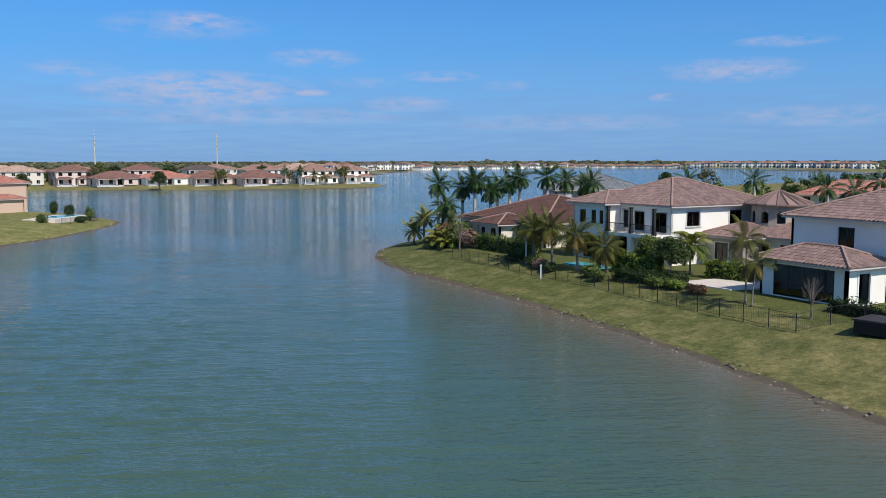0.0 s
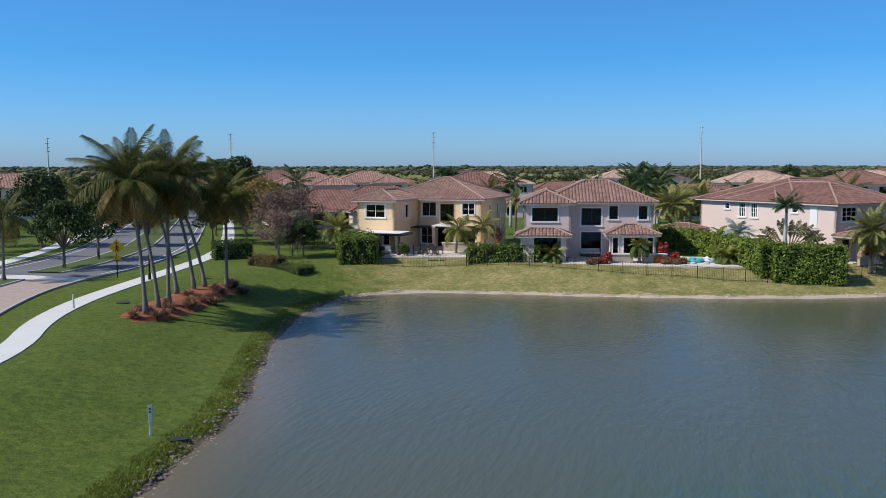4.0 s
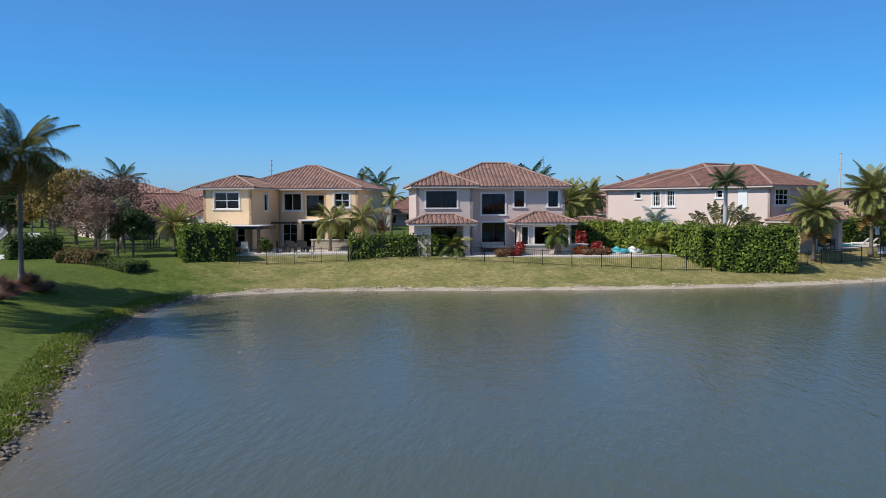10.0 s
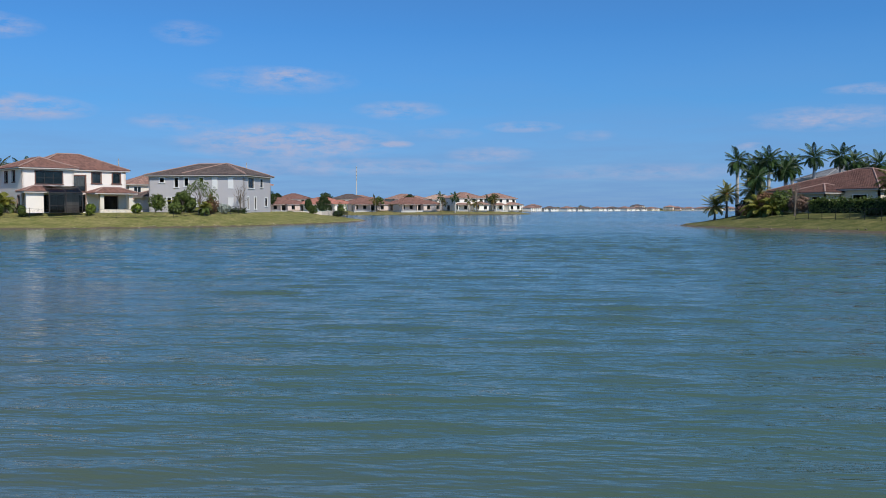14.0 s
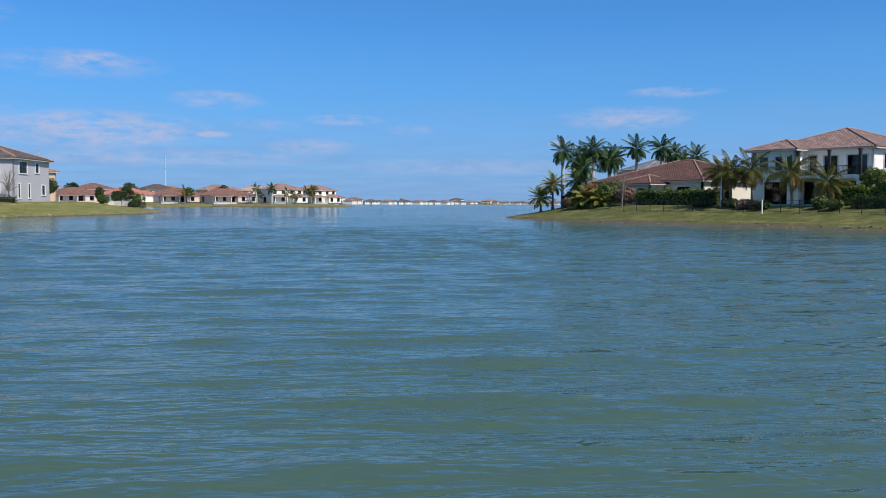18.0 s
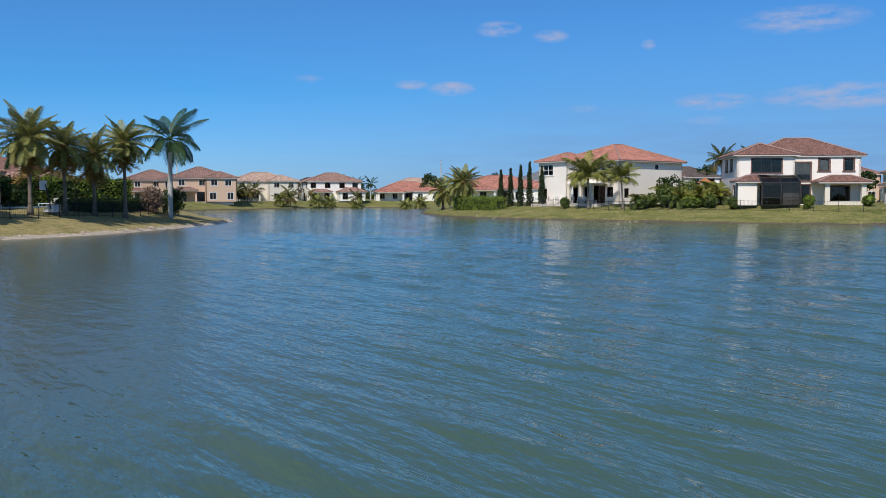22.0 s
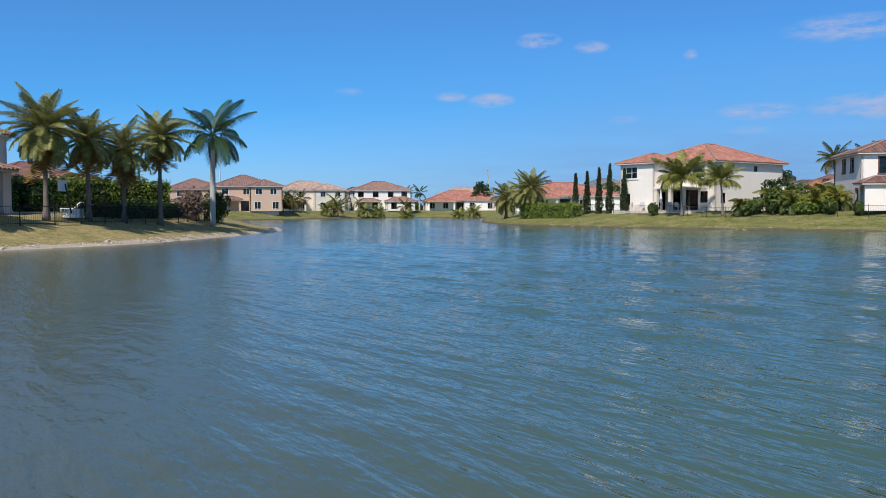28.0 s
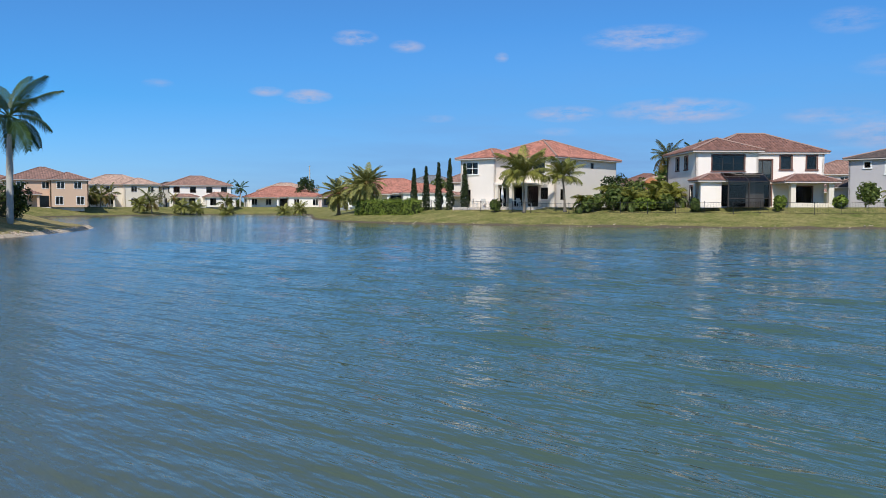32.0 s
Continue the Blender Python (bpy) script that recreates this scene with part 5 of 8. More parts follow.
def hedge(pts, width, h, material, label, leaf=0.2, density=42, seed=1, name="hedge"):
    """A clipped hedge along a line: near-black boxes as its shaded inside, and a dense skin of leaves."""
    r = np.random.default_rng(seed)
    x0, y0 = pts[0]
    z0 = min(ground_z(*p) for p in pts)
    e = root(name, x0, y0, z0 - 0.05, 0, label, "hedge")
    C, N = [], []
    core = Geo()
    for (ax, ay), (bx, by) in zip(pts[:-1], pts[1:]):
        a, b = np.array([ax - x0, ay - y0]), np.array([bx - x0, by - y0])
        ln = np.linalg.norm(b - a)
        ex = (b - a) / ln
        nr = np.array([-ex[1], ex[0]])
        w = width / 2
        zc = h - 0.22
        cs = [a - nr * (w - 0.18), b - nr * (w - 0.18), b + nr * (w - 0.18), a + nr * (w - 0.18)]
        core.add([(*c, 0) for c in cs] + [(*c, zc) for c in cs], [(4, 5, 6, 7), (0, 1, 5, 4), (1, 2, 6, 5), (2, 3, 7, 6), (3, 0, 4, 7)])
        for kind, area in (("l", ln * h), ("r", ln * h), ("t", ln * width), ("a", width * h), ("b", width * h)):
            k = int(area * density * 2.7)
            u, v = r.uniform(-0.02, 1.02, k), r.uniform(0, 1, k)
            dep = r.normal(0, 0.09, k) + 0.10 * np.sin(u * ln * 2.1 + seed) * np.cos(v * 4.0) + 0.09 * np.sin(u * ln * 5.3 + 2.0 * v + seed * 2) * np.sin(v * 9.0 + u * ln * 1.7)
            if kind in "lr":
                s = -1 if kind == "l" else 1
                xy = a + np.outer(u * ln, ex) + np.outer(s * (w - 0.05 + dep), nr)
                C.append(np.c_[xy, v * h])
                N.append(np.tile(np.array([*(s * nr), 0.25]), (k, 1)))
            elif kind == "t":
                xy = a + np.outer(u * ln, ex) + np.outer((v - 0.5) * width, nr)
                C.append(np.c_[xy, h - 0.08 + dep * 1.7])
                N.append(np.tile(np.array([0, 0, 1.0]), (k, 1)))
            else:
                s = -1 if kind == "a" else 1
                o = a if kind == "a" else b
                xy = o + np.outer(s * dep, ex) + np.outer((u - 0.5) * width, nr)
                C.append(np.c_[xy, v * h])
                N.append(np.tile(np.array([*(s * ex), 0.25]), (k, 1)))
    C, N = np.concatenate(C), np.concatenate(N)
    N = N + r.normal(0, 0.5, N.shape)
    part("core", core, M_DARK_CORE, e)
    link("foliage", quad_mesh("foliage", C, N, r.uniform(0.6, 1.3, len(C)) * leaf * 0.64, material, seed), None, e)
    return e


# near-black green: the shade deep between the leaves, put into the colour
M_DARK_CORE = mottled("hedge_inner_shade", (0.020, 0.030, 0.010), 0.3, 2.0, 0.95)


def cypress(x, y, h, seed):
    e = root("cypress", x, y, ground_z(x, y) - 0.03, 0, "narrow dark green Italian cypress by the fence", "tree", "cypresses by the fence")
    part("trunk", Geo().tube([(0, 0, 0), (0, 0, h * 0.9)], [0.08, 0.02], 5), M_BARK, e)
    blobs = [(0.05 * math.sin(i * 2.1), 0.05 * math.cos(i * 2.1), 0.35 + i * h / 9.2, 0.62 * (1 - 0.09 * i) * (0.7 if i == 0 else 1), 0.62 * (1 - 0.09 * i) * (0.7 if i == 0 else 1), h / 8) for i in range(9)]
    link("foliage", leaf_cloud("foliage", blobs, 190, 0.14, L_CYP, seed), None, e)


def fence(pts, h, label, spacing=2.0, material=M_DARKMETAL, name="fence"):
    """A metal picket fence: posts, and between them panels of rails and pickets."""
    x0, y0 = pts[0]
    e = root(name, x0, y0, 0, 0, label, "fence")
    prev = None
    stops = []
    for (ax, ay), (bx, by) in zip(pts[:-1], pts[1:]):
        ln = math.hypot(bx - ax, by - ay)
        k = max(1, round(ln / spacing))
        for i in range(k):
            stops.append((ax + (bx - ax) * i / k, ay + (by - ay) * i / k))
    stops.append(pts[-1])
    for p in stops:
        z = ground_z(*p)
        part("post", Geo().box(p[0] - x0 - 0.023, p[0] - x0 + 0.023, p[1] - y0 - 0.023, p[1] - y0 + 0.023, z - 0.1, z + h + 0.06), material, e)
        if prev:
            g = Geo()
            (ax, ay, az), (bx, by, bz) = prev, (p[0] - x0, p[1] - y0, z)
            for s in (0.12, h - 0.05):
                g.bar((ax, ay, az + s), (bx, by, bz + s), 0.014, 4)
            k = int(math.hypot(bx - ax, by - ay) / 0.14)
            for i in range(1, k):
                t = i / k
                px, py, pz = ax + (bx - ax) * t, ay + (by - ay) * t, az + (bz - az) * t
                g.add([(px - 0.0065, py, pz + 0.1), (px, py + 0.0065, pz + 0.1), (px + 0.0065, py - 0.004, pz + 0.1), (px - 0.0065, py, pz + h), (px, py + 0.0065, pz + h), (px + 0.0065, py - 0.004, pz + h)],
                      [(0, 1, 4, 3), (1, 2, 5, 4), (2, 0, 3, 5)])
            tagged(part("panel", g, material, e), kind="stuff")
        prev = (p[0] - x0, p[1] - y0, z)
    return e


def ribbon(name, pts, left, right, lift, material, thick=0.0, label="", category="", kind="structure", step=2.0):
    """A strip that follows a line over the ground, from its left to its right edge."""
    p = np.array(pts, float)
    for _ in range(2):
        q = np.empty((2 * len(p) - 2, 2))
        q[0::2], q[1::2] = 0.75 * p[:-1] + 0.25 * p[1:], 0.25 * p[:-1] + 0.75 * p[1:]
        p = np.vstack([p[:1], q, p[-1:]])
    g = Geo()
    rows = []
    for i in range(len(p)):
        d = p[min(i + 1, len(p) - 1)] - p[max(i - 1, 0)]
        d /= np.hypot(*d)
        nl = np.array([-d[1], d[0]])
        a, b = p[i] + nl * left, p[i] + nl * right
        za, zb = ground_z(*a) + lift, ground_z(*b) + lift
        rows.append([(a[0], a[1], za), (b[0], b[1], zb), (b[0], b[1], zb - thick - 0.1), (a[0], a[1], za - thick - 0.1)])
    for i, r_ in enumerate(rows):
        g.v.extend(r_)
        if i:
            k = 4 * i
            for j in range(4):
                g.f.append((k - 4 + j, k - 4 + (j + 1) % 4, k + (j + 1) % 4, k + j))
    ob = link(name, g.mesh(name, material))
    return tagged(ob, label, category, kind=kind) if label else ob


# ---- the corner by the road ----
M_ASPH = mottled("asphalt", (0.16, 0.16, 0.17), 0.15, 0.3, 0.9, 50, 0.3)
M_BRICK = mottled("brick_pavers", (0.40, 0.31, 0.27), 0.18, 1.5, 0.9, 8, 0.3)
M_WALK = mottled("pale_concrete", (0.62, 0.61, 0.58), 0.07, 0.5, 0.9, 40, 0.2)
M_KERB = mottled("worn_kerb_concrete", (0.40, 0.39, 0.37), 0.12, 0.8, 0.9, 30, 0.2)
M_LINE = mottled("road_paint", (0.72, 0.72, 0.70), 0.08, 2, 0.7)
M_MULCH = mottled("red_mulch", (0.30, 0.10, 0.045), 0.35, 3.0, 0.95, 18, 0.8)
M_MEDIAN = mottled("median_turf", (0.075, 0.105, 0.030), 0.3, 0.8, 0.95, 12, 0.5)
M_YELLOW = mottled("sign_yellow", (0.80, 0.42, 0.01), 0.05, 3, 0.45)
M_BLUE = mottled("sign_blue", (0.06, 0.16, 0.34), 0.08, 3, 0.5)
M_BLACK = mottled("sign_black", (0.012, 0.012, 0.012), 0.1, 3, 0.5)
M_POOL = mottled("pool_water", (0.10, 0.46, 0.52), 0.12, 1.5, 0.08, 6, 0.2)
M_BOULDER = mottled("pale_boulders", (0.46, 0.42, 0.37), 0.2, 1.5, 0.9, 9, 0.5)
M_FLOAT = mottled("pale_green_vinyl", (0.45, 0.62, 0.38), 0.08, 3, 0.4)
M_RED = mottled("red_cloth", (0.5, 0.05, 0.04), 0.1, 3, 0.8)

ROAD = [(-74, -8), (-54, 10), (-42, 26), (-37.6, 40), (-38.3, 50), (-38.0, 60), (-36.2, 68), (-33.6, 74), (-31.8, 81), (-30.2, 93), (-30.5, 106), (-32.5, 150), (-37, 210), (-46, 300)]
BEFORE, AFTER = ROAD[:7], [(-34.6, 71.6)] + ROAD[7:]
ribbon("road", ROAD, 6.2, -6.0, 0.035, M_ASPH, 0, "grey asphalt road with a planted median", "road")
ribbon("brick_road", BEFORE, 6.1, -5.9, 0.045, M_BRICK, 0, "pinkish brick-paved stretch of the road", "road")
ribbon("crossing", [(-36.2, 68.0), (-35.2, 70.0)], 6.1, -5.9, 0.05, M_WALK, 0, "pale concrete crossing strip over the road", "road")
ribbon("kerb_near", ROAD, -6.0, -6.22, 0.13, M_KERB, 0.1, "pale concrete kerb along the road", "kerb")
ribbon("kerb_far", ROAD, 6.42, 6.2, 0.13, M_KERB, 0.1, "pale concrete kerb along the road", "kerb")
ribbon("line_near", AFTER, -5.1, -5.2, 0.052, M_LINE, 0, "white painted edge line on the road", "road line")
ribbon("line_far", AFTER, 5.4, 5.3, 0.052, M_LINE, 0, "white painted edge line on the road", "road line")
for k, seg in enumerate((AFTER, BEFORE[:-1] + [(-36.5, 67.2)])):
    ribbon("median_%d" % (k + 1), seg, 1.4, -1.4, 0.14, M_MEDIAN, 0.1, "grassed median between two kerbs", "median")
    ribbon("median_kerb_%d" % (2 * k + 1), seg, 1.6, 1.4, 0.15, M_KERB, 0.1, "concrete kerb of the median", "kerb")
    ribbon("median_kerb_%d" % (2 * k + 2), seg, -1.4, -1.6, 0.15, M_KERB, 0.1, "concrete kerb of the median", "kerb")
WALK = [(-60, -12), (-44, 8), (-33, 24), (-29.3, 32), (-28.2, 39), (-29.0, 46.5), (-28.4, 54), (-26.8, 61), (-24.3, 70.6), (-21.8, 80.8), (-20.5, 92), (-21, 112), (-23, 150)]
ribbon("pavement", WALK, 0.8, -0.8, 0.05, M_WALK, 0, "pale winding concrete footpath through the lawn", "footpath")
ribbon("pavement_far", [(-50, 40), (-46, 56), (-42, 70), (-40, 84), (-39.5, 100), (-41, 140)], 0.8, -0.8, 0.05, M_WALK, 0, "pale concrete footpath across the road", "footpath")

# mulch bed with the coconut palms
bed = rounded([(-24.9, 48.4), (-24.0, 47.0), (-21.8, 48.6), (-19.8, 55.8), (-17.6, 63.4), (-18.4, 64.9), (-20.5, 63.6), (-22.5, 58.4), (-24.3, 52.3)], 2)
g = Geo()
cx, cy = bed.mean(0)
g.v = [(cx, cy, ground_z(cx, cy) + 0.2)] + [(x * 0.6 + cx * 0.4, y * 0.6 + cy * 0.4, ground_z(x * 0.6 + cx * 0.4, y * 0.6 + cy * 0.4) + 0.17) for x, y in bed] + [(x, y, ground_z(x, y) - 0.02) for x, y in bed]
nb = len(bed)
for i in range(nb):
    j = (i + 1) % nb
    g.f += [(0, 1 + i, 1 + j), (1 + i, 1 + nb + i, 1 + nb + j, 1 + j)]
tagged(link("mulch_bed", g.mesh("mulch_bed", M_MULCH)), "bed of red-brown wood mulch under the palms", "flower bed", kind="structure")
CLUMP = "coconut palms by the footpath"
for x, y, h, lx, ly, s, nf in ((-23.3, 49.6, 7.7, -0.7, 0.3, 1.1, 20), (-22.8, 51.8, 7.3, -1.3, 0.5, 1.0, 15), (-22.3, 53.2, 7.9, 0.2, 0.2, 1.05, 18), (-22.2, 57.6, 6.6, -1.6, 0.8, 0.95, 14),
                               (-21.2, 59.9, 7.2, -1.5, 0.6, 1.0, 16), (-20.5, 61.5, 7.0, -2.2, 0.5, 1.0, 16), (-18.9, 62.6, 6.6, 0.1, 0.0, 0.95, 18)):
    palm(x, y, "coco", h * 1.12, "tall slender coconut palm standing in the mulch bed", (lx, ly), s * 0.94, nf + 9, dead=4 if h > 7.5 else 3, r0=0.14, group=CLUMP)


L_TUFT = leafy("purple_grass", (0.15, 0.085, 0.065), (0.40, 0.25, 0.20), 0.7, 0.3)


def grass_tuft(x, y, s, seed):
    r = random.Random(seed)
    e = root("grass_tuft", x, y, ground_z(x, y) + 0.08, 0, "purplish-brown ornamental grass tuft in mulch", "grass", "grass tufts in the mulch bed")
    g = Geo()
    for i in range(260):
        a, up_ = r.uniform(0, 6.28), r.uniform(0.12, 1.0)
        o = Vector((math.cos(a), math.sin(a), 0))
        d_ = o * math.sqrt(1 - up_ * up_ * 0.96) + Vector((0, 0, up_))
        ln_ = s * r.uniform(0.6, 0.9)
        m1 = d_ * ln_ * 0.6
        tip = d_ * ln_ + o * ln_ * 0.15 - Vector((0, 0, ln_ * 0.12))
        w = Vector((-o.y, o.x, 0)) * 0.014
        g.add([tuple(-w), tuple(w), tuple(m1 + w), tuple(m1 - w), tuple(tip)], [(0, 1, 2, 3), (3, 2, 4)])
    part("tuft", g, L_TUFT, e)


for i in range(26):
    t = i / 25
    px, py = -23.9 + 5.4 * t + rnd.uniform(-0.7, 0.9), 48.2 + 15.4 * t + rnd.uniform(-0.8, 0.8)
    if rnd.random() < 0.5:
        px += 1.0
    grass_tuft(px, py, rnd.uniform(0.8, 1.15), i)

# crossing sign
sx, sy = -27.9, 67.2
sz = ground_z(sx, sy)
sg = root("crossing_sign", sx, sy, sz, 10, "yellow diamond pedestrian crossing sign on a black post", "road sign")
part("post", Geo().box(-0.045, 0.045, 0.0, 0.09, 0, 3.2), M_BLACK, sg)
d = Geo()
d.add([(0, -0.02, 1.95), (0.62, -0.02, 2.57), (0, -0.02, 3.19), (-0.62, -0.02, 2.57), (0, 0, 1.95), (0.62, 0, 2.57), (0, 0, 3.19), (-0.62, 0, 2.57)],
      [(0, 1, 2, 3), (7, 6, 5, 4), (0, 4, 5, 1), (1, 5, 6, 2), (2, 6, 7, 3), (3, 7, 4, 0)])
board = part("board", d, M_YELLOW, sg)
w = Geo()
for a, c in (((0, 2.75), (0.02, 2.45)), ((0.02, 2.45), (-0.14, 2.22)), ((0.02, 2.45), (0.14, 2.22)), ((0, 2.68), (-0.16, 2.5)), ((0, 2.68), (0.16, 2.52))):
    w.bar((a[0], -0.03, a[1]), (c[0], -0.03, c[1]), 0.04, 4)
w.bar((0, -0.025, 2.87), (0, -0.035, 2.87), 0.08, 10)
part("symbol", w, M_BLACK, board, "black walking symbol")
lower = part("lower_board", Geo().box(-0.28, 0.28, -0.02, 0.0, 1.5, 1.84), M_YELLOW, sg)
arrow = Geo()
arrow.bar((0.15, -0.03, 1.75), (-0.13, -0.03, 1.6), 0.03, 4)
arrow.bar((-0.13, -0.03, 1.6), (-0.12, -0.03, 1.73), 0.025, 4)
part("symbol", arrow, M_BLACK, lower, "black arrow")

# street lamp
sl = root("street_lamp", -25.1, 65.2, ground_z(-25.1, 65.2), 0, "black post lamp with a lantern head beside the footpath", "street lamp")
part("pole", Geo().tube([(0, 0, 0), (0, 0, 0.5), (0, 0, 0.6), (0, 0, 4.2)], [0.13, 0.12, 0.07, 0.05], 8), M_BLACK, sl)
part("lantern", Geo().tube([(0, 0, 4.2), (0, 0, 4.3), (0, 0, 4.75), (0, 0, 4.95)], [0.08, 0.16, 0.24, 0.05], 8), M_BLACK, sl)

# blue notice by the water, drain cover, marker post
bs = root("notice_sign", -20.2, 27.8, ground_z(-20.2, 27.8), 14, "slim white and blue marker sign near the shore", "sign")
part("post", Geo().box(-0.045, 0.045, 0.0, 0.09, 0, 0.95), M_WHITE, bs)
nb_ = part("board", Geo().box(-0.07, 0.07, -0.03, 0.0, 0.55, 1.25), M_WHITE, bs)
t_ = Geo()
for i in range(2):
    t_.box(-0.05, 0.05 - 0.02 * (i % 2), -0.034, -0.031, 1.05 - i * 0.13, 1.14 - i * 0.13)
part("lines", t_, M_BLUE, nb_)
dc = root("drain_box", -19.1, 27.4, ground_z(-19.1, 27.4), 14, "dark metal drain cover set in the grass", "drain")
part("cover", Geo().box(-0.35, 0.35, -0.25, 0.25, -0.05, 0.06), M_BRONZE, dc)
mh = root("manhole", -25.3, 53.4, ground_z(-25.3, 53.4), 0, "round dark manhole cover in the lawn", "manhole")
part("lid", Geo().bar((0, 0, -0.05), (0, 0, 0.05), 0.45, 14), M_BRONZE, mh)
mp_ = root("marker_post", -28.0, 51.4, ground_z(-28.0, 51.4), 0, "short tan marker post by the footpath", "post")
part("post", Geo().bar((0, 0, 0), (0, 0, 0.95), 0.06, 8), M_CONC, mp_)

# shrubs at the end of the footpath
hedge([(-21.0, 80.2), (-17.5, 81.0)], 2.2, 1.75, L_MID, "clipped green hedge block by the footpath", 0.18, 44, 21)
hedge([(-16.9, 75.0), (-14.7, 73.3)], 2.2, 0.95, L_MOUND, "low rounded brownish clipped hedge on the bank", 0.14, 60, 30)
hedge([(-14.6, 73.2), (-12.3, 71.0)], 2.2, 0.85, L_MID, "low rounded green clipped hedge on the bank", 0.14, 60, 31)

TREES = {"dark": [tree_template(1, 6.0, 2.6, L_DARK), tree_template(2, 5.0, 2.2, L_DARK)], "mid": [tree_template(3, 5.5, 2.4, L_MID), tree_template(4, 4.2, 2.0, L_MID)],
         "brown": [tree_template(5, 5.2, 2.4, L_MAUVE, 0.11, 22, 190)], "bare": [tree_template(6, 4.4, 1.5, L_MID, 0.2, 14, 1, True)], "grey": [tree_template(9, 5.2, 2.3, L_GREYGREEN, 0.12, 20, 190)], "open": [tree_template(8, 5.0, 2.5, L_MID, 0.15, 13, 85)], "olive": [tree_template(7, 5.0, 2.2, L_BROWN, 0.13, 18, 130)],
         "autumn": [tree_template(17, 5.4, 3.0, L_AUTUMN, 0.15, 24, 210)]}


def tree(kind, x, y, s, label, z=None, group=""):
    src = TREES[kind][rnd.randrange(len(TREES[kind]))]
    z = ground_z(x, y) if z is None else z
    c = copy_thing(src, pose(x, y, z, 0, 0, rnd.uniform(0, 360)))
    c.scale = (s, s, s * rnd.uniform(0.92, 1.1))
    return tagged(c, label, "tree", group)


tree("brown", -14.9, 90, 1.25, "thinly leaved mauve-brown tree beside the lawn")
tree("brown", -12.4, 95, 1.3, "thinly leaved mauve-brown tree beside the lawn")
tree("brown", -14.7, 80.6, 0.92, "thinly leaved mauve-brown tree beside the lawn")
tree("grey", -13.3, 82.6, 0.86, "small grey-green tree by the garden fence")
tree("dark", -12.2, 80.6, 0.72, "small dark green tree by the garden fence")
tree("autumn", -18.3, 97, 1.12, "yellow-brown autumnal tree beside the footpath")
tree("autumn", -16.6, 104, 1.25, "yellow-brown autumnal tree beside the footpath")
tree("olive", -19.0, 114, 1.2, "brownish autumnal tree beside the road")
for x, y, k in ((-22.4, 101, 1.0), (-22.5, 109, 1.05), (-21.5, 168, 1.6), (-23.5, 184, 1.7), (-44.5, 174, 1.6), (-47, 192, 1.8), (-27, 212, 1.8), (-31, 242, 2.0)):
    tree("dark", x, y, k, "dark green street tree beside the road", group="street trees")
for i, (x, y, s) in enumerate(((-32.0, 81.5, 1.0), (-30.3, 96, 1.05), (-31.3, 112, 1.0), (-31.8, 130, 1.0), (-33.2, 150, 1.0), (-24, 122, 1.1), (-22.5, 136, 1.1), (-25, 150, 1.2))):
    tree("dark", x, y, s, "dark green street tree along the road", group="street trees")
tree("dark", -33.6, 74.2, 0.98, "dark green street tree along the road", group="street trees")
palm(-36.4, 66.4, "coco", 5.0, "coconut palm standing in the grassed median", (0.1, 0.1), 0.8, 20, r0=0.13)
for i, (x, y) in enumerate(((-44, 84), (-41, 97), (-43, 110), (-40, 124), (-46, 70), (-52, 80), (-49, 98), (-54, 112), (-47, 130), (-58, 95), (-60, 126), (-52, 146), (-42, 142), (-66, 110), (-40, 160))):
    if i % 2:
        tree("dark" if i % 3 else "mid", x, y, rnd.uniform(1.0, 1.4), "leafy green tree on the far side of the road", group="trees across the road")
    else:
        palm(x, y, "coco", rnd.uniform(4.6, 6.4), "coconut palm among trees across the road", (0.3, 0.1), 0.95, 15, r0=0.14)
for i, (x, y, h) in enumerate(((-45.5, 92, 5.0), (-50, 88, 5.5), (-43, 118, 6), (-56, 104, 6), (-38.5, 136, 6.5))):
    palm(x, y, "coco", h, "coconut palm among trees across the road", (0.3, 0.2), 0.9, 16, r0=0.14)

# ---- gardens on the north bank ----
hedge([(-7.1, 75.0), (-7.0, 81.6)], 3.6, 2.6, L_HEDGE, "dense rounded green hedge on the garden corner", 0.22, 36, 2)
hedge([(3.4, 73.6), (10.0, 72.4)], 1.5, 1.8, L_HEDGE, "green hedge in front of the garden fence", 0.2, 40, 3)
hedge([(28.8, 86.0), (28.8, 71.0), (28.1, 61.3), (33.8, 59.5)], 2.2, 3.3, L_HEDGE, "tall clipped bright green boundary hedge", 0.22, 40, 4)
fence([(-13.5, 84), (-11.0, 88), (-9.2, 95)], 1.5, "grey metal fence at the garden edge", 1.6)
fence([(-5.0, 74.4), (2.9, 72.6)], 1.15, "thin black metal garden fence", 2.2)
fence([(2.9, 72.4), (8.4, 69.9), (15.7, 65.3), (23.6, 61.6), (27.2, 60.4)], 1.15, "thin black metal garden fence", 2.2)
fence([(34.7, 60.0), (38.0, 60.5), (45, 61.1), (52, 63.4), (59, 66.2), (66, 69.8), (70, 74)], 1.15, "thin black metal garden fence", 2.2)


def slab(name, pts, z, th, material, label, category):
    g = Geo()
    k = len(pts)
    g.v = [(x, y, z) for x, y in pts] + [(x, y, z - th) for x, y in pts]
    g.f = [tuple(range(k)), tuple(range(2 * k - 1, k - 1, -1))] + [(i, k + i, k + (i + 1) % k, (i + 1) % k) for i in range(k)]
    return tagged(link(name, g.mesh(name, material)), label, category, kind="structure")


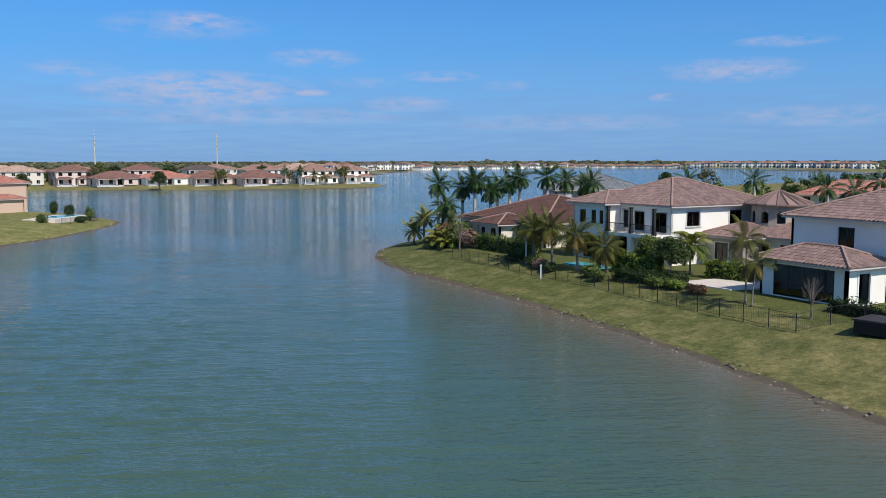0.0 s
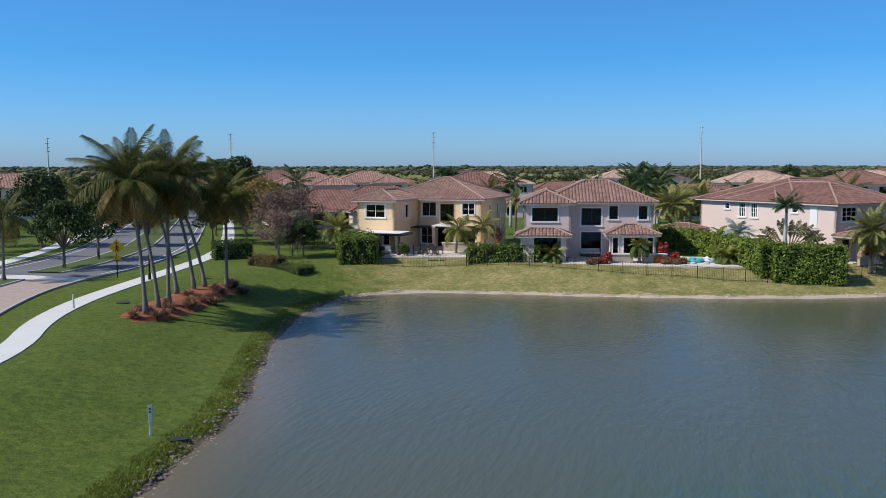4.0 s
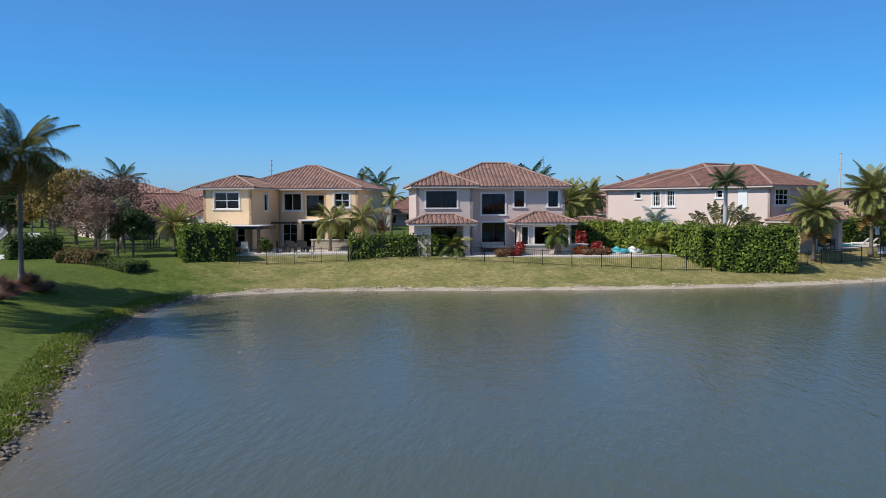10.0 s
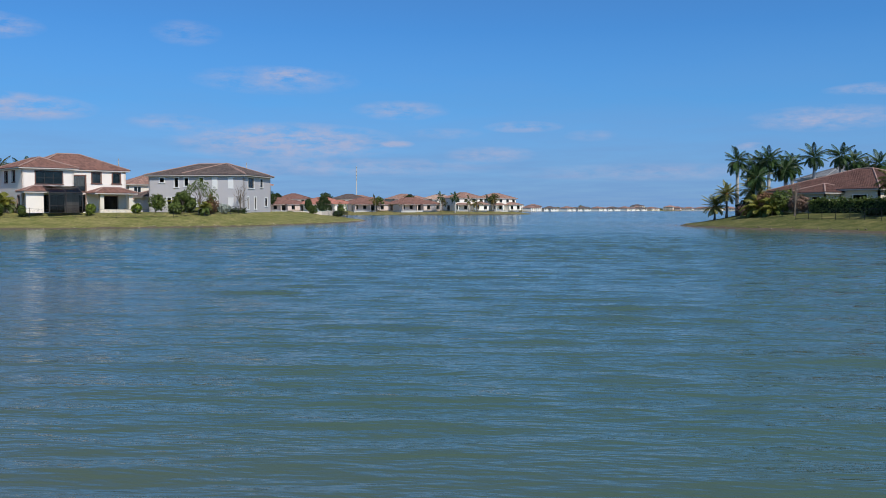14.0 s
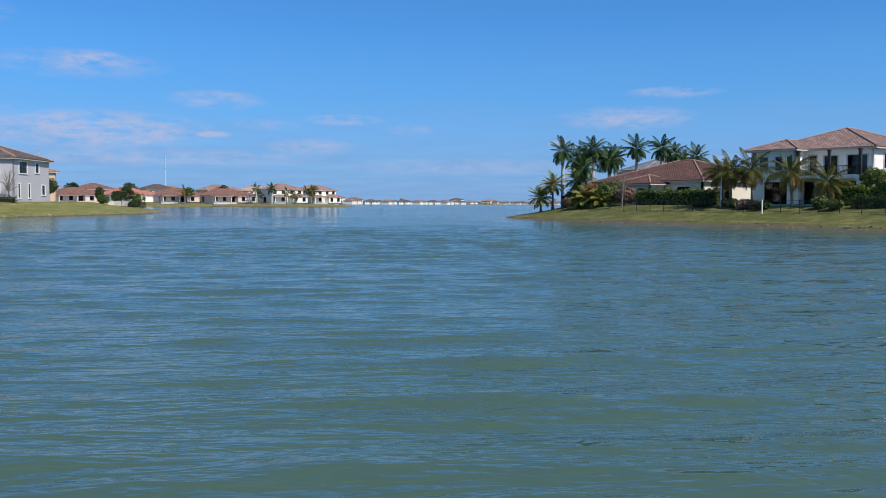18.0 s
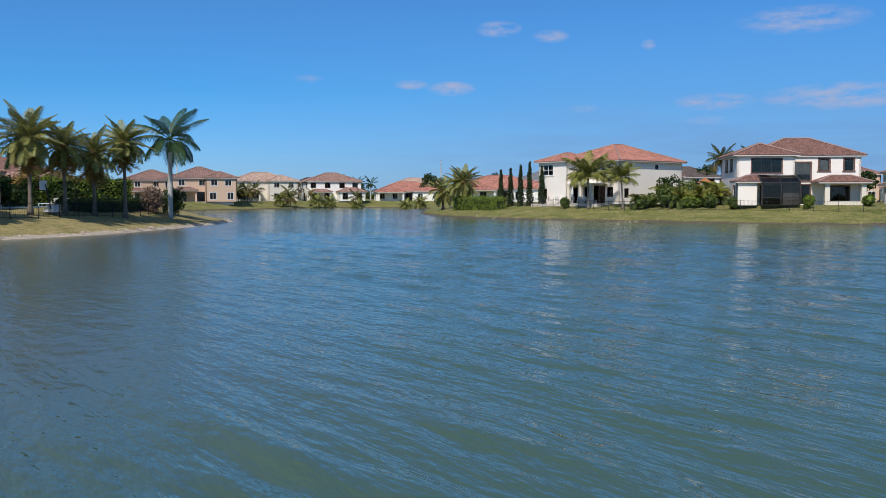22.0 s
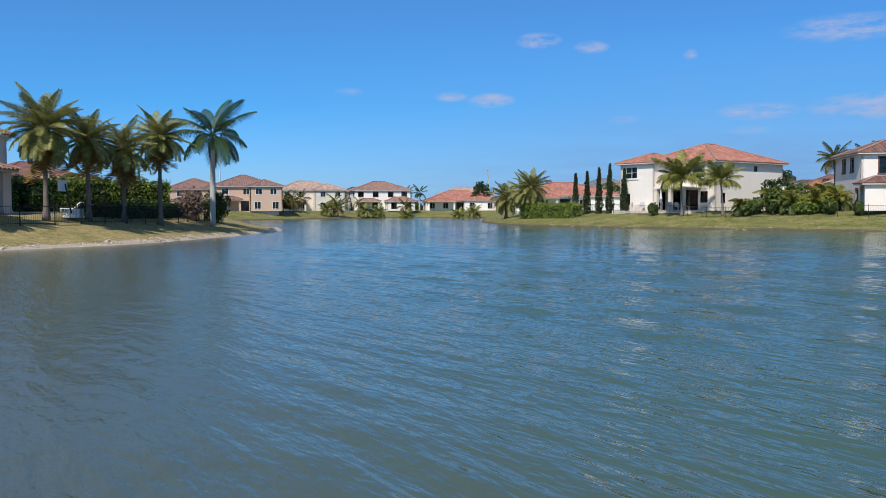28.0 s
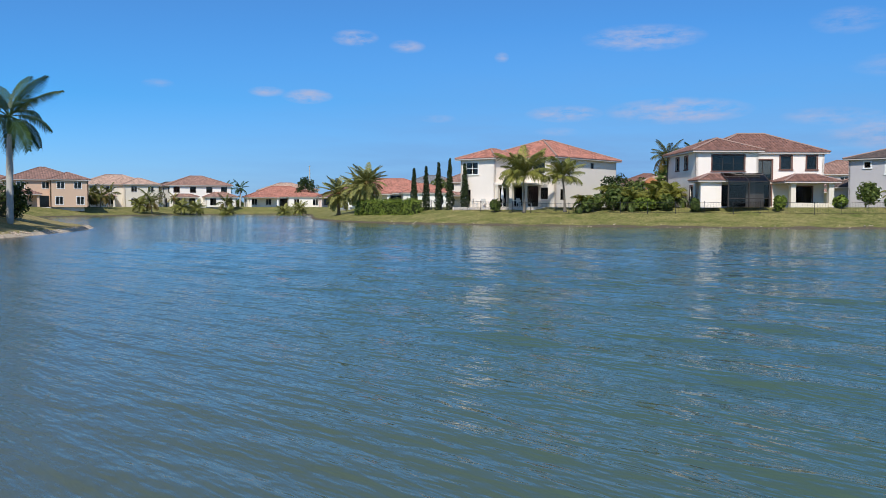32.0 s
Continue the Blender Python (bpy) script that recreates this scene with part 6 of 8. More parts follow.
slab("patio_a", [(-4.5, 79.0), (5.5, 76.5), (9.8, 84.5), (0.5, 90.5)], 2.04, 0.5, M_PAVER, "pale paved terrace behind the yellow house", "terrace")
slab("patio_b", [(10.2, 71.2), (16.5, 67.7), (23.6, 64.9), (27.0, 64.2), (27.5, 72.6), (14.0, 77.0), (10.8, 76.0)], 1.97, 0.6, M_PAVER, "paved terrace with a small pool", "terrace")
slab("patio_c", [(38.5, 64.4), (47.5, 66.4), (56, 69.4), (57, 75), (46, 73), (38.6, 69.5)], 1.98, 0.9, M_PAVER, "paved pool terrace under palms", "terrace")
slab("pool_b", [(23.2, 68.2), (27.2, 67.2), (27.4, 69.2), (23.8, 70.2)], 2.0, 0.3, M_POOL, "small turquoise free-form pool", "pool")
slab("pool_c", [(46.5, 68.4), (54, 70.4), (53.2, 73.0), (45.7, 71.2)], 2.01, 0.3, M_POOL, "turquoise swimming pool", "pool")


def boulder(x, y, s, seed, z=None, label="pale rounded boulder beside the pool", group="boulders round the pool"):
    r = random.Random(seed)
    bm = bmesh.new()
    bmesh.ops.create_icosphere(bm, subdivisions=2, radius=1)
    for v in bm.verts:
        v.co *= 1 + 0.22 * noise.noise(v.co * 1.7 + Vector((seed, 0, 0)))
        v.co = Vector((v.co.x * s * r.uniform(0.95, 1.05), v.co.y * s * 0.8, v.co.z * s * 0.6))
    me = bpy.data.meshes.new("boulder")
    bm.to_mesh(me)
    bm.free()
    me.materials.append(M_BOULDER)
    ob = new("boulder", me)
    ob.matrix_basis = pose(x, y, (ground_z(x, y) if z is None else z) + s * 0.3, 0, 0, r.uniform(0, 360))
    return tagged(ob, label, "rock", group)


for i in range(14):
    a = i * 0.449
    boulder(25.4 + 2.9 * math.cos(a), 68.6 + 1.9 * math.sin(a), rnd.uniform(0.25, 0.5), i, 1.90)


def planter(x, y, w_, d_, h, z, label):
    e = root("planter", x, y, z, -12, label, "planter")
    part("box", Geo().box(-w_ / 2, w_ / 2, -d_ / 2, d_ / 2, 0, h), P_STONE, e)
    part("coping", Geo().box(-w_ / 2 - 0.06, w_ / 2 + 0.06, -d_ / 2 - 0.06, d_ / 2 + 0.06, h + 0.002, h + 0.09), M_CONC, e)


planter(17.5, 69.9, 2.2, 0.9, 0.72, 1.97, "low stone raised planter on the terrace")
planter(20.6, 69.2, 2.2, 0.9, 0.72, 1.97, "low stone raised planter on the terrace")
palm(19.0, 69.0, "areca", 1.5, "small yellow-green palm between two planters", (0, 0), 0.8, 20, z=1.97, r0=0.16)
palm(11.2, 71.6, "areca", 0.5, "bushy green palm by the fence", (0, 0), 1.0, 26, r0=0.1)
palm(26.9, 66.6, "areca", 0.5, "feathery green palm by the fence", (0, 0), 1.05, 26, r0=0.1)
for i, (x, y, w_, h) in enumerate(((15.2, 68.9, 1.2, 0.8), (15.9, 69.3, 0.9, 1.35), (22.2, 68.3, 1.1, 1.35), (22.7, 67.6, 0.9, 0.7), (22.0, 70.2, 0.9, 2.5))):
    shrub(x, y, w_ * 0.8, w_ * 0.8, h * 0.8, L_RED, "bright red-leaved shrub on the terrace", leaf=0.15, per=90, seed=50 + i, z=1.95)
shrub(20.8, 68.5, 1.1, 0.7, 0.8, L_ORANGE, "orange-leaved shrub on the terrace", leaf=0.14, per=90, seed=58, z=1.95)
for x, y, s_, m_, w_ in ((24.6, 68.4, 0.62, M_POOL, "turquoise"), (23.6, 68.9, 0.5, M_FLOAT, "pale green"), (25.8, 68.1, 0.42, M_WHITE, "white")):
    fl = root("pool_float", x, y, 2.0, 25, w_ + " inflatable float on the small pool", "pool float", "floats on the pool")
    ring = [(s_ * math.cos(k * math.pi / 8), s_ * 0.8 * math.sin(k * math.pi / 8), 0.16) for k in range(17)]
    part("ring", Geo().tube(ring, [0.17] * 17, 8), m_, fl, smooth=True)
    part("back_cushion", Geo().tube([(-s_, 0.3, 0.3), (-s_, 0, 0.42), (-s_, -0.3, 0.3)], [0.12, 0.16, 0.12], 8), m_, fl, smooth=True)
for i, (x, y) in enumerate(((22.3, 67.2), (20.9, 67.6), (14.4, 69.2))):
    shrub(x, y, 1.5, 1.3, 0.7, L_BROWN, "dry mauve ground shrub by the fence", leaf=0.12, per=110, seed=60 + i)
palm(3.6, 80.6, "pale", 2.7, "young coconut palm on the terrace edge", (0.3, 0.1), 0.66, 18, r0=0.14)
palm(7.0, 81.4, "pale", 2.9, "young coconut palm on the terrace edge", (-0.2, 0.2), 0.58, 16, r0=0.14)
tree("bare", 9.0, 82.5, 0.95, "leafless grey tree between the houses")
shrub(8.2, 80.6, 0.7, 0.7, 3.0, L_BROWN, "narrow rust-brown conifer by the terrace", "conifer", 0.12, 160, 71)
palm(-8.2, 89.5, "date", 2.3, "broad feathery date palm beside the yellow house", (0, 0), 1.05, 30, r0=0.24)
shrub(-2.0, 79.6, 1.2, 1.2, 1.3, L_MID, "round potted green shrub on the terrace", leaf=0.13, per=150, seed=72, z=2.04)


def chair(x, y, z, turn, material, label, group):
    e = root("patio_chair", x, y, z, turn, label, "chair", group)
    part("seat", Geo().box(-0.26, 0.26, -0.26, 0.26, 0.40, 0.46), material, e)
    part("backrest", Geo().box(-0.26, 0.26, 0.22, 0.28, 0.46, 0.95), material, e)
    for px in (-0.23, 0.23):
        for py in (-0.23, 0.23):
            part("leg", Geo().box(px - 0.025, px + 0.025, py - 0.025, py + 0.025, 0, 0.40), material, e)


def table(x, y, z, turn, w_, d_, material, label):
    e = root("patio_table", x, y, z, turn, label, "table")
    part("tabletop", Geo().box(-w_ / 2, w_ / 2, -d_ / 2, d_ / 2, 0.70, 0.75), material, e)
    for px in (-w_ / 2 + 0.1, w_ / 2 - 0.1):
        for py in (-d_ / 2 + 0.1, d_ / 2 - 0.1):
            part("leg", Geo().box(px - 0.035, px + 0.035, py - 0.035, py + 0.035, 0, 0.70), material, e)


table(0.6, 80.3, 2.04, -20, 1.6, 0.9, M_BRONZE, "dark metal patio table on the terrace")
for i, (dx, dy, tt) in enumerate(((-0.5, -0.9, 180), (0.5, -0.9, 180), (-0.5, 0.9, 0), (0.5, 0.9, 0), (-1.3, 0, 90), (1.3, 0, -90))):
    chair(0.6 + dx, 80.3 + dy, 2.04, tt - 20, M_BRONZE, "dark metal patio chair at the table", "chairs round the patio table")
for i, (x, y) in enumerate(((-3.6, 80.2), (3.6, 84.6), (4.6, 84.2), (6.0, 84.0))):
    chair(x, y, 2.04, 20 * i, M_BRONZE if i % 2 else M_CONC, "patio chair under the pergola", "chairs under the pergola")


def grill(x, y, z, turn):
    e = root("grill", x, y, z, turn, "black round kettle grill on legs", "grill")
    part("kettle", Geo().tube([(0, 0, 0.55), (0, 0, 0.65), (0, 0, 0.8), (0, 0, 0.98), (0, 0, 1.05)], [0.1, 0.28, 0.34, 0.24, 0.05], 12), M_BLACK, e)
    for a in (0.5, 2.6, 4.7):
        part("leg", Geo().bar((0.2 * math.cos(a), 0.2 * math.sin(a), 0.6), (0.3 * math.cos(a), 0.3 * math.sin(a), 0), 0.02, 5), M_BLACK, e)


grill(-4.4, 79.2, 2.04, 0)
# outdoor kitchen counter with pale stools
oc = root("outdoor_counter", 4.2, 82.8, 2.04, -25, "stone-faced outdoor kitchen counter on the terrace", "counter")
part("body", Geo().box(-1.6, 1.6, -0.35, 0.35, 0, 0.86), P_STONE, oc)
part("worktop", Geo().box(-1.7, 1.7, -0.42, 0.42, 0.862, 0.92), M_CONC, oc)
gs = root("garden_bench", 0.3, 75.9, ground_z(0.3, 75.9), -12, "low pale garden bench near the fence", "bench")
part("seat", Geo().box(-0.75, 0.75, -0.18, 0.18, 0.36, 0.42), M_CONC, gs)
for px in (-0.6, 0.6):
    part("leg", Geo().box(px - 0.06, px + 0.06, -0.15, 0.15, 0, 0.36), M_CONC, gs)


def sofa(x, y, z, turn, w_):
    e = root("outdoor_sofa", x, y, z, turn, "pale cushioned outdoor sofa by the wall", "sofa")
    part("base", Geo().box(-w_ / 2, w_ / 2, -0.4, 0.4, 0.08, 0.34), M_BRONZE, e)
    part("backrest", Geo().box(-w_ / 2, w_ / 2, 0.25, 0.42, 0.34, 0.8), M_CONC, e)
    for i in range(3):
        part("cushion", Geo().box(-w_ / 2 + 0.03 + i * w_ / 3, -w_ / 2 - 0.03 + (i + 1) * w_ / 3, -0.38, 0.24, 0.345, 0.5), M_CONC, e)


sofa(16.4, 75.2, 1.975, -12, 2.0)


# ---- garden on the point ----
PT = "date palms on the point"
for x, y, h, s, n_ in ((37.9, 61.2, 4.0, 0.98, 50), (45.2, 62.2, 5.5, 1.08, 50), (48.9, 63.2, 5.2, 0.92, 36), (52.2, 63.9, 5.0, 0.96, 40), (55.9, 64.6, 6.3, 1.0, 46)):
    palm(x, y, "date", h, "date palm with a full arching crown on the point", (0.05, 0.05), s, n_ + 8, low=-0.65, r0=0.16, dead=11, group=PT)
palm(63.1, 66.8, "royal", 6.2, "royal palm with a green crownshaft on the point", (0.1, 0.0), 1.1, 17, low=-0.3, r0=0.19)
shrub(62.8, 68.6, 2.6, 2.4, 2.7, L_MAUVE, "mauve flowering shrub by the fence", leaf=0.15, per=230, seed=81)
shrub(66.2, 69.6, 2.4, 2.4, 2.9, L_DARK, "dark green shrub at the end of the garden", leaf=0.16, per=260, seed=82)
hedge([(42.0, 74.8), (49, 75.5), (56, 75.4), (64.5, 74.0)], 1.8, 2.6, L_HEDGE, "green boundary hedge behind the pool", 0.22, 34, 9)
for i, (x, y) in enumerate(((48.2, 72.8), (52.5, 73.8), (57.0, 73.2))):
    shrub(x, y, 2.2, 1.8, 1.9, L_DARK, "dark leafy shrub under the palms", leaf=0.18, per=220, seed=84 + i)
palm(29.7, 62.0, "royal", 5.6, "slim palm with an upright dark crown behind the hedge", (0.1, 0), 0.52, 20, low=0.1, r0=0.15)
palm(31.4, 76.6, "areca", 1.6, "young palm between hedge and house wall", (0.1, 0), 0.9, 16, r0=0.12)


def traveller_palm(x, y, s):
    e = root("traveller_palm", x, y, ground_z(x, y), -35, "fan-shaped traveller's palm with yellowish stalks by the wall", "palm tree")
    st = Geo()
    r = random.Random(4)
    for i in range(15):
        lf = Geo()
        a = radians(-66 + i * 9.4 + r.uniform(-4, 4))
        d_ = Vector((math.sin(a), 0.1 * (i % 3 - 1), math.cos(a)))
        ln = r.uniform(0.85, 1.1)
        p0, p1 = Vector((0, 0, 0.9)), d_ * 1.5 * s * ln + Vector((0, 0, 0.9))
        p2 = p1 + d_ * 1.0 * s + Vector((0.12 * math.sin(a), 0, -0.10))
        p3 = p2 + d_ * 0.75 * s + Vector((0.25 * math.sin(a), -0.1, -0.45 * abs(math.sin(a)) - 0.15))
        st.tube([p0, p1, p2, p3], [0.07, 0.05, 0.03, 0.012], 4)
        side = Vector((math.cos(a), 0.25 * (i % 2 - 0.5), -math.sin(a)))
        for k in range(12):
            t0, t1 = k / 12, (k + (0.98 if r.random() < 0.6 else 0.75)) / 12
            q0, q1 = [(p1.lerp(p2, t * 2) if t < 0.5 else p2.lerp(p3, t * 2 - 1)) for t in (t0, t1)]
            ww = 0.27 * s * math.sin(math.pi * (k + 1.2) / 13.5) * r.uniform(0.8, 1.1)
            for sg_ in (-1, 1):
                dz = Vector((0, -0.08, -ww * r.uniform(0.15, 0.6)))
                lf.add([tuple(q0), tuple(q1), tuple(q1 + side * sg_ * ww + dz), tuple(q0 + side * sg_ * ww + dz)], [(0, 1, 2, 3)])
        part("leaf_blade", lf, L_OLIVE, e)
    st.tube([(0, 0, 0), (0, 0, 1.0)], [0.2, 0.16], 8)
    part("stem", st, L_ARECA, e)


traveller_palm(32.7, 65.9, 1.15)
sv = palm(31.7, 73.3, "date", 2.3, "silvery blue fan palm behind the hedge", (0, 0), 0.9, 28, name="silver_palm", r0=0.2)
for o in sv.children:
    if o.name.startswith("frond"):
        o.data = bpy.data.meshes.get("silver_frond") or frond_mesh("silver_frond", 2.2, 0.5, 0.5, 16, L_SAGE, 0.5, 0.12, 0.3, 15)


def lounger(x, y, z, turn):
    e = root("sun_lounger", x, y, z, turn, "white sun lounger beside the pool", "lounger", "sun loungers by the pool")
    e.scale = (0.8, 0.8, 0.8)
    part("frame", Geo().box(-0.32, 0.32, -0.95, 0.5, 0.28, 0.34), M_WHITE, e)
    b_ = part("backrest", Geo().box(-0.32, 0.32, 0, 0.75, 0, 0.07), M_WHITE, e)
    b_.matrix_basis = pose(0, 0.5, 0.3, 45, 0, 0)
    for px in (-0.28, 0.28):
        for py in (-0.85, 0.4):
            part("leg", Geo().box(px - 0.03, px + 0.03, py - 0.03, py + 0.03, 0, 0.28), M_WHITE, e)


for x, y in ((52.6, 70.0), (53.6, 69.9)):
    lounger(x, y, 1.985, 200)
# added dark hedge: stands in for the band of shade under the palms
hedge([(49.6, 64.8), (53.0, 65.6), (58.4, 67.8), (63.5, 70.6)], 1.0, 1.15, L_DARK, "low dark hedge added for the deep shade under the palms", 0.16, 34, 10)
# white deck box beside the hoop
db = root("deck_box", 48.2, 63.6, ground_z(48.2, 63.6), 28, "white plastic deck box beside the hoop", "storage box")
part("body", Geo().box(-0.55, 0.55, -0.28, 0.28, 0, 0.5), M_WHITE, db)
part("lid", Geo().box(-0.58, 0.58, -0.31, 0.31, 0.502, 0.58), M_WHITE, db)
# basketball hoop
bh = root("basketball_hoop", 47.1, 63.3, ground_z(47.1, 63.3), 205, "portable basketball hoop with white backboard by the pool", "basketball hoop")
bh.scale = (0.95, 0.95, 0.95)
part("base", Geo().box(-0.4, 0.4, 0.2, 1.0, 0, 0.25), M_WHITE, bh)
part("pole", Geo().bar((0, 0.6, 0.2), (0, 0.2, 2.2), 0.05, 6), M_DARKMETAL, bh)
bb = part("backboard", Geo().box(-0.55, 0.55, 0.0, 0.05, 1.7, 2.45), M_WHITE, bh)
hg = Geo()
for k in range(14):
    a0, a1 = k * 0.4488, (k + 1) * 0.4488
    hg.bar((0.23 * math.cos(a0), -0.28 + 0.23 * math.sin(a0), 1.82), (0.23 * math.cos(a1), -0.28 + 0.23 * math.sin(a1), 1.82), 0.014, 4)
part("rim", hg, M_RED, bh)
part("target", Geo().box(-0.25, 0.25, -0.012, -0.002, 1.85, 1.88).box(-0.25, 0.25, -0.012, -0.002, 2.15, 2.18).box(-0.25, -0.22, -0.012, -0.002, 1.88, 2.15).box(0.22, 0.25, -0.012, -0.002, 1.88, 2.15), M_DARKMETAL, bb)
for i, (x, y) in enumerate(((41.0, 63.6), (43.0, 64.4))):
    chair(x, y, 2.02, 150 + 30 * i, M_BRONZE, "dark wicker chair on the covered porch", "porch chairs")
table(42.0, 64.8, 2.02, 17, 1.2, 0.8, M_BRONZE, "dark wicker table on the covered porch")


# ---- stones along the water's edge ----
def stones(name, path, count, lo, hi, spread, material, label, seed, lift=0.0, inward=0.0):
    """Loose stones scattered along a stretch of shore, too many to tell apart."""
    r = np.random.default_rng(seed)
    p = np.array(path, float)
    seg = np.hypot(*np.diff(p, axis=0).T)
    cum = np.r_[0, np.cumsum(seg)]
    t = r.uniform(0, cum[-1], count)
    k = np.clip(np.searchsorted(cum, t) - 1, 0, len(seg) - 1)
    f = (t - cum[k]) / seg[k]
    base = p[k] + (p[k + 1] - p[k]) * f[:, None]
    d = (p[k + 1] - p[k]) / seg[k][:, None]
    nl = np.stack([-d[:, 1], d[:, 0]], 1)
    xy = base + nl * (inward + r.normal(0, spread, count))[:, None]
    dd = inland(xy)
    zz = height(dd + wobble(xy[:, 0], xy[:, 1]) * 0.5)
    s = lo + (hi - lo) * r.random(count) ** 2.5
    bm = bmesh.new()
    bmesh.ops.create_icosphere(bm, subdivisions=1, radius=1)
    unit = np.array([v.co[:] for v in bm.verts])
    tri = np.array([[v.index for v in f_.verts] for f_ in bm.faces])
    bm.free()
    co = unit[None] * (1 + r.normal(0, 0.16, (count, len(unit), 1))) * s[:, None, None] * np.array([1.2, 1.0, 0.6])
    a = r.uniform(0, 6.28, count)
    rx = co[..., 0] * np.cos(a)[:, None] - co[..., 1] * np.sin(a)[:, None]
    ry = co[..., 0] * np.sin(a)[:, None] + co[..., 1] * np.cos(a)[:, None]
    co = np.stack([rx + xy[:, :1], ry + xy[:, 1:], co[..., 2] + np.maximum(zz, LEVEL - 0.03)[:, None] + lift + s[:, None] * 0.15], 2).reshape(-1, 3)
    fc = (tri[None] + (np.arange(count) * len(unit))[:, None, None]).reshape(-1, 3)
    me = bpy.data.meshes.new(name)
    me.from_pydata(co.tolist(), [], fc.tolist())
    me.materials.append(material)
    tagged(link(name, me), label, "stones", kind="stuff")


M_STONE = mottled("shore_stones", (0.55, 0.46, 0.36), 0.25, 2.0, 0.95, 10, 0.4, "island")
M_STONE2 = mottled("muddy_stones", (0.22, 0.18, 0.14), 0.3, 2.0, 0.95, 10, 0.4, "island")
NORTH = [tuple(p) for p in SHORE if 50 < p[1] < 80 and -10 < p[0] < 80]
stones("shore_stones", NORTH, 13000, 0.015, 0.08, 0.15, M_STONE, "pale broken stones along the waterline", 1, inward=0.10)
WEST = [tuple(p) for p in SHORE if -4 < p[1] < 66 and p[0] < -9]
stones("bank_stones", WEST, 3800, 0.02, 0.11, 0.26, M_STONE2, "muddy stones and lumps along the eroded bank", 2)
L_BANK = leafy("bank_grass_blades", (0.06, 0.10, 0.016), (0.24, 0.28, 0.05), 0.8, 0.25)


def bank_grass(name, path, count, near_, far_, tall, label, seed):
    """Rank grass overhanging the eroded edge, clump by clump."""
    r = np.random.default_rng(seed)
    p = np.array(path, float)
    k = r.integers(0, len(p) - 1, count)
    d = p[k + 1] - p[k]
    ok = np.hypot(*d.T) < 8
    k, d = k[ok], d[ok]
    nl = np.stack([-d[:, 1], d[:, 0]], 1) / np.hypot(*d.T)[:, None]
    off_ = near_ + (far_ - near_) * r.random(len(k)) ** 1.6
    xy = p[k] + d * r.random((len(k), 1)) + nl * off_[:, None]
    z = height(inland(xy) + wobble(xy[:, 0], xy[:, 1]) * 0.5)
    g = Geo()
    for (x, y), zz in zip(xy, z):
        if zz < LEVEL + 0.03:
            continue
        for _ in range(9):
            a, ln, w = r.uniform(0, 6.28), tall * r.uniform(0.5, 1.2), r.uniform(0.012, 0.03)
            ca, sa = math.cos(a), math.sin(a)
            bx, by = x + r.normal(0, 0.09), y + r.normal(0, 0.09)
            g.add([(bx - sa * w, by + ca * w, zz - 0.02), (bx + sa * w, by - ca * w, zz - 0.02), (bx + ca * ln * 0.7, by + sa * ln * 0.7, zz + ln * r.uniform(0.5, 1.0))], [(0, 1, 2)])
    tagged(part(name, g, L_BANK, None), label, "grass", kind="stuff")


bank_grass("bank_grass", WEST, 7000, 0.2, 1.5, 0.085, "rank yellow-green grass along the eroded bank", 21)
SOUTH = [tuple(p) for p in SHORE if -60 < p[1] < -44 and -20 < p[0] < 85]
stones("south_stones", SOUTH, 700, 0.03, 0.13, 0.4, M_STONE2, "scattered stones along the grassy bank", 3)
EAST = [tuple(p) for p in SHORE if -36 < p[1] < 62 and 95 < p[0] < 152]
stones("east_stones", EAST, 500, 0.03, 0.09, 0.35, M_STONE, "scattered pale stones along the grassy bank", 4)


# ---- east bank gardens ----
for i, (x, y, h) in enumerate(((116.0, 57.2, 3.5), (114.8, 55.2, 3.6), (113.6, 53.2, 3.9), (112.7, 51.5, 4.2), (111.8, 49.4, 3.5))):
    cypress(x, y, h + 1.5, i)
palm(106.0, 41.0, "pale", 3.9, "light green coconut palm on the bank before the white house", (0.2, 0.2), 0.98, 26, low=0.25, r0=0.14)
palm(105.6, 36.6, "pale", 3.6, "light green coconut palm on the bank before the white house", (-0.2, 0.2), 0.7, 24, low=0.25, r0=0.13)
palm(129.4, 70.6, "date", 3.4, "bushy date palm at the head of the bay", (0, 0), 1.25, 44, low=-0.7, r0=0.25)
palm(122.6, 66.4, "date", 4.2, "bushy date palm at the head of the bay", (0, 0), 1.2, 48, low=-0.7, r0=0.25)
palm(133.0, 75.5, "date", 3.2, "bushy date palm at the head of the bay", (0, 0), 1.3, 40, low=-0.7, r0=0.25)
hedge([(124, 68.0), (117.5, 61.5), (112.2, 55.5)], 1.6, 1.9, L_HEDGE, "long green garden hedge behind the fence", 0.22, 30, 12)
fence([(130, 70.5), (121.0, 61.8), (113.0, 52.6), (107.0, 44.5), (104.2, 36), (103.2, 28), (102.2, 20), (102.6, 13), (105.0, 6.0), (111.0, -1.0), (115, -4)], 1.15, "dark metal fence along the east bank", 2.4)
GARD = "garden shrubs on the east bank"
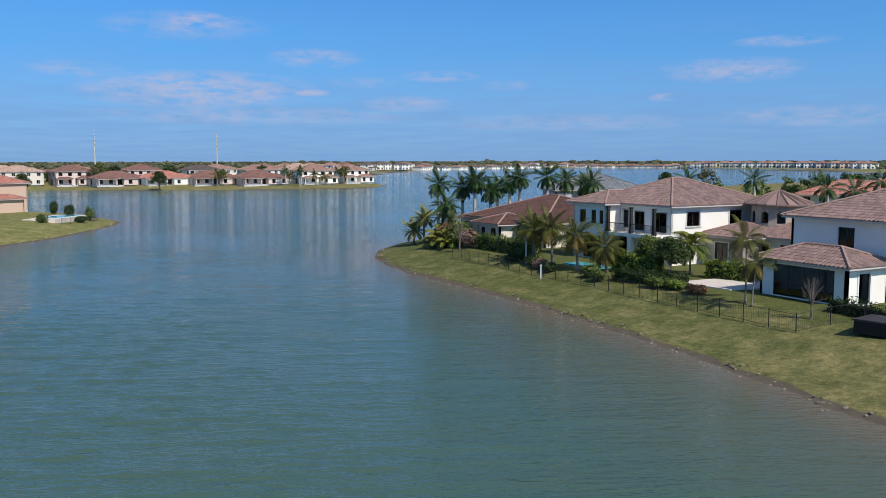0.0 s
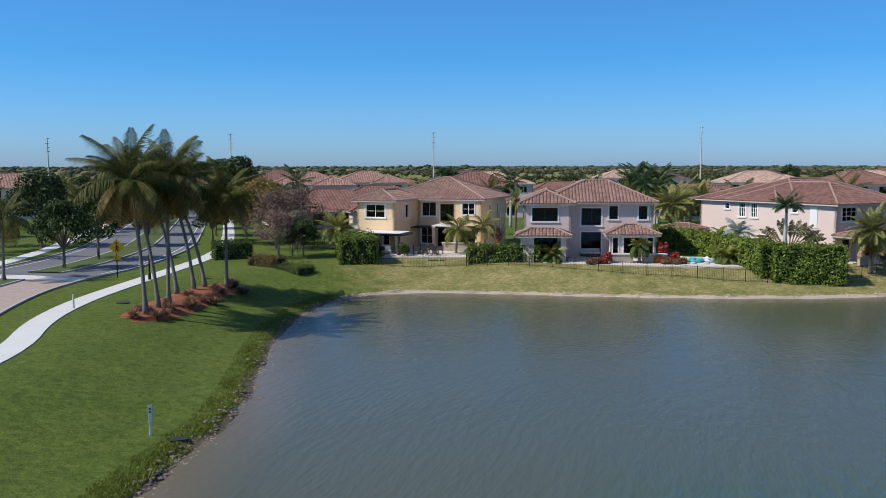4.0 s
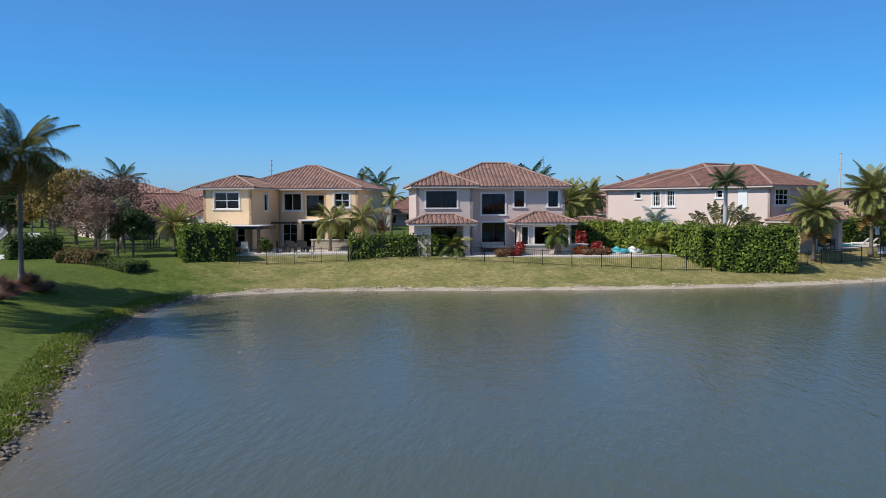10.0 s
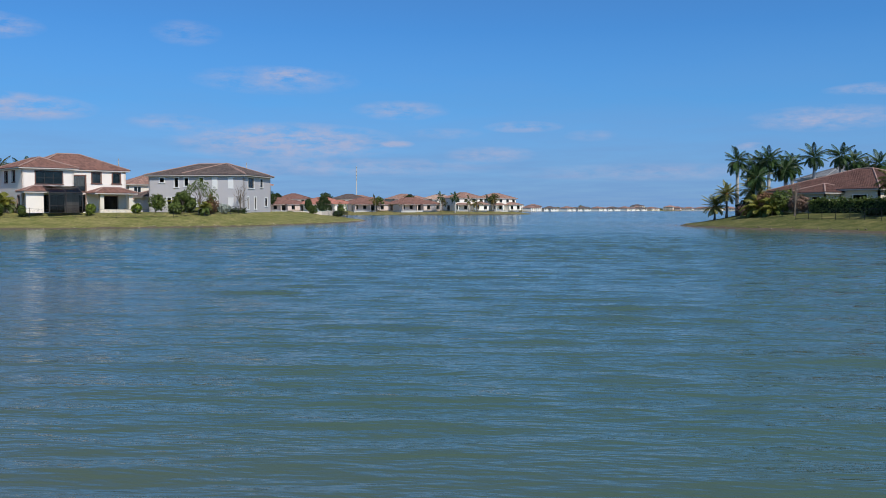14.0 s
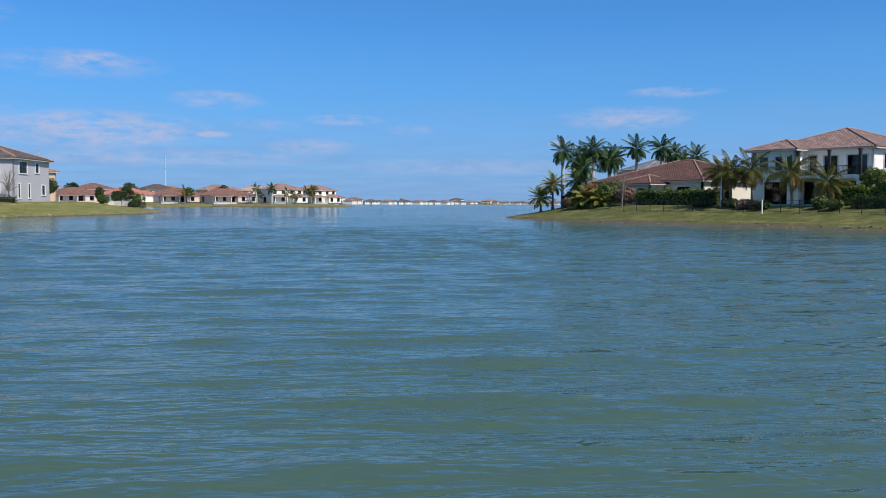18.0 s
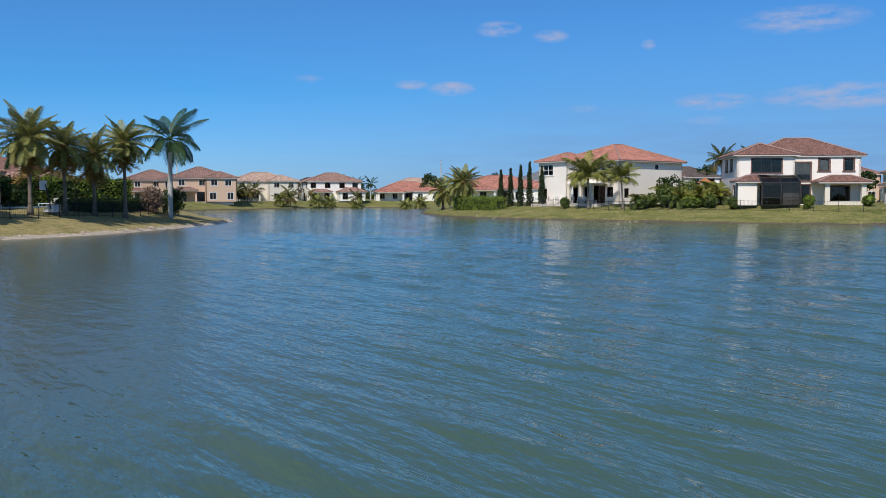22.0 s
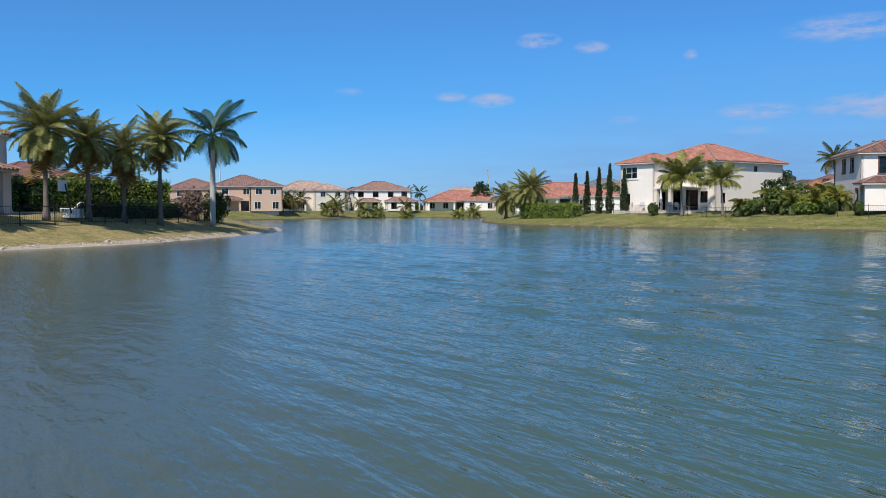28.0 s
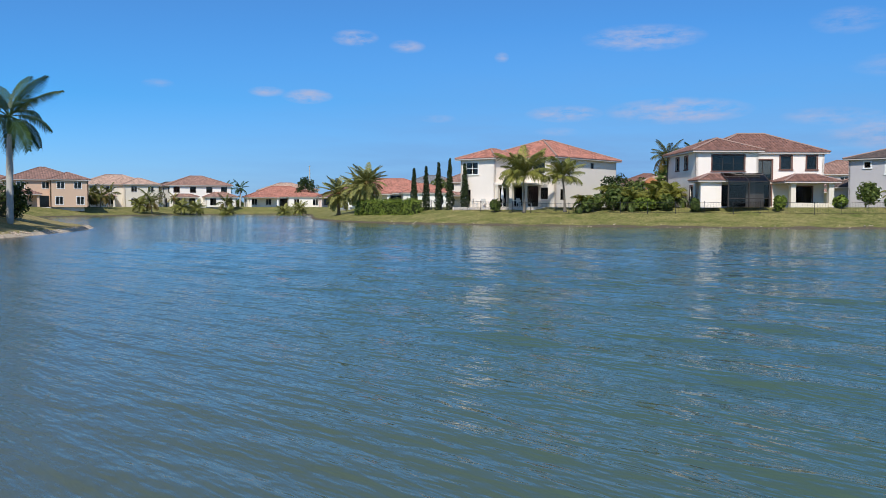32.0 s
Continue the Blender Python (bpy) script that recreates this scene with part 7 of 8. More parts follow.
for i, (x, y, w_, h, m_) in enumerate(((105.4, 33.6, 2.6, 1.8, L_MID), (105.4, 31.6, 2.6, 2.8, L_MID), (106.6, 29.4, 2.4, 2.4, L_MID), (105.0, 28.4, 2.0, 1.4, L_HEDGE), (104.6, 26.4, 2.0, 1.6, L_MID), (108.8, 32.0, 3.2, 3.6, L_DARK),
                                      (110, 30, 3.0, 3.2, L_MID), (107.6, 44.5, 1.2, 1.4, L_MID), (109.8, 7.8, 2.6, 2.6, L_MID), (108.2, 5.4, 2.2, 1.6, L_MID), (110.4, 3.4, 2.4, 2.2, L_MID), (112.6, 0.6, 2.2, 1.8, L_MID), (107.2, 10.2, 1.6, 1.2, L_HEDGE),
                                      (113.8, -1.6, 1.8, 1.3, L_SAGE), (128, 13, 3, 2.8, L_DARK), (122, 14.5, 3, 2.6, L_MID), (103.6, 15.9, 1.2, 1.5, L_HEDGE), (103.4, 23.6, 1.1, 1.3, L_MID))):
    shrub(x, y, w_, w_ * 0.9, h, m_, "leafy garden shrub behind the bank fence", leaf=0.2, per=170, seed=120 + i, group=GARD)
for i, (x, y, s) in enumerate(((105.8, 27.6, 1.0), (107.2, 25.8, 0.95), (105.0, 34.6, 0.7), (109.0, 27.0, 1.1), (110.8, 5.0, 0.8), (108.6, 1.6, 0.7))):
    palm(x, y, "areca", 0.9, "yellow-green areca palm in the garden", (0, 0), s * 1.15, 24, r0=0.1)
tree("mid", 109.6, 4.4, 0.52, "young tree with large leaves near the bank")
tree("open", 110.4, 2.0, 0.88, "thinly leaved young tree with a spreading crown")
shrub(111.0, 0.2, 1.9, 1.6, 2.7, L_BROWN, "dry tan clump of stems near the bank", leaf=0.2, per=130, seed=161)
tree("bare", 117.2, -4.6, 0.98, "leafless young tree beside the grey house")
tree("dark", 133.5, -12.0, 0.62, "dark leafed tree beside the terrace")
hedge([(121.6, 2.5), (117.0, -5.2)], 0.8, 0.8, L_DARK, "low clipped hedge at the foot of the wall", 0.16, 40, 15)
palm(106.8, 31.8, "areca", 1.0, "yellow-green areca palm in the garden", (0, 0), 1.25, 22, r0=0.1)
palm(105.6, 29.6, "areca", 0.9, "yellow-green areca palm in the garden", (0, 0), 1.15, 20, r0=0.1)
palm(115.5, 27.0, "coco", 5.6, "tall palm behind the white house", (0, 0), 0.62, 26, r0=0.16)
palm(121, 24, "royal", 4.4, "royal palm between the houses", (0, 0), 0.9, 13, r0=0.2)
palm(126, 16, "coco", 4.0, "palm between the houses", (0, 0), 0.9, 18, r0=0.16)
slab("pool_o", [(146, -21), (152, -25), (150, -28), (144.5, -24)], 2.05, 0.4, M_POOL, "swimming pool at the end of the point", "pool")
slab("patio_o", [(142, -18), (154, -24), (151, -29.5), (140.5, -23)], 2.02, 0.9, M_PAVER, "pale paved pool terrace", "terrace")
for i, (x, y, h) in enumerate(((146, -27.5, 1.2), (150.5, -29.6, 2.6), (152.8, -26.4, 2.4), (139, -21, 1.6), (154, -24, 2.8))):
    shrub(x, y, 1.8, 1.8, h, L_MID if i % 2 else L_DARK, "leafy shrub round the pool terrace", leaf=0.18, per=150, seed=150 + i)
fence([(140, -24), (146, -28.6), (151.5, -31), (156, -27)], 1.15, "dark metal fence round the pool terrace", 2.4)
# parasol, tables and white chairs on the white house's terrace
slab("patio_e", [(113.5, 50.0), (109.0, 39.4), (107.2, 40.3), (111.6, 50.8)], 1.93, 0.5, M_PAVER, "pale paved terrace behind the white house", "terrace")
pu = root("parasol", 109.4, 44.3, 1.93, 0, "closed white parasol on a pole", "parasol")
part("pole", Geo().bar((0, 0, 0), (0, 0, 2.5), 0.03, 6), M_WHITE, pu)
part("canopy", Geo().tube([(0, 0, 0.9), (0, 0, 1.3), (0, 0, 2.45)], [0.14, 0.17, 0.05], 8), M_WHITE, pu)
for i in range(7):
    chair(108.2 + 0.47 * i, 41.0 + i * 1.15, 1.93, 60 * i, M_CONC, "pale garden chair on the terrace", "garden chairs on the terrace")
table(109.8, 42.8, 1.93, 20, 1.6, 0.9, M_WHITE, "white garden table on the terrace")
# slide tower
ps = root("playset", 113.0, 28.6, ground_z(113, 28.6), 20, "wooden children's playset with orange posts", "playset")
M_WOOD = mottled("orange_wood", (0.36, 0.15, 0.06), 0.2, 3, 0.8)
for px in (-0.7, 0.7):
    for py in (-0.7, 0.7):
        part("post", Geo().box(px - 0.06, px + 0.06, py - 0.06, py + 0.06, 0, 2.6), M_WOOD, ps)
part("platform", Geo().box(-0.75, 0.75, -0.75, 0.75, 1.2, 1.3), M_WOOD, ps)
part("roof", Geo().add([(-0.9, -0.9, 2.6), (0.9, -0.9, 2.6), (0.9, 0.9, 2.6), (-0.9, 0.9, 2.6), (0, 0, 3.3)], [(0, 1, 4), (1, 2, 4), (2, 3, 4), (3, 0, 4), (3, 2, 1, 0)]), M_WOOD, ps)

# ---- south point gardens ----
ROY = "royal palms behind the low house"
for x, y, h, s in ((81.8, -65.6, 6.6, 0.65), (84.9, -71.0, 5.8, 0.65), (81.9, -71.2, 6.6, 0.65), (83.2, -75.6, 5.6, 0.65), (79.2, -76.7, 6.9, 0.65), (78.1, -80.4, 7.0, 0.65), (78.3, -88.1, 6.1, 0.65), (82.3, -90.0, 5.6, 0.65), (75.6, -63.3, 3.9, 0.65), (85.6, -73.4, 6.2, 0.68), (80.6, -72.9, 5.2, 0.62), (85.4, -79.0, 6.0, 0.66), (79.2, -84.2, 6.4, 0.64)):
    palm(x, y, "royal", h, "royal palm with a dark feathery crown", (0, 0), s * 1.05, 23, low=-0.7, r0=0.2, group=ROY)
for x, y, h in ((80.6, -62.8, 3.2), (82.0, -62.0, 1.8), (78.4, -65.2, 3.3), (76.6, -64.2, 2.2)):
    palm(x, y, "date", h, "small date palm on the grassy point", (0, 0), 0.85, 30, low=-0.5, r0=0.15)
for i, (x, y, w_, h, m_) in enumerate(((73.8, -62.6, 2.6, 2.0, L_ARECA), (71.6, -61.8, 2.8, 2.6, L_BROWN), (69.4, -61.6, 3.2, 3.2, L_MID), (66.8, -61.4, 2.4, 2.2, L_MAUVE), (75.8, -64.0, 2.4, 2.8, L_DARK), (79.6, -65.4, 3.0, 2.2, L_DARK), (77.6, -62.6, 1.6, 1.6, L_MAUVE))):
    shrub(x, y, w_, w_, h, m_, "dense mixed garden shrub on the point", leaf=0.2, per=220, seed=170 + i, group="shrubs on the south point")
palm(72.6, -60.8, "areca", 0.7, "yellowish areca palm on the point", (0, 0), 1.3, 24, r0=0.1)
palm(70.0, -60.6, "areca", 0.6, "yellowish areca palm on the point", (0, 0), 1.1, 22, r0=0.1)
hedge([(65.2, -62.4), (54.6, -62.6)], 1.4, 1.6, L_MID, "green hedge before the low house", 0.22, 34, 16)
tree("bare", 65.4, -59.6, 0.95, "leafless grey tree behind the bank fence")
for x, y, h, lx in ((51.4, -60.3, 3.4, -0.1), (49.4, -61.0, 3.6, 0.2), (53.2, -61.4, 3.3, 0.0), (44.8, -60.6, 3.2, 0.3), (41.6, -61.4, 2.2, 0.2)):
    palm(x, y, "coco", h, "coconut palm in the lakeside garden", (lx, 0.1), 0.62, 26, low=-0.6, r0=0.13)
for i, (x, y, w_, h, m_) in enumerate(((51.2, -59.8, 2.4, 0.9, L_MID), (48.6, -59.4, 2.2, 1.0, L_MAUVE), (54.6, -60.0, 2.4, 0.8, L_DARK), (46.8, -58.8, 1.6, 0.9, L_DARK), (41.0, -59.4, 1.9, 1.2, L_MID), (39.6, -58.9, 1.6, 1.0, L_MID), (33.2, -59.6, 2.0, 1.0, L_MID), (31.4, -60.2, 2.0, 0.8, L_HEDGE), (29.0, -60.0, 1.8, 0.7, L_BROWN))):
    shrub(x, y, w_, w_ * 0.8, h, m_, "low garden shrub along the bank fence", leaf=0.15, per=150, seed=190 + i, group="shrubs along the fence")
hedge([(41.5, -62.4), (36.6, -63.0)], 1.3, 1.7, L_HEDGE, "clipped green hedge by the lakeside garden", 0.2, 38, 17)
hedge([(38.2, -60.0), (31.8, -61.2)], 1.5, 1.0, L_DARK, "low dark clipped hedge by the fence", 0.18, 38, 18)
hedge([(34.4, -66.6), (30.4, -67.4)], 1.2, 1.5, L_HEDGE, "clipped green hedge by the wall", 0.2, 38, 19)
tree("mid", 38.8, -64.0, 0.80, "rounded green tree in the lakeside garden")
tree("dark", 35.4, -63.2, 0.70, "rounded green tree in the lakeside garden")
palm(36.4, -66.4, "areca", 2.4, "feathery green palm by the white wall", (0, 0), 1.2, 20, r0=0.1)
palm(23.9, -59.6, "coco", 4.6, "thin palm by the fence", (0.2, -0.1), 0.55, 12, r0=0.07)
palm(22.8, -59.0, "coco", 3.0, "thin palm by the fence", (-0.3, 0.0), 0.5, 12, r0=0.06)
tree("bare", 17.6, -58.6, 0.66, "small leafless tree inside the fence")
fence([(63.0, -57.4), (53.8, -57.5), (45.8, -57.5), (38.2, -57.4), (32.0, -56.9), (25.4, -56.5), (16.5, -55.9), (15.0, -60.2)], 1.2, "black metal fence along the south bank", 2.0)
fence([(15.0, -60.4), (8, -60.0), (-6, -57.0)], 1.2, "black metal fence along the south bank", 2.0)
hedge([(18.2, -61.6), (10.0, -60.8)], 1.0, 0.9, L_DARK, "low hedge below the white wall", 0.18, 34, 20)
tb = root("covered_spa", 12.2, -58.2, ground_z(12.2, -58.2), 10, "dark covered garden spa on the lawn", "spa")
part("body", Geo().box(-1.3, 1.3, -1.1, 1.1, 0, 0.75), M_BLACK, tb)
part("cover", Geo().box(-1.36, 1.36, -1.16, 1.16, 0.752, 0.86), M_BRONZE, tb)
slab("patio_i", [(33.5, -61.8), (28.2, -62.6), (26.8, -67.0), (33.0, -69.4)], 2.00, 0.4, M_PAVER, "pale paved garden path by the wing", "terrace")
slab("pool_i", [(48.4, -61.6), (43.6, -61.8), (43.6, -63.6), (48.4, -63.4)], 2.03, 0.4, M_POOL, "turquoise lap pool behind palms", "pool")
wp = root("white_pole", 52.2, -59.8, ground_z(52.2, -59.8), 0, "slim white pole in the lakeside garden", "pole")
part("pole", Geo().bar((0, 0, 0), (0, 0, 3.2), 0.06, 8), M_WHITE, wp)
wp2 = root("white_post", 45.4, -56.9, ground_z(45.4, -56.9), 0, "short white post outside the fence", "post")
part("post", Geo().bar((0, 0, 0), (0, 0, 1.3), 0.06, 8), M_WHITE, wp2)


# ---- houses farther off ----
def sash(w, h, frame_paint):
    """A window in one piece: a proud frame and mullion with the panes set back between them."""
    xs, zs = [-0.1, 0, w / 2 - 0.03, w / 2 + 0.03, w, w + 0.1], [-0.1, 0, h, h + 0.1]
    nx_ = len(xs)
    v = [(x, y, z) for y in (-0.04, 0.08) for z in zs for x in xs]
    at_ = lambda i, k, back: back * nx_ * len(zs) + k * nx_ + i
    deep = lambda i, k: int(k == 1 and i in (1, 3))
    f, panes = [], []
    for k in range(len(zs) - 1):
        for i in range(nx_ - 1):
            d = deep(i, k)
            (panes if d else f).append((at_(i, k, d), at_(i + 1, k, d), at_(i + 1, k + 1, d), at_(i, k + 1, d)))
            if d:
                c = [(i, k), (i + 1, k), (i + 1, k + 1), (i, k + 1)]
                for (a0, a1), (b0, b1) in zip(c, c[1:] + c[:1]):
                    f.append((at_(a0, a1, 0), at_(b0, b1, 0), at_(b0, b1, 1), at_(a0, a1, 1)))
    me = pydata("window", v, f + panes, frame_paint)
    me.materials.append(M_GLASS)
    for p in me.polygons[len(f):]:
        p.material_index = 1
    return me


def far_walls(parent, rect, z1, paint, holes, skip=""):
    """Walls of a distant house, each window one frame with its pane."""
    x0, x1, y0, y1 = rect
    sides = {"f": ((x0, y0), (x1, y0)), "r": ((x1, y0), (x1, y1)), "b": ((x1, y1), (x0, y1)), "l": ((x0, y1), (x0, y0))}
    for key, (a, b) in sides.items():
        if key in skip:
            continue
        hs = holes.get(key, [])
        link("wall", wall_mesh("wall", a, b, 0.0, z1, [h[:4] for h in hs], 0.22, paint), None, parent)
        ex = (Vector((*b, 0)) - Vector((*a, 0))).normalized()
        for u0, u1, z0, zt, st in hs:
            w, h = u1 - u0, zt - z0
            me = sash(w, h, st[2])
            ob = link("window", me, None, parent)
            ob.matrix_basis = pose(a[0] + ex.x * u0, a[1] + ex.y * u0, z0, 0, 0, math.degrees(math.atan2(ex.y, ex.x)))


def far_roof(parent, rect, z, tile, pitch, over):
    x0, x1, y0, y1 = rect[0] - over, rect[1] + over, rect[2] - over, rect[3] + over
    g, c = roof_tiles(x0, x1, y0, y1, z + 0.06, pitch, 0.5, 0.6)
    g.add(c.v, c.f)
    k = len(g.f)
    g.box(x0 + 0.04, x1 - 0.04, y0 + 0.04, y1 - 0.04, z - 0.14, z + 0.055)
    me = g.mesh("roof", tile)
    me.materials.append(M_SOFFIT)
    for p in me.polygons[k:]:
        p.material_index = 1
    return link("roof", me, None, parent)


def far_house(tile, paint, w_, d_, storeys, seed, label):
    r = random.Random(seed)
    e = root("house", 0, 0, -80, 0, label, "house")
    ze = 6.0 if storeys == 2 else 3.0
    st = (2, 1, M_WHITE if seed % 2 else M_BRONZE, 0.1, False)

    def row(ln, z0, z1, k):
        out = []
        for i in range(k):
            c = ln * (i + 0.5) / k + r.uniform(-0.3, 0.3)
            out.append((c - 0.65, c + 0.65, z0, z1, st))
        return out

    def face(ln):
        k = max(2, int(ln / 3.6))
        low_ = row(ln, 0.7, 2.3, k)
        low_[k // 2] = (low_[k // 2][0] - 0.4, low_[k // 2][1] + 0.4, 0.1, 2.4, DOOR)
        return low_ + (row(ln, 4.1, 5.5, k) if storeys == 2 else [])

    far_walls(e, (0, w_, 0, d_), ze, paint, {"f": face(w_), "r": face(d_)[1::2], "l": face(d_)[1::2]})
    far_roof(e, (0, w_, 0, d_), ze, tile, 0.42, 0.55)
    wing = (w_ * 0.55, w_ * 1.05, -2.6, d_ * 0.4)
    zw = ze if seed % 2 else 2.8
    far_walls(e, (wing[0], wing[1], wing[2], -0.02), zw, paint, {"f": row(wing[1] - wing[0], 0.6, 2.3, 2) + (row(wing[1] - wing[0], 4.1, 5.5, 2) if zw > 5 else [])}, skip="b")
    far_roof(e, wing, zw, tile, 0.42, 0.5)
    far_roof(e, (0.4, w_ * 0.42, -2.4, 0.6), 2.75, tile, 0.4, 0.35)
    for x in (0.7, w_ * 0.42 - 0.3):
        column(e, x, -2.1, 0, 2.65, 0.4, paint)
    part("plinth", Geo().box(0.02, w_ - 0.02, -2.0, d_ - 0.02, -0.9, -0.004), M_CONC, e)
    part("floor_slab", Geo().box(0.25, w_ - 0.25, 0.25, d_ - 0.25, 0.0, 0.06).box(0.25, w_ - 0.25, d_ * 0.5, d_ * 0.5 + 0.1, 0.1, ze - 0.2), M_ROOM, e)
    return e


def distant_house(tile, paint, w_, d_, label):
    """A house on the far shore: walls, roof and a joined row of openings only a few pixels wide."""
    e = root("house", 0, 0, -80, 0, label, "house")
    part("wall", Geo().box(0, w_, 0, d_, 0, 6.0).box(w_ * 0.5, w_, -2.4, 0.1, 0, 6.0), paint, e)
    g, c = roof_tiles(-0.5, w_ + 0.5, -0.5, d_ + 0.5, 6.06, 0.42, 1.2, 9.0)
    g2, _ = roof_tiles(w_ * 0.5 - 0.5, w_ + 0.5, -2.9, d_ * 0.5, 6.06, 0.42, 1.2, 9.0)
    part("roof", g.add(g2.v, g2.f), tile, e)
    q = Geo()
    for k in range(4):
        x = w_ * (k + 0.5) / 4
        y = -2.44 if x > w_ * 0.5 else -0.04
        q.box(x - 0.7, x + 0.7, y, y + 0.02, 4.1, 5.5).box(x - 0.9, x + 0.9, y, y + 0.02, 0.3, 2.4)
    tagged(part("glazing", q, M_BRONZE, e), kind="stuff")
    return e


KINDS = [far_house(T_PINK, P_CREAM, 15, 12, 2, 1, "cream two-storey house with a pinkish-brown tile roof"),
         far_house(T_MAROON, P_PINK, 15, 13, 2, 2, "beige two-storey house with a maroon tile roof"),
         far_house(T_SAND, P_CREAM, 16, 12, 2, 3, "cream two-storey house with a sand-coloured tile roof"),
         far_house(T_PINK, P_WHITE, 15, 12, 2, 4, "white two-storey house with a pinkish tile roof"),
         far_house(T_BROWN, P_TAN, 14, 13, 2, 5, "salmon two-storey house with a brown tile roof"),
         far_house(T_MAROON, P_PINK, 19, 14, 1, 6, "beige one-storey house with a maroon tile roof"),
         far_house(T_RED, P_WHITE, 19, 14, 1, 7, "white one-storey house with a terracotta tile roof"),
         far_house(T_GREY, P_WHITE, 15, 12, 2, 8, "white two-storey house with a grey-brown tile roof"),
         far_house(T_SLATE, P_GREY, 15, 12, 2, 9, "grey two-storey house with a slate-coloured roof"),
         far_house(T_PINK, P_PINK, 20, 14, 1, 10, "beige one-storey house with a pinkish tile roof")]


FARKINDS = [distant_house(T_PINK, P_CREAM, 15, 12, "distant cream house with a pinkish roof"), distant_house(T_MAROON, P_PINK, 15, 12, "distant beige house with a maroon roof"),
            distant_house(T_BROWN, P_WHITE, 16, 12, "distant white house with a brown roof"), distant_house(T_GREY, P_WHITE, 15, 12, "distant white house with a grey-brown roof")]


def put(kind, x, y, face, group="houses of the estate", far=False):
    """A far house whose middle stands at x, y and whose front looks along the heading face (degrees from +y towards +x)."""
    a = radians(-face + 180)
    w_ = (15, 15, 16, 15, 14, 19, 19, 15, 15, 20)[kind]
    ox, oy = -w_ / 2, -5.5
    px, py = x + ox * math.cos(a) - oy * math.sin(a), y + ox * math.sin(a) + oy * math.cos(a)
    c = copy_thing((FARKINDS[kind % 4] if far else KINDS[kind]), pose(px, py, min(ground_z(x, y), 1.92) - 0.02, 0, 0, math.degrees(a)) @ Matrix.Diagonal((1, 1, 0.9, 1)))
    c["group"] = group
    return c


# at the head of the bay
put(4, 168, 180, 215, "houses at the head of the bay")
put(4, 158, 154, 222, "houses at the head of the bay")
put(2, 193, 165, 220, "houses at the head of the bay")
put(3, 207, 151, 225, "houses at the head of the bay")
put(6, 226, 137, 235, "houses at the head of the bay")
put(5, 228, 116, 245, "houses at the head of the bay")
put(6, 205, 98, 250, "houses at the head of the bay")
put(9, 148, 196, 200, "houses at the head of the bay")
# behind the north bank
for k, x, y, f in ((5, -6, 127, 170), (5, 4, 148, 180), (1, 22, 150, 190), (0, -8, 168, 180), (2, -38, 190, 170), (2, 30, 172, 190), (5, 62, 134, 200), (5, 68, 150, 180), (7, 84, 205, 190), (2, 92, 170, 195), (9, 76, 104, 215), (7, 112, 200, 200),
                   (2, 122, 172, 210), (1, 100, 146, 190), (5, 48, 176, 185), (0, 6, 190, 180), (7, 34, 212, 180), (9, 64, 196, 185), (0, -62, 160, 160), (4, -84, 150, 150), (5, -70, 190, 160), (1, -14, 208, 180), (6, 140, 235, 200), (1, 168, 225, 205), (2, 90, 240, 190), (5, 20, 236, 180)):
    put(k, x, y, f)
# behind the east bank
for k, x, y, f in ((8, 222, 92, 250), (6, 175, 84, 240), (0, 178, 2, 260), (2, 205, 30, 255), (1, 196, 58, 250), (4, 198, 20, 260), (7, 206, 52, 250), (0, 204, 76, 245), (6, 186, -2, 240), (2, 236, 70, 250), (1, 232, 40, 255), (5, 258, 96, 245), (7, 262, 50, 250), (3, 262, 128, 240), (1, 290, 84, 250), (0, 296, 44, 250), (2, 270, 160, 230), (7, 250, 190, 225), (1, 300, 130, 240)):
    put(k, x, y, f)
# far side of the lake
for k, x, y, f in ((1, 372, -4, 265), (2, 380, -26, 265), (1, 375, -46, 262), (5, 362, -62, 262), (6, 354, -80, 260), (5, 350, -98, 262), (5, 341, -116, 262), (3, 340, -140, 265), (3, 348, -160, 255), (0, 384, -128, 265), (2, 392, -150, 260), (7, 396, -104, 260), (1, 402, -78, 260), (0, 410, -50, 260), (2, 412, -20, 260),
                   (7, 402, 8, 262), (0, 430, -120, 260), (1, 436, -84, 260), (5, 440, -40, 260), (2, 428, 20, 262), (4, 452, -152, 260), (3, 478, -172, 255), (1, 530, -190, 245), (2, 575, -212, 240), (0, 615, -236, 235), (3, 660, -270, 235), (1, 705, -300, 235), (7, 760, -345, 232)):
    put(k, x, y, f, "houses across the lake")
for i in range(30):
    t = i / 29
    put((3, 2, 3, 0, 7, 2)[i % 6], 800 + 190 * t + 14 * math.sin(i * 2.1), -378 - 330 * t, 265 + 25 * math.sin(i), "houses on the far shore", True)
for i in range(34):
    t = i / 33
    put((0, 1, 6, 2, 5, 0)[i % 6], 985 - 420 * t + 5 * math.sin(i * 1.7), -745 - 95 * math.sin(t * 2.2), 330 - 20 * t, "houses on the far shore", True)
# behind the south point
for k, x, y, f in ((5, 40, -112, 355), (8, 94, -100, 20), (0, 60, -190, 350), (6, 25, -165, 0), (0, 110, -215, 330), (7, 90, -240, 330), (6, 140, -250, 330), (6, -5, -120, 5), (6, 102, -176, 335)):
    put(k, x, y, f, "houses behind the south point")
for o in KINDS + FARKINDS:
    for c in (*o.children_recursive, o):
        bpy.data.objects.remove(c)

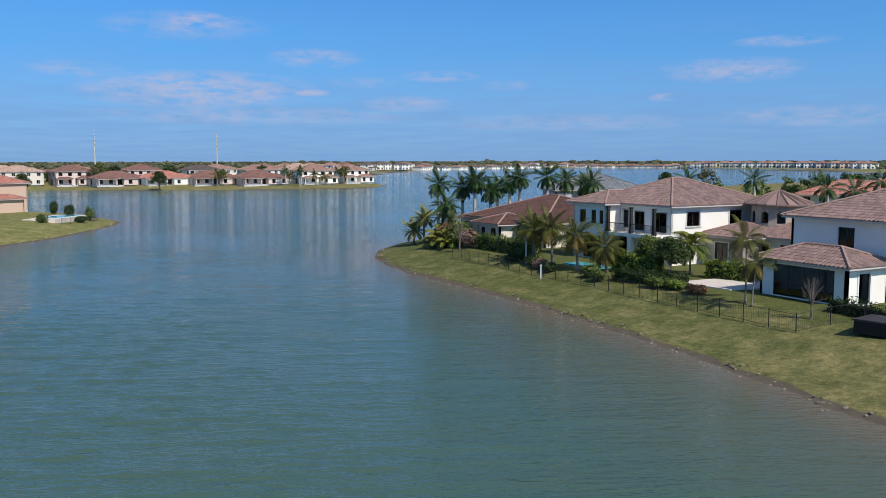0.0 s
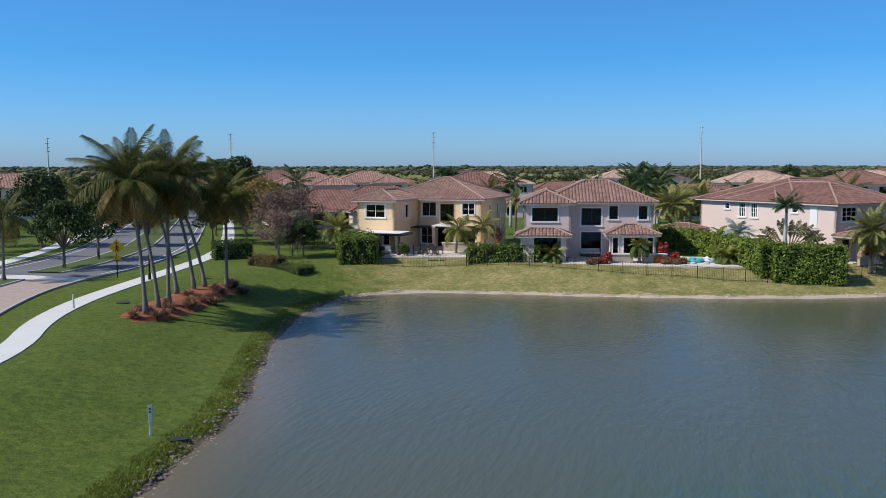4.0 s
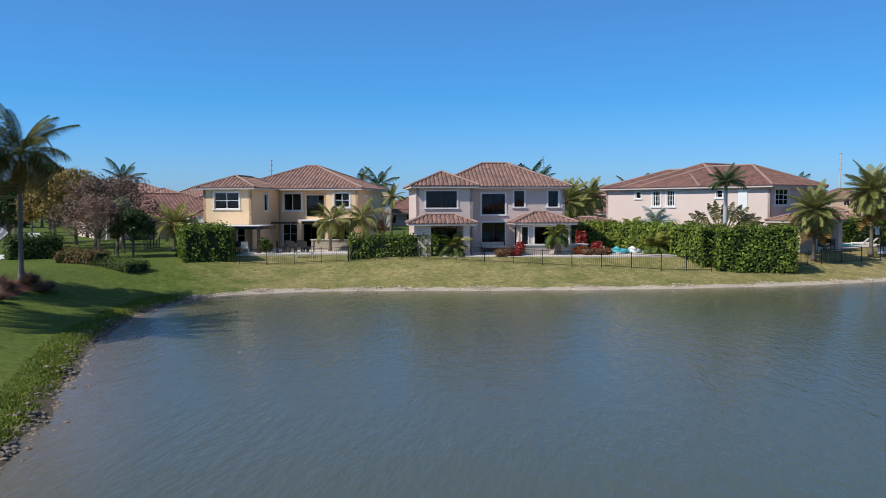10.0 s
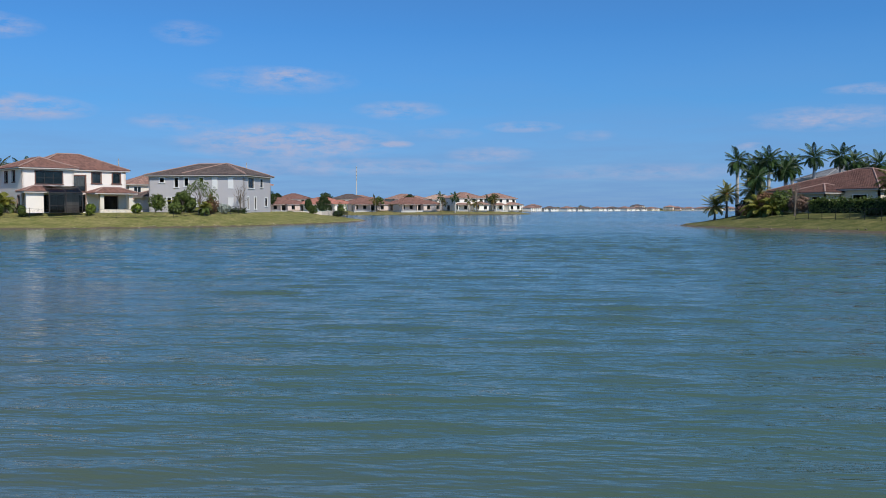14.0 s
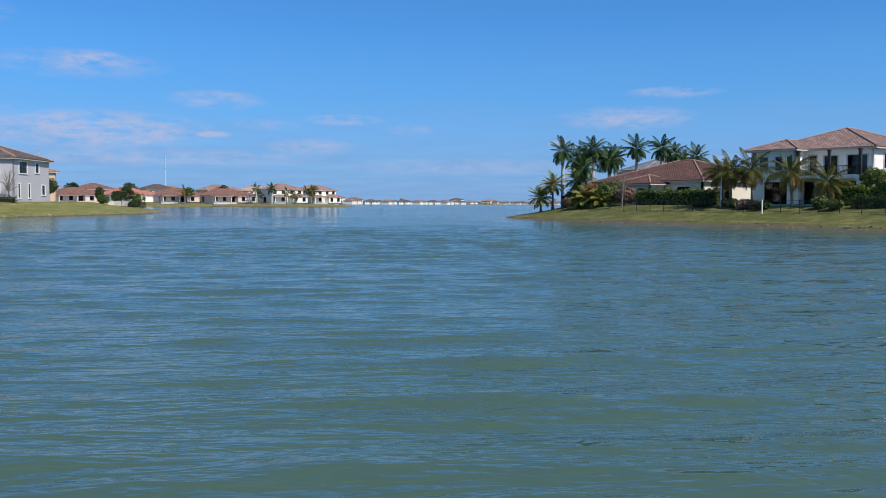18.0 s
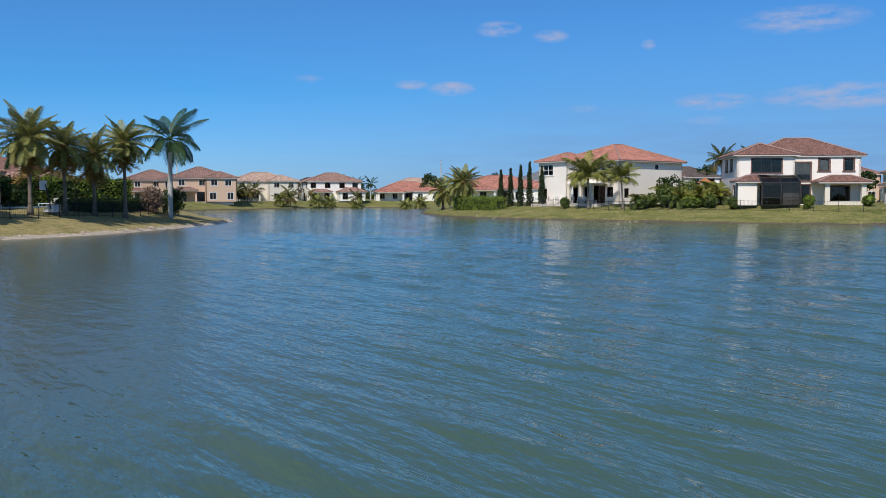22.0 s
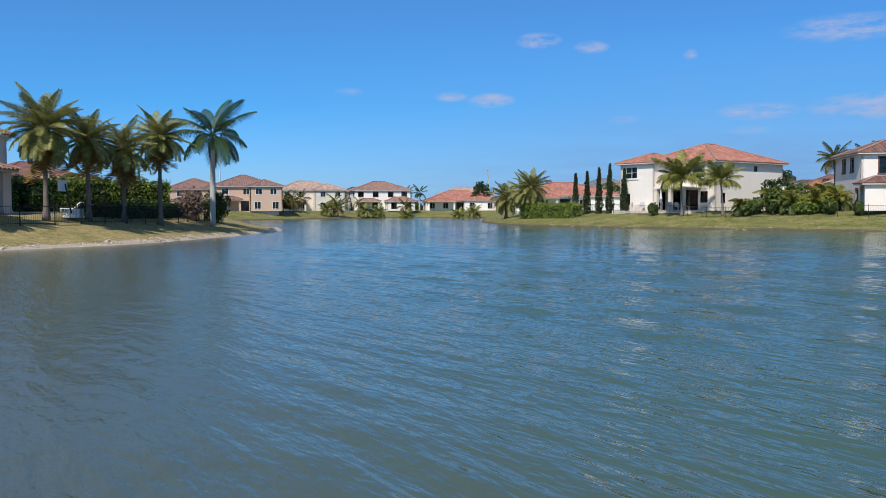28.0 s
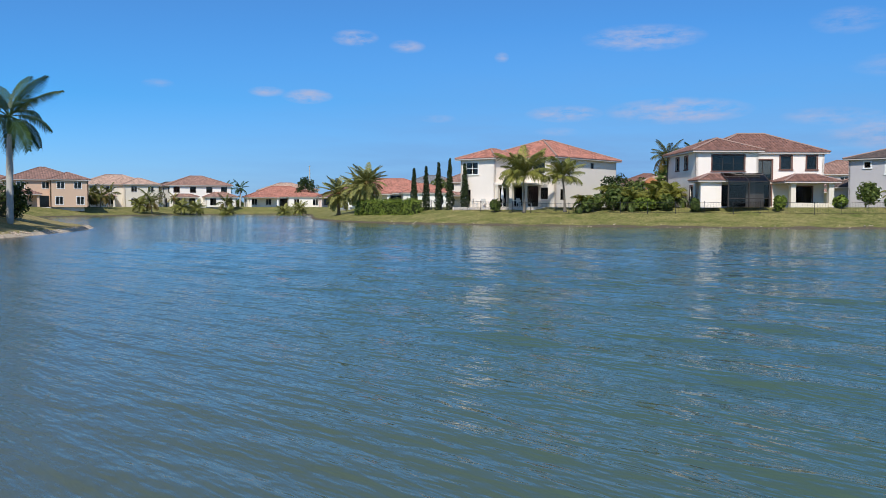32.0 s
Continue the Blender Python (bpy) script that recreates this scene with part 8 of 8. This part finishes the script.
TREES["far_dark"] = [tree_template(11, 6.0, 2.6, L_DARK, 0.30, 14, 60), tree_template(12, 5.0, 2.3, L_DARK, 0.30, 12, 60)]
TREES["far_mid"] = [tree_template(13, 5.5, 2.4, L_MID, 0.30, 14, 60), tree_template(14, 4.2, 2.1, L_MID, 0.28, 12, 60)]
TREES["far_olive"] = [tree_template(15, 5.0, 2.2, L_OLIVE, 0.24, 12, 50)]

# palms and trees among the farther houses
BACK = "trees among the houses"
for x, y, h, s_ in ((33.6, 92.5, 4.4, 1.15), (36.9, 97.5, 4.8, 1.2), (41.5, 100.0, 5.0, 1.1)):
    palm(x, y, "date", h, "broad dark date palm behind the houses", (0.1, 0), s_, 46, low=-0.6, r0=0.2, group=BACK)
for x, y, h in ((39.5, 119.0, 5.8), (41.6, 121.0, 6.6), (43.8, 118.0, 6.3), (45.6, 122.5, 5.7), (42.4, 116.0, 5.0)):
    palm(x, y, "royal", h, "tall dark palm in a cluster behind the houses", (0.2, 0), 0.95, 22, low=-0.5, r0=0.18, group=BACK)
for i, (x, y) in enumerate(((36.8, 95.2), (30.0, 99), (33.5, 101), (27, 112), (40, 112), (33, 118), (44, 108), (45, 96), (20, 118), (50, 101), (13, 104), (-12, 112), (15, 98), (60, 95), (66, 92), (71, 86), (73, 96))):
    k_ = ("date", "coco", "royal")[i % 3]
    palm(x, y, k_, rnd.uniform(3.2, 5.0) if k_ == "date" else rnd.uniform(4.6, 6.2), "palm in a garden behind the houses", (0.2, 0.1), rnd.uniform(0.75, 0.92), 16, r0=0.18, group=BACK)
for x, y, k_, h in ((216, 160, "royal", 4.5), (219, 156, "royal", 5), (222, 152, "royal", 4.6), (226, 150, "royal", 4.4), (180, 156, "coco", 3), (196, 150, "date", 2.2), (186, 150, "coco", 2.4), (203, 140, "coco", 2.2), (322, -128, "royal", 5.0), (326, -130, "royal", 5.4), (323, -135, "coco", 5.0), (328, -124, "royal", 5),
                   (334, -152, "coco", 5.0), (336, -150, "royal", 4.4), (338, -98, "coco", 4.5), (332, -74, "dark", 0), (344, -20, "dark", 0), (346, -26, "dark", 0), (330, -142, "coco", 3), (60, -126, "royal", 6), (52, -122, "royal", 6), (46, -128, "royal", 6), (40, -126, "royal", 6), (30, -132, "royal", 6.5), (24, -128, "royal", 6.5),
                   (14, -126, "royal", 6), (8, -134, "royal", 6), (76, -118, "royal", 6), (84, -112, "royal", 6), (18, -118, "royal", 5.5), (55, -108, "royal", 5.5), (48, -104, "royal", 5.5)):
    if k_ == "dark":
        tree("dark", x, y, 1.3, "large dark tree on the far bank", group=BACK)
    else:
        palm(x, y, k_, h, "palm near a distant house", (0.2, 0), 0.8, 12, r0=0.2, group=BACK)
r_ = random.Random(5)
made = 0
while made < 150:
    x, y = r_.uniform(-110, 330), r_.uniform(92, 330)
    if made > 80:
        x, y = r_.uniform(128, 470), r_.uniform(-190, 150)
    if inland([(x, y)])[0] < 14 or (-42 < x < -18 and y < 320) or (60 < y < 100 and x < 80) or (124 < x < 165 and 20 < y < 95):
        continue
    tree(("far_dark", "far_mid", "far_dark", "far_olive")[made % 4], x, y, r_.uniform(0.8, 1.5), "garden tree among the estate houses", group=BACK)
    made += 1

for i, (x, y) in enumerate(((169, 149), (174, 143), (177, 142), (185, 140), (188, 138), (168, 151), (193, 133), (191, 117), (193, 114))):
    if i in (0, 2, 5):
        palm(x, y, "coco", 2.4, "small palm before a house at the head of the bay", (0, 0), 0.85, 20, r0=0.14, group=BACK)
    else:
        palm(x, y, "pale", 1.7, "bushy light green palm before a house at the bay", (0, 0), 0.72, 22, r0=0.13, low=-0.1, group=BACK)

# transmission poles
PL = "transmission poles on the skyline"
for x, y, h in ((-113, 407, 22.2), (-34, 418, 25.0), (63, 411, 26.0), (183, 369, 27.7), (301, 305, 28.0), (389, 213, 20.5), (412, 122, 24), (440, 0, 26), (452, -64, 26), (470, -130, 26)):
    p = root("power_pole", x, y, 1.2, 0, "tall grey transmission pole on the skyline", "utility pole", PL)
    part("pole", Geo().tube([(0, 0, 0), (0, 0, h)], [0.42, 0.22], 8), M_CONC, p)
    for z in (0.72, 0.8, 0.89, 0.98):
        part("arm", Geo().bar((-0.9, 0, h * z), (0.9, 0, h * z + 0.25), 0.09, 5), M_DARKMETAL, p)



# ---- far woods out to the horizon ----
def woods(name, count, rmin, rmax, lo, hi, seed, label, material, gap):
    r = np.random.default_rng(seed)
    bm = bmesh.new()
    bmesh.ops.create_icosphere(bm, subdivisions=1, radius=1)
    unit = np.array([v.co[:] for v in bm.verts])
    tri = np.array([[v.index for v in f.verts] for f in bm.faces])
    bm.free()
    xy = np.empty((0, 2))
    while len(xy) < count:
        a = r.uniform(0, 2 * np.pi, count * 2)
        d = np.sqrt(r.uniform(rmin ** 2, rmax ** 2, count * 2)) if rmax < 1200 else rmin * (rmax / rmin) ** r.random(count * 2)
        q = np.stack([60 + d * np.cos(a), 20 + d * np.sin(a)], 1)
        q = q[(np.degrees(np.arctan2(q[:, 0] - 0, q[:, 1] - 0)) > -60) & (np.degrees(np.arctan2(q[:, 0], q[:, 1])) < 175)]
        q = q[inland(q) > gap]
        xy = np.vstack([xy, q])
    xy = xy[:count]
    s = r.uniform(lo, hi, count)
    far_ = np.hypot(*xy.T)
    s *= 1 + np.clip((far_ - 900) / 1500, 0, 1) * 0.9
    s *= np.where((r.random(count) < 0.07) & (far_ > 900), r.uniform(1.2, 1.7, count), 1.0)
    co = unit[None] * (1 + r.normal(0, 0.17, (count, len(unit), 1)))
    co = co * s[:, None, None] * np.stack([r.uniform(0.9, 1.9, count), r.uniform(0.9, 1.9, count), r.uniform(0.45, 0.75, count)], 1)[:, None, :]
    co[..., 0] += xy[:, :1]
    co[..., 1] += xy[:, 1:]
    co[..., 2] += (1.2 + s * 0.55)[:, None]
    fc = (tri[None] + (np.arange(count) * len(unit))[:, None, None]).reshape(-1, 3)
    me = bpy.data.meshes.new(name)
    me.vertices.add(co.shape[0] * co.shape[1])
    me.vertices.foreach_set("co", co.astype(np.float32).ravel())
    me.loops.add(fc.size)
    me.loops.foreach_set("vertex_index", fc.astype(np.int32).ravel())
    me.polygons.add(len(fc))
    me.polygons.foreach_set("loop_start", np.arange(0, fc.size, 3, dtype=np.int32))
    me.polygons.foreach_set("loop_total", np.full(len(fc), 3, np.int32))
    me.update(calc_edges=True)
    me.materials.append(material)
    tagged(link(name, me), label, "woodland", kind="stuff")


M_WOODS = mottled("woodland_canopy", (0.085, 0.093, 0.056), 0.4, 0.35, 0.95, 2.5, 0.9, "island", spec=0.1)
woods("woodland", 9000, 760, 3600, 1.5, 3.2, 7, "dark green far woodland out to the horizon", M_WOODS, 40)


def leafy_woods(name, count, rmin, rmax, seed, label, material):
    """Garden trees seen far off, each a heap of leaf clumps, joined."""
    r = np.random.default_rng(seed)
    blobs = []
    while len(blobs) < count * 5:
        a, d = math.radians(r.uniform(-55, 172)), math.sqrt(r.uniform(rmin ** 2, rmax ** 2))
        x, y = 30 + d * math.sin(a), 10 + d * math.cos(a)
        if inland([(x, y)])[0] < 26:
            continue
        s = r.uniform(1.1, 2.3)
        for k in range(5):
            blobs.append((x + r.normal(0, s * 0.7), y + r.normal(0, s * 0.7), 1.9 + s * r.uniform(0.7, 1.7), s * 0.8, s * 0.8, s * 0.65))
    tagged(link(name, leaf_cloud(name, blobs, 34 if rmax < 500 else 20, 0.55 if rmax < 500 else 0.85, material, seed)), label, "woodland", kind="stuff")


leafy_woods("garden_woods", 480, 185, 430, 8, "distant garden greenery between houses", L_MID)
leafy_woods("outer_woods", 900, 400, 900, 10, "distant brownish-green treetops beyond the estate", L_OLIVE)
leafy_woods("dark_garden_woods", 320, 200, 480, 9, "distant dark garden trees between houses", L_DARK)

for group_ in TREES.values():
    for o in group_:
        for c in (*o.children_recursive, o):
            bpy.data.objects.remove(c)
